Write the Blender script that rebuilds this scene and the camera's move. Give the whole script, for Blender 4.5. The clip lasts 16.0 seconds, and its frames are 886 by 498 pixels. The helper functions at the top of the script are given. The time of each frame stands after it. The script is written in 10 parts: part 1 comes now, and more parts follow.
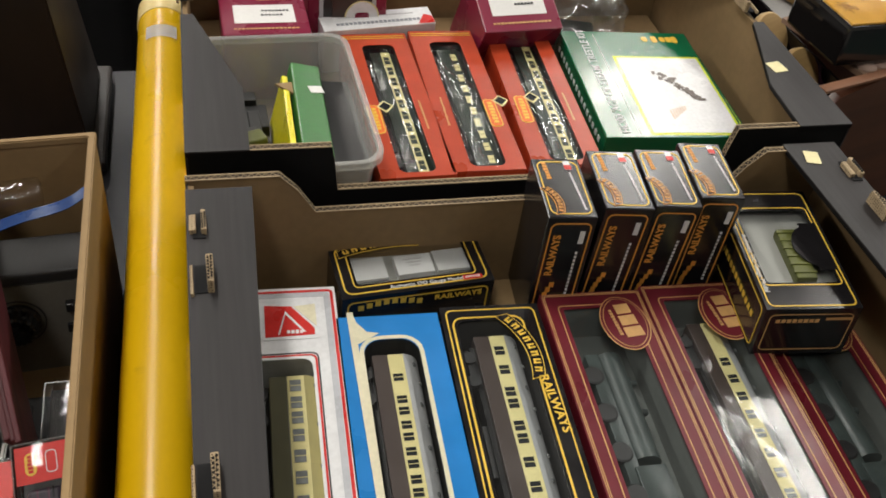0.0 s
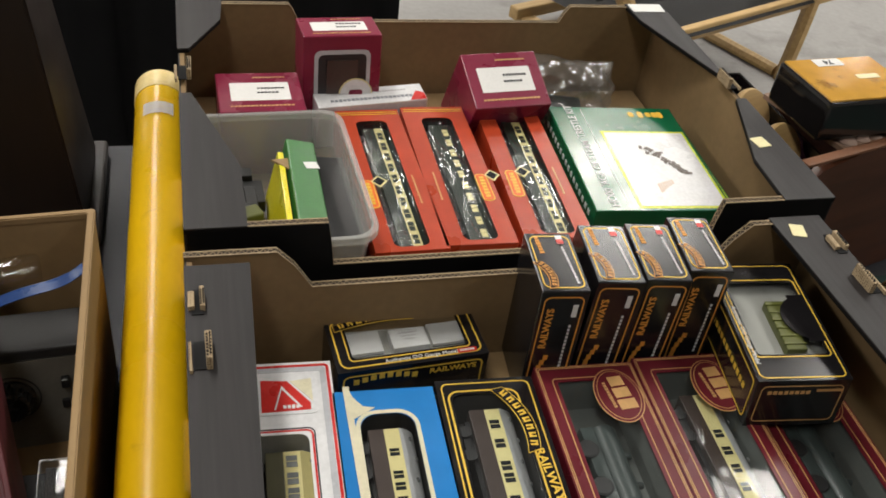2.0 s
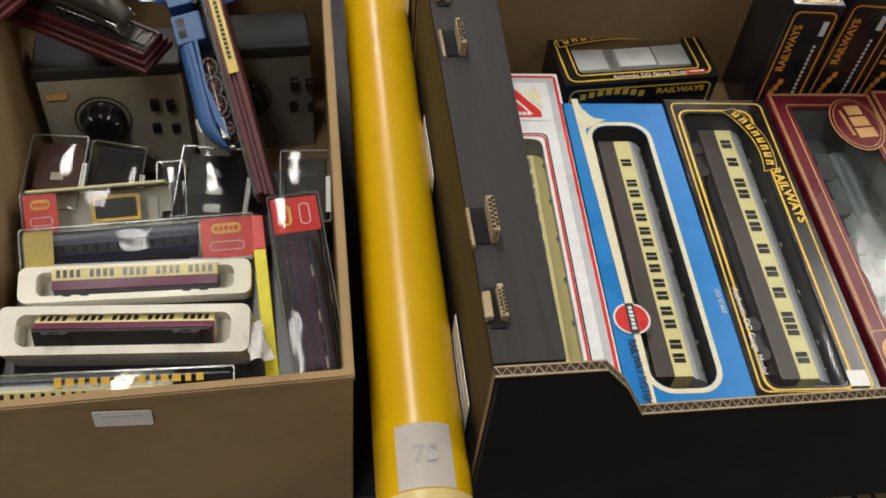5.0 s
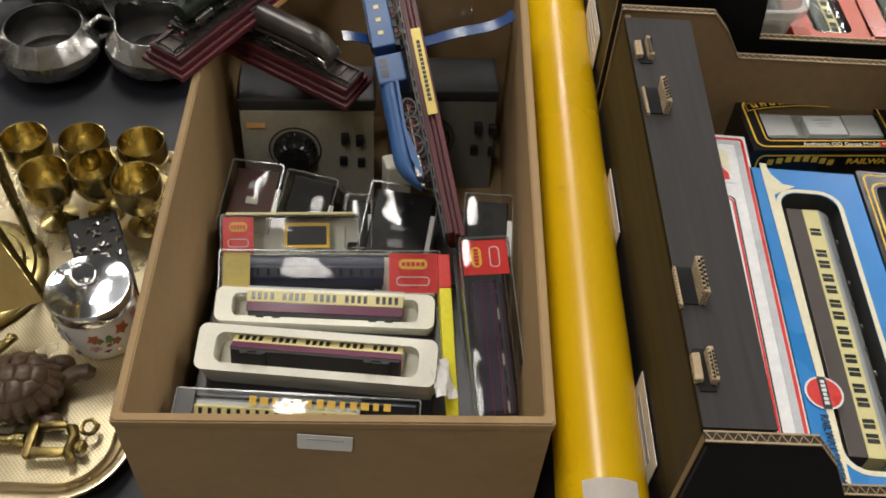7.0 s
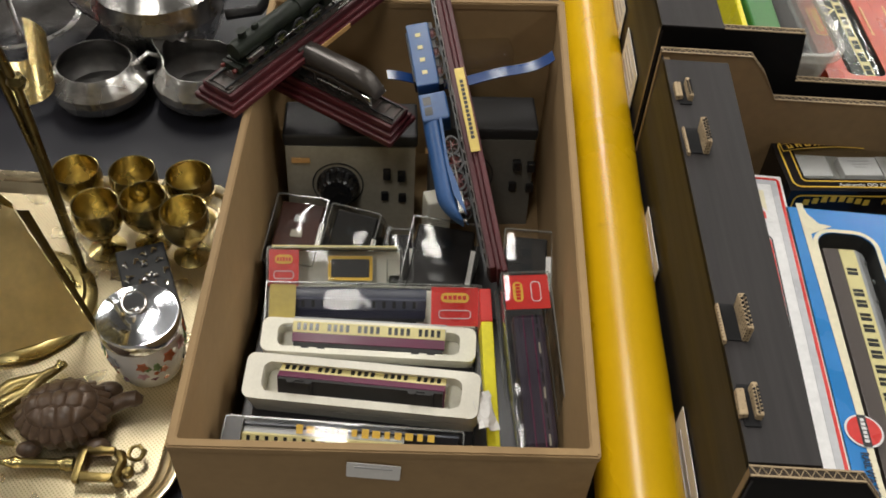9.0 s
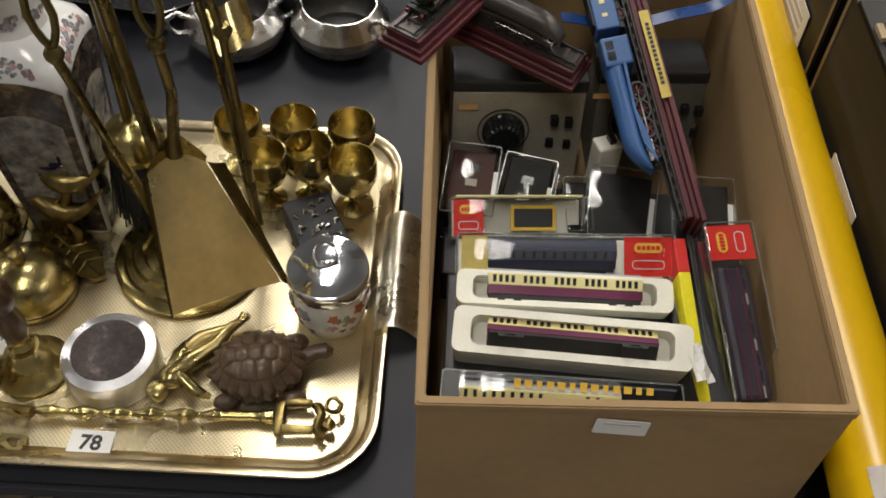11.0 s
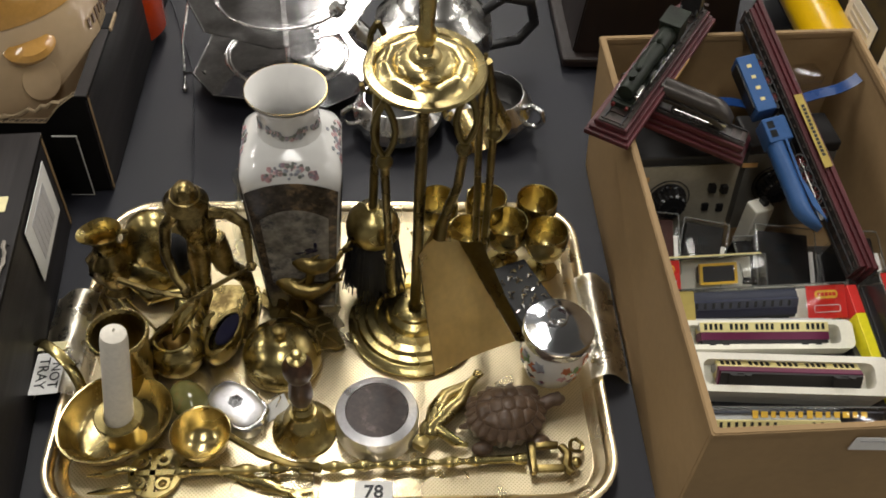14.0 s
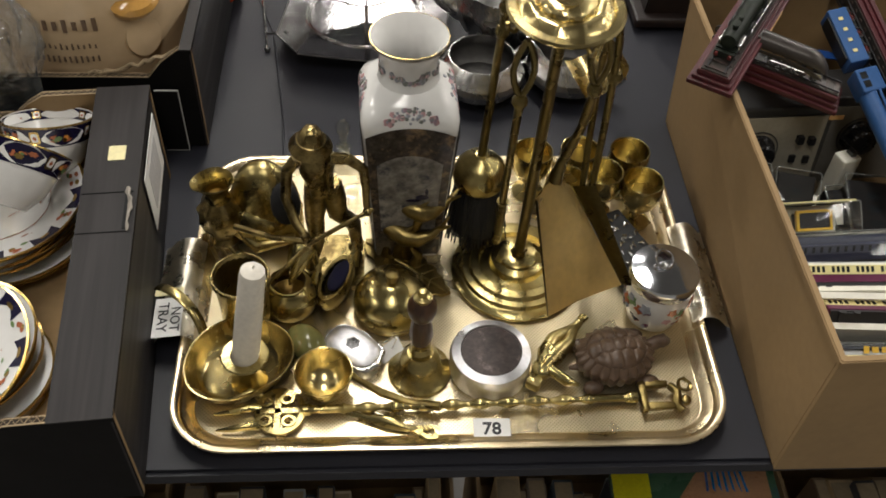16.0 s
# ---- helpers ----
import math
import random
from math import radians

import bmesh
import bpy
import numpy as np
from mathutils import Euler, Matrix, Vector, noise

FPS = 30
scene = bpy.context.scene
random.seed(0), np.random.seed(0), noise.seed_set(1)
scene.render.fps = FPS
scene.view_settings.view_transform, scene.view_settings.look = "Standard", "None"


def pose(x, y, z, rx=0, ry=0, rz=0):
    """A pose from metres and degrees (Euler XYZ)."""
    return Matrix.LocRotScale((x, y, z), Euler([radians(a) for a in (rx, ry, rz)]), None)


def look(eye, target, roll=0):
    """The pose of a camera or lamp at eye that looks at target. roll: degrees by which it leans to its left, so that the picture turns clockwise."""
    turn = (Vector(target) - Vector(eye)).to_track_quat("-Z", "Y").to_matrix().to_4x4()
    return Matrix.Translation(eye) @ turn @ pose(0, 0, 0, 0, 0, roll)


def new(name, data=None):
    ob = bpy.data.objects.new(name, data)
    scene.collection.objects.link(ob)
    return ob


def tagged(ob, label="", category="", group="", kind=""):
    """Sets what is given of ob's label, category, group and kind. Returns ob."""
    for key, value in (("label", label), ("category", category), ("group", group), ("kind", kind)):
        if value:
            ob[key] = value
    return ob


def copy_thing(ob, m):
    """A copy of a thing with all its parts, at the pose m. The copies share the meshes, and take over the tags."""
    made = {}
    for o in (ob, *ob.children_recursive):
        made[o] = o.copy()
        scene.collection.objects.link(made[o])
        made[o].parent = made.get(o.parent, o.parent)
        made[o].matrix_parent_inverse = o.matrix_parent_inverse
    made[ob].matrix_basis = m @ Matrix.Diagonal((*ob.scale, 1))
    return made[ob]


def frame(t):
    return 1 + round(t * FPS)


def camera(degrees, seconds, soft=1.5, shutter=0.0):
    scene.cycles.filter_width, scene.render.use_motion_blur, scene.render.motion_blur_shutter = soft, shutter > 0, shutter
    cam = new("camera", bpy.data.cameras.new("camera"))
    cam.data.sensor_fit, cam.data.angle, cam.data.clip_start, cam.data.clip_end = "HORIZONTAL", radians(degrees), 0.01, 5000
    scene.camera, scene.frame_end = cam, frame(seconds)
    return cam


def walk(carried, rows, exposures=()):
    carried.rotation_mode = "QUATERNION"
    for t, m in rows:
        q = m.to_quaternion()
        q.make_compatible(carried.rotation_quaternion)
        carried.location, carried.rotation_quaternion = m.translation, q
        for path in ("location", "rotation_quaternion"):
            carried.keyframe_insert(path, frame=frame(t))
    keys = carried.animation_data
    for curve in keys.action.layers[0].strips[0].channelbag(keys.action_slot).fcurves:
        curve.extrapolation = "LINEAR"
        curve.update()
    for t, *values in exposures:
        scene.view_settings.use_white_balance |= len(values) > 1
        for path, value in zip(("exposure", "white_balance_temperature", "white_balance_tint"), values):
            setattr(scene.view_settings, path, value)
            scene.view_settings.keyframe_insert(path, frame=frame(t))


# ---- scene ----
cam = camera(50.7, 16.0, soft=1.75)
PATH = [
    (0, (0.103, 0.017, 1.444), (0.56, 1.413, 0.087), 8.5),
    (0.5, (0.106, 0.013, 1.456), (0.606, 1.466, 0.176), 8.5),
    (1, (0.108, 0.008, 1.466), (0.627, 1.502, 0.242), 8.4),
    (1.5, (0.101, 0.013, 1.468), (0.617, 1.519, 0.257), 8.5),
    (2, (0.093, 0.016, 1.456), (0.589, 1.497, 0.207), 8.5),
    (2.5, (0.089, 0.021, 1.439), (0.545, 1.438, 0.103), 8.5),
    (3, (0.074, 0.023, 1.419), (0.496, 1.376, 0.008), 8.7),
    (3.5, (0.056, 0.018, 1.404), (0.45, 1.331, -0.052), 8.5),
    (4, (0.038, 0.009, 1.396), (0.401, 1.293, -0.094), 8.2),
    (4.5, (0.015, -0.011, 1.387), (0.328, 1.241, -0.141), 7.4),
    (5, (-0.012, -0.019, 1.38), (0.248, 1.217, -0.171), 6.7),
    (5.2, (-0.022, -0.02, 1.378), (0.211, 1.217, -0.176), 6.3),
    (7.3, (-0.085, -0.017, 1.385), (-0.04, 1.319, -0.103), 4.2),
    (7.5, (-0.088, -0.018, 1.389), (-0.048, 1.332, -0.086), 4.0),
    (8, (-0.089, -0.018, 1.398), (-0.049, 1.37, -0.041), 3.7),
    (8.5, (-0.088, -0.023, 1.403), (-0.046, 1.383, -0.018), 3.7),
    (9, (-0.097, -0.028, 1.392), (-0.083, 1.343, -0.065), 3.8),
    (9.5, (-0.115, -0.026, 1.383), (-0.149, 1.305, -0.109), 3.4),
    (9.7, (-0.124, -0.023, 1.379), (-0.175, 1.298, -0.121), 3.1),
    (11.8, (-0.291, -0.017, 1.407), (-0.269, 1.234, -0.154), 2.7),
    (12, (-0.298, -0.027, 1.416), (-0.277, 1.224, -0.144), 2.6),
    (12.5, (-0.339, -0.043, 1.434), (-0.313, 1.19, -0.141), 2.5),
    (13, (-0.393, -0.062, 1.453), (-0.345, 1.221, -0.081), 2.4),
    (13.5, (-0.436, -0.075, 1.467), (-0.35, 1.251, -0.029), 2.9),
    (14, (-0.475, -0.082, 1.474), (-0.356, 1.263, -0.002), 3.7),
    (14.5, (-0.514, -0.097, 1.478), (-0.403, 1.256, 0.01), 3.9),
    (15, (-0.54, -0.11, 1.478), (-0.434, 1.242, 0.008), 4.3),
    (15.5, (-0.565, -0.121, 1.474), (-0.444, 1.222, -0.003), 4.6),
    (16, (-0.58, -0.12, 1.46), (-0.45, 1.205, -0.033), 3.9),
]
walk(cam, [(t, look(eye, target, roll)) for t, eye, target, roll in PATH])

# ---- room light ----
world = bpy.data.worlds.new("hall_air")
scene.world = world
world.use_nodes = True
world.node_tree.nodes["Background"].inputs[0].default_value = (0.75, 0.82, 1.0, 1)
world.node_tree.nodes["Background"].inputs[1].default_value = 0.02
LAMP_ROWS = [-4.2, -0.65, 2.8, 6.2]
# the step at y -0.9 is an added weaker row, to fill front faces
LAMP_STEPS = [-0.9, 1.9, 4.6, 7.3]
LAMP_WATTS = [28.5, 57.0, 57.0, 57.0]
CEILING = 3.9


# ---- small builders ----
def link_mesh(name, bm, mat, parent=None, label="", smooth=None, m=None):
    me = bpy.data.meshes.new(name)
    bmesh.ops.recalc_face_normals(bm, faces=bm.faces)
    bm.to_mesh(me)
    bm.free()
    me.materials.append(mat)
    if smooth:
        me.shade_smooth()
        me.set_sharp_from_angle(angle=radians(smooth))
    ob = new(name, me)
    if parent is not None:
        ob.parent = parent
    if m is not None:
        ob.matrix_basis = m
    if label:
        tagged(ob, label=label)
    return ob


def part(name, bm, mat, parent, label="", smooth=None, m=None):
    return link_mesh(name, bm, mat, parent, label, smooth, m)


def pieces(name, bm, mat, parent, m=None):
    """One object for each loose piece of a bmesh."""
    todo = set(bm.verts)
    while todo:
        stack, island = [todo.pop()], []
        while stack:
            v = stack.pop()
            island.append(v)
            for e in v.link_edges:
                w = e.other_vert(v)
                if w in todo:
                    todo.remove(w)
                    stack.append(w)
        one = B()
        copy = {v: one.verts.new(v.co) for v in island}
        for f in {f for v in island for f in v.link_faces}:
            one.faces.new([copy[v] for v in f.verts])
        part(name, one, mat, parent, m=m)
    bm.free()


def again(ob, m, parent=None):
    """Another object on the same mesh."""
    o = new(ob.name.split(".")[0], ob.data)
    o.parent = parent if parent is not None else ob.parent
    o.matrix_basis = m
    return o


def thing(name, label, category, m, group=""):
    ob = new(name)
    ob.empty_display_size = 0.02
    ob.matrix_basis = m
    return tagged(ob, label=label, category=category, group=group)


def B():
    return bmesh.new()


def box(bm, sx, sy, sz, c=(0, 0, 0), bev=0.0, m=None, seg=2):
    r = bmesh.ops.create_cube(bm, size=1.0, matrix=(m or Matrix()) @ Matrix.Translation(c) @ Matrix.Diagonal((sx, sy, sz, 1)))
    if bev:
        vs = set(r["verts"])
        es = [e for e in bm.edges if e.verts[0] in vs and e.verts[1] in vs]
        bmesh.ops.bevel(bm, geom=es, offset=bev, segments=seg, profile=0.5, affect="EDGES")
    return bm


def prism(bm, pts, z0, z1, m=None):
    """A flat outline in x and y, given a thickness."""
    m = m or Matrix()
    lo = [bm.verts.new(m @ Vector((x, y, z0))) for x, y in pts]
    hi = [bm.verts.new(m @ Vector((x, y, z1))) for x, y in pts]
    bm.faces.new(lo[::-1]), bm.faces.new(hi)
    for i in range(len(pts)):
        j = (i + 1) % len(pts)
        bm.faces.new((lo[i], lo[j], hi[j], hi[i]))
    return bm


def ring(bm, outer, inner, z0, z1, m=None):
    """A flat frame between two outlines of equal count."""
    m = m or Matrix()
    n = len(outer)
    v = [[bm.verts.new(m @ Vector((x, y, z))) for x, y in pts] for pts, z in ((outer, z0), (inner, z0), (inner, z1), (outer, z1))]
    for i in range(n):
        j = (i + 1) % n
        for a in range(4):
            b = (a + 1) % 4
            bm.faces.new((v[a][i], v[a][j], v[b][j], v[b][i]))
    return bm


def rrect(w, h, r, n=4, cx=0.0, cy=0.0):
    pts = []
    r = max(r, 1e-5)
    for k, (sx, sy) in enumerate(((1, 1), (-1, 1), (-1, -1), (1, -1))):
        for i in range(n + 1):
            a = radians(90 * k + 90 * i / n)
            pts.append((cx + sx * (w / 2 - r) + r * math.cos(a), cy + sy * (h / 2 - r) + r * math.sin(a)))
    return pts


def oval(w, h, n=24, cx=0.0, cy=0.0):
    return [(cx + w / 2 * math.cos(2 * math.pi * i / n), cy + h / 2 * math.sin(2 * math.pi * i / n)) for i in range(n)]


def lathe(bm, prof, seg=28, m=None, wob=None):
    """Turn a profile of (radius, height) round z. wob(angle, height) scales the radius."""
    m = m or Matrix()
    rows = []
    for r, z in prof:
        if r < 1e-6:
            rows.append([bm.verts.new(m @ Vector((0, 0, z)))])
        else:
            row = []
            for i in range(seg):
                a = 2 * math.pi * i / seg
                k = wob(a, z) if wob else 1.0
                row.append(bm.verts.new(m @ Vector((r * k * math.cos(a), r * k * math.sin(a), z))))
            rows.append(row)
    for a, b in zip(rows, rows[1:]):
        if len(a) == 1 and len(b) == 1:
            continue
        for i in range(seg):
            j = (i + 1) % seg
            if len(a) == 1:
                bm.faces.new((a[0], b[j], b[i]))
            elif len(b) == 1:
                bm.faces.new((a[i], a[j], b[0]))
            else:
                bm.faces.new((a[i], a[j], b[j], b[i]))
    return bm


def sweep(bm, pts, r, seg=8, m=None, cap=True, flat=1.0):
    """A rod through points; r is one radius or one for each point; flat squeezes it."""
    m = m or Matrix()
    pts = [Vector(p) for p in pts]
    rs = r if isinstance(r, (list, tuple)) else [r] * len(pts)
    rows, side = [], None
    for i, p in enumerate(pts):
        d = (pts[min(i + 1, len(pts) - 1)] - pts[max(i - 1, 0)]).normalized()
        if side is None:
            side = d.orthogonal().normalized()
        side = (side - d * side.dot(d)).normalized()
        up = d.cross(side)
        rows.append([bm.verts.new(m @ (p + rs[i] * (math.cos(2 * math.pi * k / seg) * side + flat * math.sin(2 * math.pi * k / seg) * up))) for k in range(seg)])
    for a, b in zip(rows, rows[1:]):
        for i in range(seg):
            j = (i + 1) % seg
            bm.faces.new((a[i], a[j], b[j], b[i]))
    if cap:
        bm.faces.new(rows[0][::-1]), bm.faces.new(rows[-1])
    return bm


def ball(bm, r, c, scale=(1, 1, 1), seg=16, m=None):
    bmesh.ops.create_uvsphere(bm, u_segments=seg, v_segments=max(6, seg * 2 // 3), radius=r, matrix=(m or Matrix()) @ Matrix.Translation(c) @ Matrix.Diagonal((*scale, 1)))
    return bm


def arc(cx, cy, r, a0, a1, n=10):
    return [(cx + r * math.cos(radians(a0 + (a1 - a0) * i / n)), cy + r * math.sin(radians(a0 + (a1 - a0) * i / n))) for i in range(n + 1)]


def dent(bm, amount, scale, seed=0.0, axis=None):
    """Small handmade unevenness."""
    for v in bm.verts:
        n = noise.noise_vector(v.co * scale + Vector((seed, seed * 0.7, 0)))
        v.co += (Vector(axis) * n.x if axis else n) * amount
    return bm


# ---- lettering, made first while the scene is empty ----
WORDS = {}
for word in ("RAILWAYS", "RAILWAY SYSTEM", "Authentic OO Gauge Model", "OO SCALE", "75", "78", "74", "NOT", "TRAY", "HO00 'AGE OF STEAM' TRESTLE KIT"):
    curve = bpy.data.curves.new("lettering", "FONT")
    curve.body, curve.size, curve.align_x, curve.align_y, curve.extrude = word, 1.0, "CENTER", "CENTER", 0.01
    curve.resolution_u = 3
    curve.offset = 0.025 if word in ("78", "74", "RAILWAYS") else 0.012 if word.startswith("HO") else 0.0
    holder = new("lettering", curve)
    WORDS[word] = bpy.data.meshes.new_from_object(holder.evaluated_get(bpy.context.evaluated_depsgraph_get()))
    bpy.data.objects.remove(holder)


def letters(word, size, mat, parent, m, width=1.0):
    me = WORDS[word].copy()
    me.materials.clear()
    me.materials.append(mat)
    me.transform(Matrix.Diagonal((size * width, size, 0.02, 1)))
    ob = new("lettering", me)
    ob.parent = parent
    ob.matrix_basis = m
    return ob


# ---- materials ----
def mat(name, base, rough=0.5, metal=0.0, var=0.12, scale=30.0, bump=0.05, bscale=250.0, fine=0.06, coat=0.0, spec=0.5, stretch=(1, 1, 1), rvar=0.08, dist=0.001, piece=0.0, scratch=0.0, stain=None):
    """Principled paint with large and fine variation, uneven gloss and slight relief."""
    ma = bpy.data.materials.new(name)
    ma.use_nodes = True
    nt = ma.node_tree
    N, L = nt.nodes, nt.links
    p = N["Principled BSDF"]
    p.inputs["Metallic"].default_value = metal
    p.inputs["Specular IOR Level"].default_value = spec
    p.inputs["Coat Weight"].default_value = coat
    p.inputs["Coat Roughness"].default_value = 0.08
    tc = N.new("ShaderNodeTexCoord")
    mp = N.new("ShaderNodeMapping")
    mp.inputs["Scale"].default_value = stretch
    L.new(tc.outputs["Object"], mp.inputs["Vector"])
    big = N.new("ShaderNodeTexNoise")
    big.inputs["Scale"].default_value, big.inputs["Detail"].default_value = scale, 4
    small = N.new("ShaderNodeTexNoise")
    small.inputs["Scale"].default_value, small.inputs["Detail"].default_value = bscale, 3
    L.new(mp.outputs[0], big.inputs["Vector"]), L.new(mp.outputs[0], small.inputs["Vector"])
    val = N.new("ShaderNodeMapRange")
    val.inputs["To Min"].default_value, val.inputs["To Max"].default_value = 1 - var, 1 + var
    val.inputs["From Min"].default_value, val.inputs["From Max"].default_value = 0.3, 0.7
    L.new(big.outputs["Fac"], val.inputs["Value"])
    val2 = N.new("ShaderNodeMapRange")
    val2.inputs["To Min"].default_value, val2.inputs["To Max"].default_value = 1 - fine, 1 + fine
    val2.inputs["From Min"].default_value, val2.inputs["From Max"].default_value = 0.3, 0.7
    L.new(small.outputs["Fac"], val2.inputs["Value"])
    mul = N.new("ShaderNodeMath")
    mul.operation = "MULTIPLY"
    L.new(val.outputs[0], mul.inputs[0]), L.new(val2.outputs[0], mul.inputs[1])
    out = mul
    if piece:
        oi = N.new("ShaderNodeObjectInfo")
        pr = N.new("ShaderNodeMapRange")
        pr.inputs["To Min"].default_value, pr.inputs["To Max"].default_value = 1 - piece, 1 + piece
        L.new(oi.outputs["Random"], pr.inputs["Value"])
        m2 = N.new("ShaderNodeMath")
        m2.operation = "MULTIPLY"
        L.new(mul.outputs[0], m2.inputs[0]), L.new(pr.outputs[0], m2.inputs[1])
        out = m2
    hsv = N.new("ShaderNodeHueSaturation")
    hsv.inputs["Color"].default_value = (*base, 1)
    L.new(out.outputs[0], hsv.inputs["Value"])
    colour = hsv.outputs[0]
    if stain:
        st = N.new("ShaderNodeTexNoise")
        st.inputs["Scale"].default_value, st.inputs["Detail"].default_value, st.inputs["Roughness"].default_value = stain[1], 6, 0.65
        L.new(tc.outputs["Object"], st.inputs["Vector"])
        cr = N.new("ShaderNodeMapRange")
        cr.inputs["From Min"].default_value, cr.inputs["From Max"].default_value = stain[2], stain[2] + 0.12
        L.new(st.outputs["Fac"], cr.inputs["Value"])
        mx = N.new("ShaderNodeMix")
        mx.data_type = "RGBA"
        mx.inputs["B"].default_value = (*stain[0], 1)
        L.new(cr.outputs[0], mx.inputs["Factor"]), L.new(colour, mx.inputs["A"])
        colour = mx.outputs["Result"]
    L.new(colour, p.inputs["Base Color"])
    rr = N.new("ShaderNodeMapRange")
    rr.inputs["To Min"].default_value, rr.inputs["To Max"].default_value = max(0.02, rough - rvar), min(1, rough + rvar)
    rr.inputs["From Min"].default_value, rr.inputs["From Max"].default_value = 0.3, 0.7
    L.new(big.outputs["Fac"], rr.inputs["Value"])
    L.new(rr.outputs[0], p.inputs["Roughness"])
    if bump:
        bp = N.new("ShaderNodeBump")
        bp.inputs["Strength"].default_value, bp.inputs["Distance"].default_value = bump, dist
        L.new(small.outputs["Fac"], bp.inputs["Height"])
        L.new(bp.outputs[0], p.inputs["Normal"])
    return ma


def film_mat(name, tint, gloss, rough, wrinkle=0.0, wscale=25.0, milky=0.0, stretch=(1, 1, 1)):
    """Clear plastic sheet: see-through, with a gloss that grows at grazing angles."""
    ma = bpy.data.materials.new(name)
    ma.use_nodes = True
    nt = ma.node_tree
    N, L = nt.nodes, nt.links
    N.remove(N["Principled BSDF"])
    tr = N.new("ShaderNodeBsdfTransparent")
    tr.inputs[0].default_value = (*tint, 1)
    gl = N.new("ShaderNodeBsdfGlossy")
    gl.inputs["Roughness"].default_value = rough
    fr = N.new("ShaderNodeLayerWeight")
    fr.inputs["Blend"].default_value = 0.5
    pw = N.new("ShaderNodeMath")
    pw.operation, pw.inputs[1].default_value = "POWER", 5.0
    L.new(fr.outputs["Facing"], pw.inputs[0])
    ad = N.new("ShaderNodeMath")
    ad.operation, ad.use_clamp = "MULTIPLY_ADD", True
    ad.inputs[1].default_value, ad.inputs[2].default_value = 0.9, gloss + 0.035
    L.new(pw.outputs[0], ad.inputs[0])
    mx = N.new("ShaderNodeMixShader")
    L.new(ad.outputs[0], mx.inputs[0])
    base = tr.outputs[0]
    if milky:
        df = N.new("ShaderNodeBsdfDiffuse")
        df.inputs[0].default_value = (0.85, 0.85, 0.83, 1)
        m0 = N.new("ShaderNodeMixShader")
        m0.inputs[0].default_value = milky
        L.new(tr.outputs[0], m0.inputs[1]), L.new(df.outputs[0], m0.inputs[2])
        base = m0.outputs[0]
    L.new(base, mx.inputs[1]), L.new(gl.outputs[0], mx.inputs[2])
    if wrinkle:
        tc = N.new("ShaderNodeTexCoord")
        no = N.new("ShaderNodeTexNoise")
        no.inputs["Scale"].default_value, no.inputs["Detail"].default_value, no.inputs["Distortion"].default_value = wscale, 2, 0.8
        mp = N.new("ShaderNodeMapping")
        mp.inputs["Scale"].default_value = stretch
        L.new(tc.outputs["Object"], mp.inputs["Vector"]), L.new(mp.outputs[0], no.inputs["Vector"])
        bp = N.new("ShaderNodeBump")
        bp.inputs["Strength"].default_value, bp.inputs["Distance"].default_value = wrinkle, 0.01
        L.new(no.outputs["Fac"], bp.inputs["Height"])
        L.new(bp.outputs[0], gl.inputs["Normal"]), L.new(bp.outputs[0], fr.inputs["Normal"])
    L.new(mx.outputs[0], N["Material Output"].inputs[0])
    return ma


def dotted(name, base, metal, rough, pitch, depth, base2):
    """Embossed metal with a close grid of dimples."""
    ma = mat(name, base, rough, metal, 0.08, 12, 0, 200, 0.03)
    nt = ma.node_tree
    N, L = nt.nodes, nt.links
    p = N["Principled BSDF"]
    tc = N.new("ShaderNodeTexCoord")
    vo = N.new("ShaderNodeTexVoronoi")
    vo.inputs["Scale"].default_value, vo.inputs["Randomness"].default_value = 1 / pitch, 0.0
    rot = N.new("ShaderNodeMapping")
    rot.inputs["Rotation"].default_value = (0, 0, radians(45))
    L.new(tc.outputs["Object"], rot.inputs[0]), L.new(rot.outputs[0], vo.inputs["Vector"])
    mr = N.new("ShaderNodeMapRange")
    mr.inputs["From Min"].default_value, mr.inputs["From Max"].default_value = 0.2, 0.45
    L.new(vo.outputs["Distance"], mr.inputs[0])
    bp = N.new("ShaderNodeBump")
    bp.inputs["Strength"].default_value, bp.inputs["Distance"].default_value = 0.6, depth
    L.new(mr.outputs[0], bp.inputs["Height"])
    L.new(bp.outputs[0], p.inputs["Normal"])
    old = p.inputs["Base Color"].links[0].from_socket
    mx = N.new("ShaderNodeMix")
    mx.data_type = "RGBA"
    mx.inputs["A"].default_value = (*base2, 1)
    L.new(mr.outputs[0], mx.inputs["Factor"]), L.new(old, mx.inputs["B"])
    L.new(mx.outputs["Result"], p.inputs["Base Color"])
    return ma


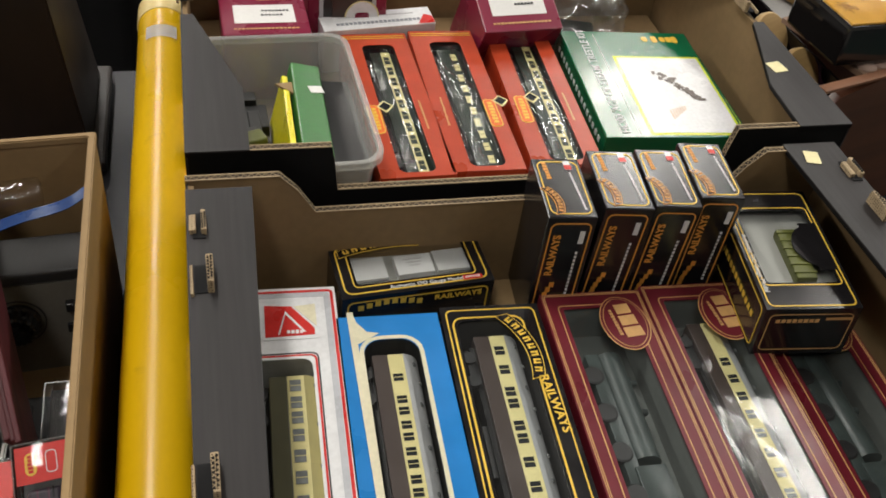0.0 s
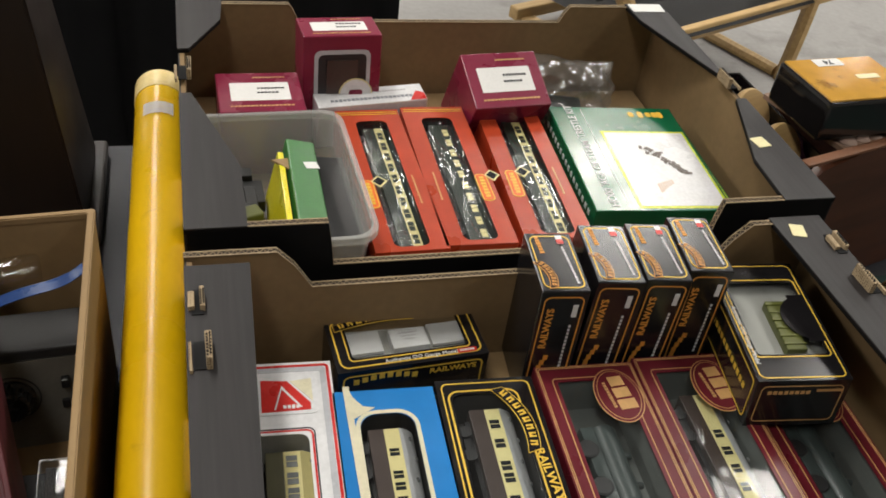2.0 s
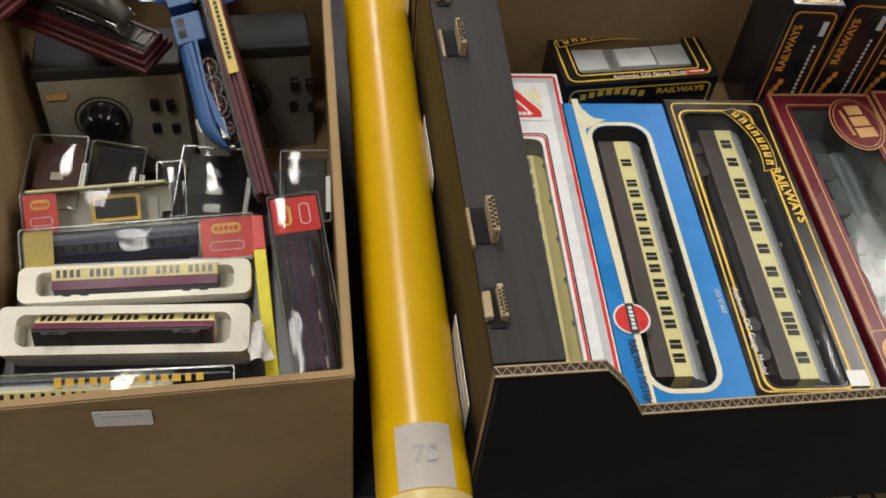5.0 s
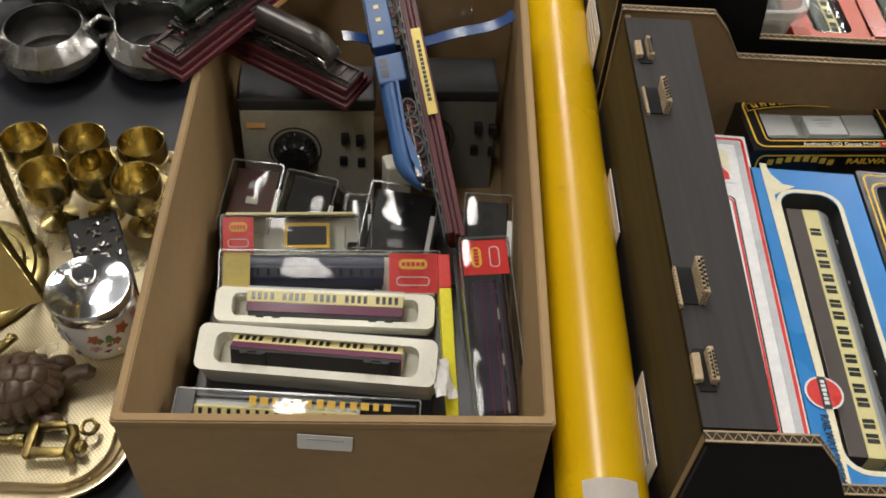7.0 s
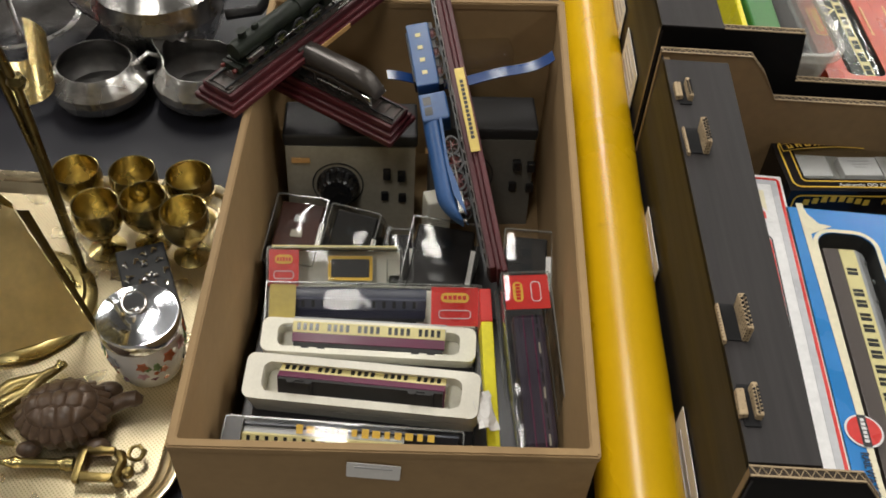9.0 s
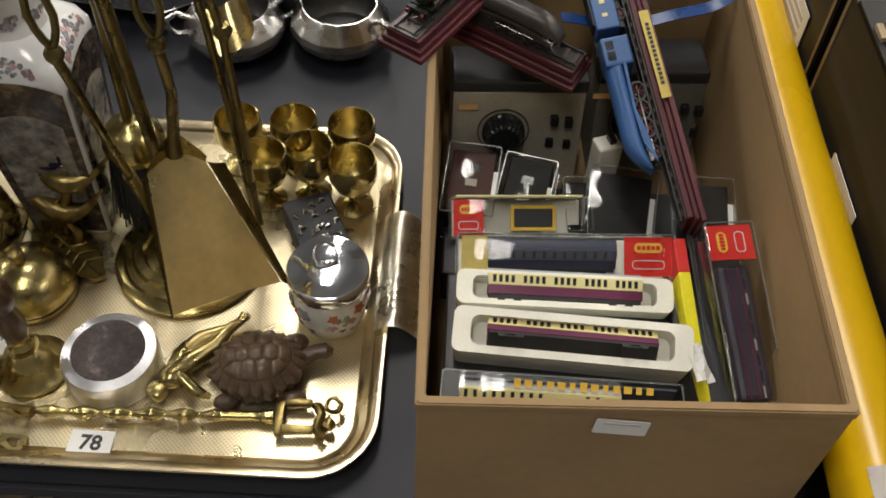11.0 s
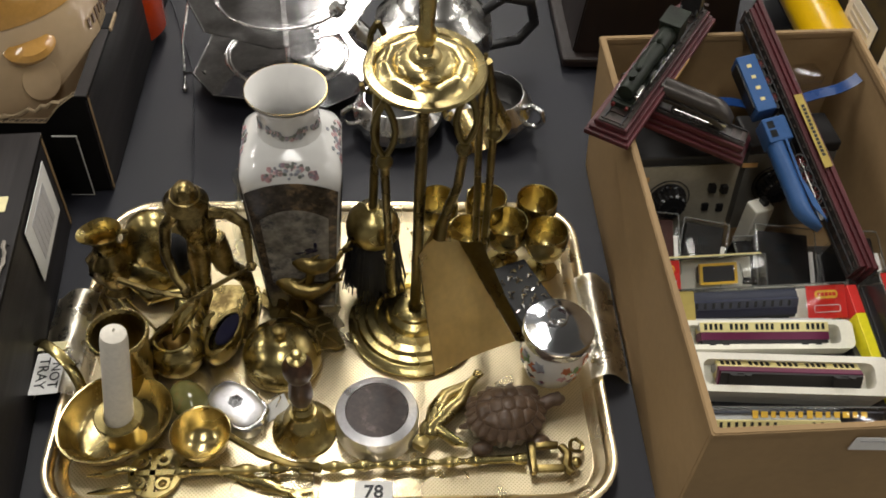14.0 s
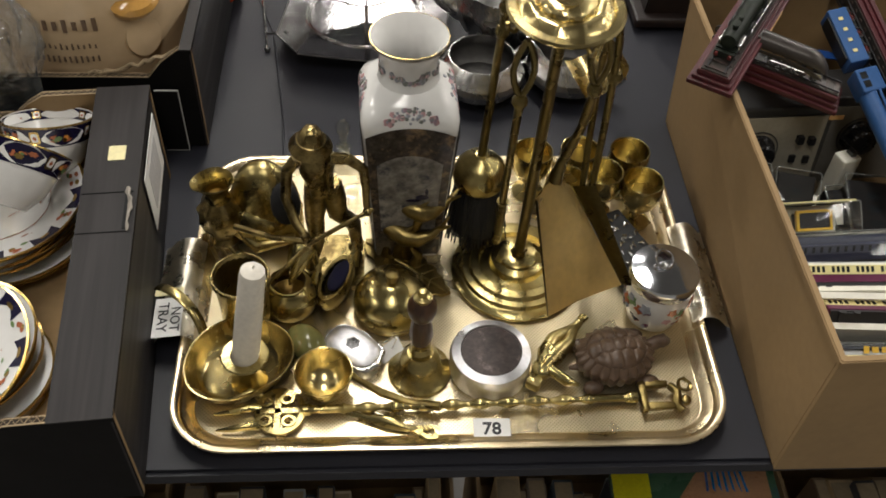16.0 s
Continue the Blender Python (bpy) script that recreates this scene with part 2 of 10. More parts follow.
def wood(name, light, dark, rough, scale=14.0, along="y", coat=0.0):
    ma = mat(name, light, rough, 0, 0.1, 8, 0.06, 300, 0.05, coat)
    nt = ma.node_tree
    N, L = nt.nodes, nt.links
    p = N["Principled BSDF"]
    tc = N.new("ShaderNodeTexCoord")
    mp = N.new("ShaderNodeMapping")
    mp.inputs["Scale"].default_value = {"x": (0.08, 1, 1), "y": (1, 0.08, 1), "z": (1, 1, 0.08)}[along]
    no = N.new("ShaderNodeTexNoise")
    no.inputs["Scale"].default_value, no.inputs["Detail"].default_value, no.inputs["Distortion"].default_value = scale * 4, 5, 1.2
    L.new(tc.outputs["Object"], mp.inputs[0]), L.new(mp.outputs[0], no.inputs["Vector"])
    mr = N.new("ShaderNodeMapRange")
    mr.inputs["From Min"].default_value, mr.inputs["From Max"].default_value = 0.35, 0.65
    L.new(no.outputs["Fac"], mr.inputs[0])
    old = p.inputs["Base Color"].links[0].from_socket
    mx = N.new("ShaderNodeMix")
    mx.data_type = "RGBA"
    mx.inputs["A"].default_value = (*dark, 1)
    L.new(mr.outputs[0], mx.inputs["Factor"]), L.new(old, mx.inputs["B"])
    L.new(mx.outputs["Result"], p.inputs["Base Color"])
    return ma


def flute_mat():
    """Cut edge of corrugated board."""
    ma = mat("board_edge", (0.40, 0.30, 0.18), 0.85, 0, 0.15, 60, 0, 300)
    nt = ma.node_tree
    N, L = nt.nodes, nt.links
    p = N["Principled BSDF"]
    tc = N.new("ShaderNodeTexCoord")
    vo = N.new("ShaderNodeTexVoronoi")
    vo.inputs["Scale"].default_value, vo.inputs["Randomness"].default_value = 420, 0.35
    L.new(tc.outputs["Object"], vo.inputs["Vector"])
    mr = N.new("ShaderNodeMapRange")
    mr.inputs["From Min"].default_value, mr.inputs["From Max"].default_value = 0.18, 0.4
    L.new(vo.outputs["Distance"], mr.inputs[0])
    mx = N.new("ShaderNodeMix")
    mx.data_type = "RGBA"
    mx.inputs["A"].default_value = (0.1, 0.065, 0.035, 1)
    old = p.inputs["Base Color"].links[0].from_socket
    L.new(mr.outputs[0], mx.inputs["Factor"]), L.new(old, mx.inputs["B"])
    L.new(mx.outputs["Result"], p.inputs["Base Color"])
    return ma


CLOTH = mat("black_cloth", (0.0135, 0.014, 0.0205), 0.52, 0, 0.25, 5, 0.25, 900, 0.12, spec=0.4)
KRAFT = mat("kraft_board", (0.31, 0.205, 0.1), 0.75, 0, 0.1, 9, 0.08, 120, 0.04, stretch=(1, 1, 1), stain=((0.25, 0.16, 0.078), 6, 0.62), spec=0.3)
# darker copy of the kraft for insides and bottoms, shade in the colour
KRAFT_SHADED = mat("kraft_board_inside", (0.225, 0.145, 0.066), 0.8, 0, 0.12, 12, 0.08, 120, 0.05)
PRINT = mat("black_printed_board", (0.0205, 0.018, 0.0185), 0.52, 0, 0.25, 60, 0.15, 240, 0.2, stretch=(1, 0.04, 1), spec=0.3)
PRINT_GREY = mat("dull_black_printed_board", (0.0065, 0.006, 0.006), 0.62, 0, 0.2, 14, 0.1, 90, 0.1, spec=0.12)
EDGE = flute_mat()
WHITE = mat("white_paper", (0.75, 0.74, 0.72), 0.6, 0, 0.05, 20, 0.03, 300, 0.03)
INK = mat("black_ink", (0.015, 0.015, 0.018), 0.5, 0, 0.1, 60, 0)
FLUTE_DARK = mat("dark_flute_gap", (0.035, 0.024, 0.015), 0.9, 0, 0.2, 60, 0)
STICKER = mat("pale_yellow_sticker", (0.8, 0.72, 0.4), 0.55, 0, 0.06, 40, 0.03)
GREY_INK = mat("faint_grey_ink", (0.5, 0.49, 0.5), 0.6, 0, 0.05, 60, 0)
GLOSS_BLACK = mat("glossy_black_card", (0.012, 0.011, 0.012), 0.2, 0, 0.2, 25, 0.03, 60, 0.1, spec=0.6, dist=0.002)
YELLOW_INK = mat("golden_yellow_ink", (0.78, 0.5, 0.06), 0.35, 0, 0.1, 50, 0)
ORANGE_INK = mat("orange_gold_ink", (0.7, 0.3, 0.05), 0.35, 0, 0.1, 50, 0)
MAROON = mat("maroon_card", (0.135, 0.013, 0.022), 0.33, 0, 0.15, 18, 0.03, 60, 0.05, dist=0.002, spec=0.35)
GOLD_INK = mat("gold_ink", (0.62, 0.36, 0.14), 0.35, 0, 0.1, 50, 0)
BLUE_CARD = mat("bright_blue_card", (0.012, 0.2, 0.56), 0.3, 0, 0.08, 14, 0.03, 60, 0.04, dist=0.002)
WHITE_CARD = mat("white_card", (0.74, 0.74, 0.75), 0.3, 0, 0.05, 20, 0.02)
SILVER_CARD = mat("silver_grey_card", (0.5, 0.51, 0.54), 0.3, 0, 0.06, 20, 0.02)
RED_CARD = mat("red_card", (0.6, 0.03, 0.025), 0.3, 0, 0.08, 20, 0.02)
ORANGE_CARD = mat("orange_red_card", (0.42, 0.05, 0.017), 0.32, 0, 0.12, 14, 0.03, 60, 0.05, dist=0.002)
GREEN_CARD = mat("dark_green_card", (0.005, 0.11, 0.045), 0.2, 0, 0.1, 14, 0.03, 60, 0.04, dist=0.002)
LIME = mat("lime_yellow_ink", (0.62, 0.72, 0.05), 0.25, 0, 0.05, 30, 0)
BURGUNDY = mat("burgundy_card", (0.21, 0.015, 0.045), 0.3, 0, 0.12, 18, 0.03, 60, 0.04, dist=0.002)
FILM = film_mat("clear_film", (0.93, 0.94, 0.93), 0.015, 0.05, 0.1, 7)
FILM_WRINKLED = film_mat("creased_clear_film", (0.9, 0.91, 0.91), 0.075, 0.08, 0.8, 60, 0.0, (1, 0.22, 1))
FILM_CLOUDY = film_mat("cloudy_clear_film", (0.86, 0.89, 0.89), 0.0, 0.1, 0.12, 26, 0.01, (1, 0.5, 1))
HARD_CLEAR = film_mat("hard_clear_plastic", (0.95, 0.95, 0.94), 0.01, 0.07, 0.2, 18)
MILKY = film_mat("milky_plastic", (0.9, 0.9, 0.88), 0.04, 0.2, 0.0, 10, 0.24)
BAG = film_mat("thin_plastic_bag", (0.9, 0.9, 0.89), 0.03, 0.15, 0.3, 30, 0.05)
GLASS = film_mat("clear_glass", (0.93, 0.94, 0.93), 0.06, 0.03, 0.1, 40)
CHOC = mat("chocolate_paint", (0.055, 0.038, 0.033), 0.4, 0, 0.1, 40, 0.02)
CREAM = mat("cream_paint", (0.72, 0.64, 0.3), 0.4, 0, 0.06, 40, 0.02)
DARKWIN = mat("dark_window", (0.02, 0.022, 0.024), 0.2, 0, 0.3, 60, 0)
GREYWIN = mat("smoky_window", (0.2, 0.21, 0.21), 0.2, 0, 0.3, 90, 0)
ROOF_GREY = mat("pale_grey_roof", (0.45, 0.46, 0.47), 0.5, 0, 0.08, 40, 0.03)
UNDER = mat("black_underframe", (0.015, 0.015, 0.016), 0.5, 0, 0.3, 80, 0.2, 400)
CARD_GREY = mat("grey_inner_card", (0.42, 0.42, 0.4), 0.6, 0, 0.08, 30, 0.03)
DIM_GREEN = mat("dull_grey_green_paint", (0.045, 0.06, 0.058), 0.4, 0, 0.3, 50, 0.05)
DARK_GREEN = mat("dark_green_paint", (0.011, 0.022, 0.015), 0.4, 0, 0.3, 60, 0.1, 400)
OLIVE = mat("olive_paint", (0.1, 0.11, 0.02), 0.5, 0, 0.2, 60, 0.05)
YELLOW_TUBE = mat("yellow_plastic", (0.78, 0.47, 0.004), 0.3, 0, 0.05, 5, 0.02, 60, 0.02, stain=((0.5, 0.27, 0.01), 16, 0.68), dist=0.003)
TUBE_END = mat("pale_yellow_tape", (0.75, 0.58, 0.25), 0.35, 0, 0.06, 20, 0.02)
BRASS = mat("polished_brass", (0.45, 0.364, 0.155), 0.27, 1, 0.16, 25, 0.1, 180, 0.08, stain=((0.25, 0.19, 0.065), 18, 0.6), dist=0.002)
BRASS_DULL = mat("tarnished_brass", (0.25, 0.187, 0.07), 0.34, 1, 0.24, 40, 0.18, 240, 0.14, stain=((0.11, 0.085, 0.035), 30, 0.56), dist=0.002)
BRASS_PALE = mat("pale_bright_brass", (0.575, 0.465, 0.22), 0.25, 1, 0.12, 25, 0.07, 150, 0.06, dist=0.002)
TRAY_RIM = mat("gold_anodised_metal", (0.645, 0.535, 0.35), 0.27, 1, 0.08, 14, 0.03, 200, 0.04)
TRAY_BASE = dotted("embossed_gold_metal", (0.70, 0.60, 0.40), 1, 0.3, 0.0024, 0.0005, (0.36, 0.30, 0.16))
HAMMERED = mat("hammered_champagne_metal", (0.8, 0.75, 0.63), 0.3, 1, 0.1, 60, 0.4, 60, 0.08, dist=0.004)
SILVER = mat("silver_plate", (0.8, 0.79, 0.77), 0.24, 1, 0.1, 16, 0.05, 120, 0.05, stain=((0.52, 0.51, 0.49), 12, 0.66), dist=0.002)
PEWTER = mat("dark_pewter", (0.6, 0.59, 0.57), 0.26, 1, 0.15, 25, 0.2, 140, 0.08, dist=0.002)
PORCELAIN = mat("white_porcelain", (0.78, 0.77, 0.75), 0.12, 0, 0.03, 12, 0.01, 100, 0.02, coat=0.3)
COPPER_BROWN = mat("brown_pottery", (0.105, 0.066, 0.042), 0.36, 0, 0.3, 60, 0.3, 200, 0.2, dist=0.001, stain=((0.07, 0.045, 0.03), 60, 0.56))
STONE = mat("brown_grey_stone", (0.055, 0.04, 0.037), 0.45, 0, 0.5, 60, 0.05, 300, 0.25, stain=((0.17, 0.13, 0.12), 70, 0.57), spec=0.25)
ONYX = mat("green_onyx", (0.17, 0.16, 0.055), 0.18, 0, 0.3, 40, 0, stain=((0.3, 0.15, 0.05), 30, 0.52))
WAX = mat("white_wax", (0.76, 0.71, 0.62), 0.4, 0, 0.03, 20, 0.02)
DARK_WOOD = wood("dark_turned_wood", (0.07, 0.033, 0.016), (0.03, 0.014, 0.008), 0.3, 30, "z")
PURPLE = mat("purple_velvet", (0.07, 0.005, 0.03), 0.9, 0, 0.15, 60, 0.2, 700)
BLUE_VELVET = mat("dark_blue_velvet", (0.006, 0.005, 0.03), 0.9, 0, 0.2, 60, 0.2, 700)
BRISTLE = mat("black_bristle", (0.006, 0.006, 0.007), 0.6, 0, 0.2, 60, 0)
STYRO = mat("white_polystyrene", (0.86, 0.84, 0.74), 0.7, 0, 0.05, 30, 0.12, 500, 0.03)
PLINTH = wood("maroon_stained_wood", (0.09, 0.011, 0.016), (0.045, 0.006, 0.009), 0.5, 20, "y", 0.0)
WHEEL_RED = mat("dark_red_wheel_paint", (0.12, 0.018, 0.016), 0.45, 0, 0.2, 80)
LNER_BLUE = mat("garter_blue_paint", (0.033, 0.10, 0.27), 0.38, 0, 0.08, 30, 0.05)
PEWTER_MODEL = mat("grey_brown_metal_paint", (0.05, 0.043, 0.038), 0.33, 0.35, 0.25, 40, 0.1)
CREAM_PANEL = mat("grey_cream_panel", (0.31, 0.285, 0.225), 0.45, 0, 0.1, 20, 0.03)
DARK_CASE = mat("dark_grey_case", (0.022, 0.022, 0.024), 0.42, 0, 0.15, 20, 0.1, 400)
BLUE_PLASTIC = mat("blue_vacuum_plastic", (0.012, 0.045, 0.17), 0.25, 0, 0.1, 20, 0.05)
YELLOW_CARD = mat("yellow_card", (0.78, 0.7, 0.02), 0.35, 0, 0.06, 20, 0.02)
PURPLE_PAINT = mat("crimson_purple_paint", (0.11, 0.012, 0.05), 0.35, 0, 0.1, 40, 0.02)
CHEST = wood("dark_brown_stained_wood", (0.012, 0.005, 0.0035), (0.007, 0.003, 0.002), 0.5, 10, "z")
MAHOGANY = wood("mahogany", (0.105, 0.035, 0.016), (0.06, 0.02, 0.01), 0.4, 8, "x")
PALE_WOOD = wood("pale_birch", (0.55, 0.37, 0.16), (0.42, 0.27, 0.11), 0.5, 12, "x")
CHAIR_SEAT = mat("black_leather", (0.02, 0.019, 0.02), 0.4, 0, 0.15, 12, 0.2, 300, 0.1)
LACQUER = mat("black_lacquer", (0.008, 0.007, 0.007), 0.12, 0, 0.1, 20, 0.01, coat=0.4)
CONCRETE = mat("grey_concrete", (0.3, 0.29, 0.28), 0.6, 0, 0.12, 1.6, 0.1, 40, 0.06, stain=((0.2, 0.19, 0.18), 2.0, 0.56))
DRAPE = mat("black_drape", (0.006, 0.006, 0.007), 0.95, 0, 0.2, 6, 0.2, 800, 0.1)
STONEWARE = mat("buff_stoneware", (0.62, 0.455, 0.28), 0.2, 0, 0.06, 10, 0.02, 80, 0.03, coat=0.5)
BROWN_GLAZE = mat("brown_glaze", (0.06, 0.03, 0.018), 0.15, 0, 0.2, 20, 0.02, coat=0.5)
HONEY_GLAZE = mat("honey_glaze", (0.5, 0.27, 0.07), 0.15, 0, 0.2, 20, 0.02, coat=0.5)
ORANGE_ENAMEL = mat("orange_red_enamel", (0.62, 0.06, 0.01), 0.15, 0, 0.08, 20, 0.01, coat=0.5)
NAVY = mat("navy_gilt_enamel", (0.01, 0.008, 0.032), 0.15, 0, 0.2, 60, 0)
RUST = mat("iron_red_enamel", (0.40, 0.13, 0.06), 0.15, 0, 0.2, 60, 0)
LEAF_GREEN = mat("leaf_green_enamel", (0.16, 0.24, 0.1), 0.15, 0, 0.2, 60, 0)
PINK = mat("rose_pink_enamel", (0.5, 0.3, 0.31), 0.15, 0, 0.25, 90, 0)
BLUE_GREY = mat("blue_grey_enamel", (0.3, 0.31, 0.34), 0.15, 0, 0.25, 90, 0)
GILT = mat("worn_gilt", (0.6, 0.42, 0.15), 0.2, 1, 0.1, 50, 0)
BLACK_KNOB = mat("black_plastic", (0.012, 0.012, 0.013), 0.3, 0, 0.1, 40, 0)
HALL_WALL = mat("grey_painted_wall", (0.42, 0.41, 0.39), 0.8, 0, 0.1, 0.8, 0.1, 30)
HALL_CEILING = mat("dim_ceiling", (0.19, 0.185, 0.175), 0.8, 0, 0.08, 0.8, 0.1, 30)

PAN_BRASS = mat("patinated_brass_sheet", (0.8, 0.66, 0.35), 0.34, 0.82, 0.14, 20, 0.03, 150, 0.05, stain=((0.42, 0.29, 0.1), 16, 0.6), dist=0.002)
CHROME = mat("bright_chrome", (0.72, 0.75, 0.80), 0.16, 1, 0.05, 20, 0.02, 100, 0.03)

# darker pewter for the hollow insides, their shade put into the colour
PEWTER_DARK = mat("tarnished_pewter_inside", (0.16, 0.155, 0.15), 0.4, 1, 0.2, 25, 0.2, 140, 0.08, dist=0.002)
PLATE_SILVER = mat("worn_silver_plate", (0.52, 0.51, 0.52), 0.1, 1, 0.14, 20, 0.06, 160, 0.1, dist=0.002, rvar=0.06, scratch=0.5)
BLACK_TRAY = mat("black_inner_tray", (0.03, 0.03, 0.03), 0.5, 0, 0.2, 30, 0.05)
OLIVE_BROWN = mat("olive_brown_paint", (0.075, 0.07, 0.035), 0.4, 0, 0.15, 50, 0.05)
CLEAR_EDGE = film_mat("clear_moulded_edge", (0.8, 0.82, 0.8), 0.03, 0.2, 0.0, 10, 0.10)
# brown brass for jug and pot insides: shade of the depth as colour
BRASS_DARK = mat("brown_tarnished_brass", (0.16, 0.1, 0.03), 0.35, 1, 0.25, 40, 0.1, 200, 0.1, dist=0.002)
PALE_ROSE = mat("pale_rose_enamel", (0.62, 0.42, 0.42), 0.15, 0, 0.25, 90, 0)
CAST_BRASS = mat("cast_brass", (0.27, 0.205, 0.085), 0.3, 1, 0.3, 60, 0.35, 260, 0.2, stain=((0.1, 0.07, 0.028), 45, 0.5))
GREY_LEAF = mat("grey_green_enamel", (0.2, 0.21, 0.19), 0.15, 0, 0.25, 90, 0)
MAUVE = mat("mauve_enamel", (0.34, 0.24, 0.28), 0.15, 0, 0.25, 90, 0)
BRASS_ROD = mat("dark_brass_rod", (0.16, 0.125, 0.05), 0.3, 1, 0.2, 40, 0.1, 240, 0.1, dist=0.002)
GREEN_GREY_CARD = mat("grey_green_inner_card", (0.15, 0.165, 0.155), 0.6, 0, 0.1, 30, 0.03)

# ---- hall ----
def hall():
    x0, x1, y0, y1, h = -6.5, 8.5, -4.5, 9.5, CEILING
    bm = B()
    box(bm, x1 - x0, y1 - y0, 0.1, ((x0 + x1) / 2, (y0 + y1) / 2, -0.05))
    tagged(link_mesh("floor", bm, CONCRETE), "worn grey polished concrete hall floor", "floor", kind="structure")
    bm = B()
    box(bm, x1 - x0, y1 - y0, 0.1, ((x0 + x1) / 2, (y0 + y1) / 2, h + 0.05))
    tagged(link_mesh("ceiling", bm, HALL_CEILING), "plain dim grey hall ceiling", "ceiling", kind="structure")
    for name, sx, sy, c in (("wall_north", x1 - x0, 0.2, ((x0 + x1) / 2, y1 + 0.1)), ("wall_south", x1 - x0, 0.2, ((x0 + x1) / 2, y0 - 0.1)), ("wall_east", 0.2, y1 - y0, (x1 + 0.1, (y0 + y1) / 2)), ("wall_west", 0.2, y1 - y0, (x0 - 0.1, (y0 + y1) / 2))):
        bm = B()
        box(bm, sx, sy, h, (*c, h / 2))
        tagged(link_mesh(name, bm, HALL_WALL), "plain grey painted hall wall", "wall", kind="structure")
    # fluorescent battens under the ceiling; the front row (y -0.9) is added fill light
    first = None
    for x in LAMP_ROWS:
        for y, watts in zip(LAMP_STEPS, LAMP_WATTS):
            m = pose(x, y, h - 0.04)
            if first is None:
                first = thing("ceiling_light", "white fluorescent batten fixed under the ceiling", "ceiling light", m, "ceiling lights")
                bm = B()
                box(bm, 0.46, 1.55, 0.06, (0, 0, 0.01), 0.01)
                part("housing", bm, WHITE_CARD, first)
            else:
                copy_thing(first, m)
            d = bpy.data.lights.new("fluorescent_light", "AREA")
            d.shape, d.size, d.size_y, d.energy, d.color = "RECTANGLE", 0.42, 1.5, watts, (1.0, 0.96, 0.89)
            new("fluorescent_light", d).matrix_basis = pose(x, y, h - 0.07)


hall()


# ---- tables ----
def sale_table():
    t = thing("trestle_table", "trestle table covered with dark grey-black cloth", "table", pose(0, 0.263, 0))
    bm = B()
    prism(bm, rrect(3.6, 0.84, 0.01, 3, 0, 0.42), 0.734, 0.75)
    bmesh.ops.bevel(bm, geom=[e for e in bm.edges if all(v.co.z > 0.749 for v in e.verts)], offset=0.004, segments=2, affect="EDGES")
    part("tabletop", bm, CLOTH, t)
    for x in (-1.6, -0.2, 1.2, 1.65):
        for y in (0.62, 0.8):
            bm = B()
            sweep(bm, [(x, y, 0), (x, y, 0.736)], 0.014, 10)
            part("leg", bm, DARK_CASE, t, "dark steel tube leg", 40)
    # seam where two lengths of cloth meet
    bm = B()
    sweep(bm, [(-0.672, 0.05, 0.7505), (-0.680, 0.25, 0.7508), (-0.691, 0.436, 0.7505), (-0.715, 0.611, 0.751), (-0.762, 0.757, 0.7505), (-0.79, 0.82, 0.7505)], 0.0012, 6)
    part("seam", bm, CLOTH, t)


sale_table()


def draped_table():
    t = thing("draped_table", "black-draped display table with cloth to the floor", "table", pose(-0.9, 1.78, 0))
    bm = B()
    prism(bm, rrect(3.3, 0.9, 0.01, 3, -0.25, 0.45), 0.745, 0.765)
    part("tabletop", bm, DRAPE, t, "black-covered table top")
    for k in range(6):
        x0, x1, n = -1.9 + 0.55 * k, -1.9 + 0.55 * (k + 1) + 0.004, 24
        bm = B()
        rows = []
        for z, amp in ((0.0, 1.0), (0.4, 0.8), (0.72, 0.35), (0.757, 0.15)):
            rows.append([bm.verts.new((x0 + (x1 - x0) * i / n, -0.012 + amp * (0.022 * math.sin((k * n + i) * 0.9) + 0.012 * math.sin((k * n + i) * 2.3 + 1)) - 0.02 * amp, z)) for i in range(n + 1)])
        for a, b in zip(rows, rows[1:]):
            for i in range(n):
                bm.faces.new((a[i], a[i + 1], b[i + 1], b[i]))
        bmesh.ops.solidify(bm, geom=bm.faces[:], thickness=0.003)
        part("cloth_panel", bm, DRAPE, t, "matt black cloth hanging in folds", 60)
    for sx, x in ((-1, -1.905), (1, 1.405)):
        bm = B()
        box(bm, 0.006, 0.88, 0.756, (x, 0.45, 0.379), 0.002)
        part("end_cloth", bm, DRAPE, t)
    bm = B()
    box(bm, 3.3, 0.006, 0.756, (-0.25, 0.905, 0.379), 0.002)
    part("back_cloth", bm, DRAPE, t)
    for x in (-1.8, 1.3):
        for y in (0.1, 0.8):
            bm = B()
            sweep(bm, [(x, y, 0), (x, y, 0.746)], 0.015, 10)
            part("leg", bm, DARK_CASE, t, smooth=40)


draped_table()


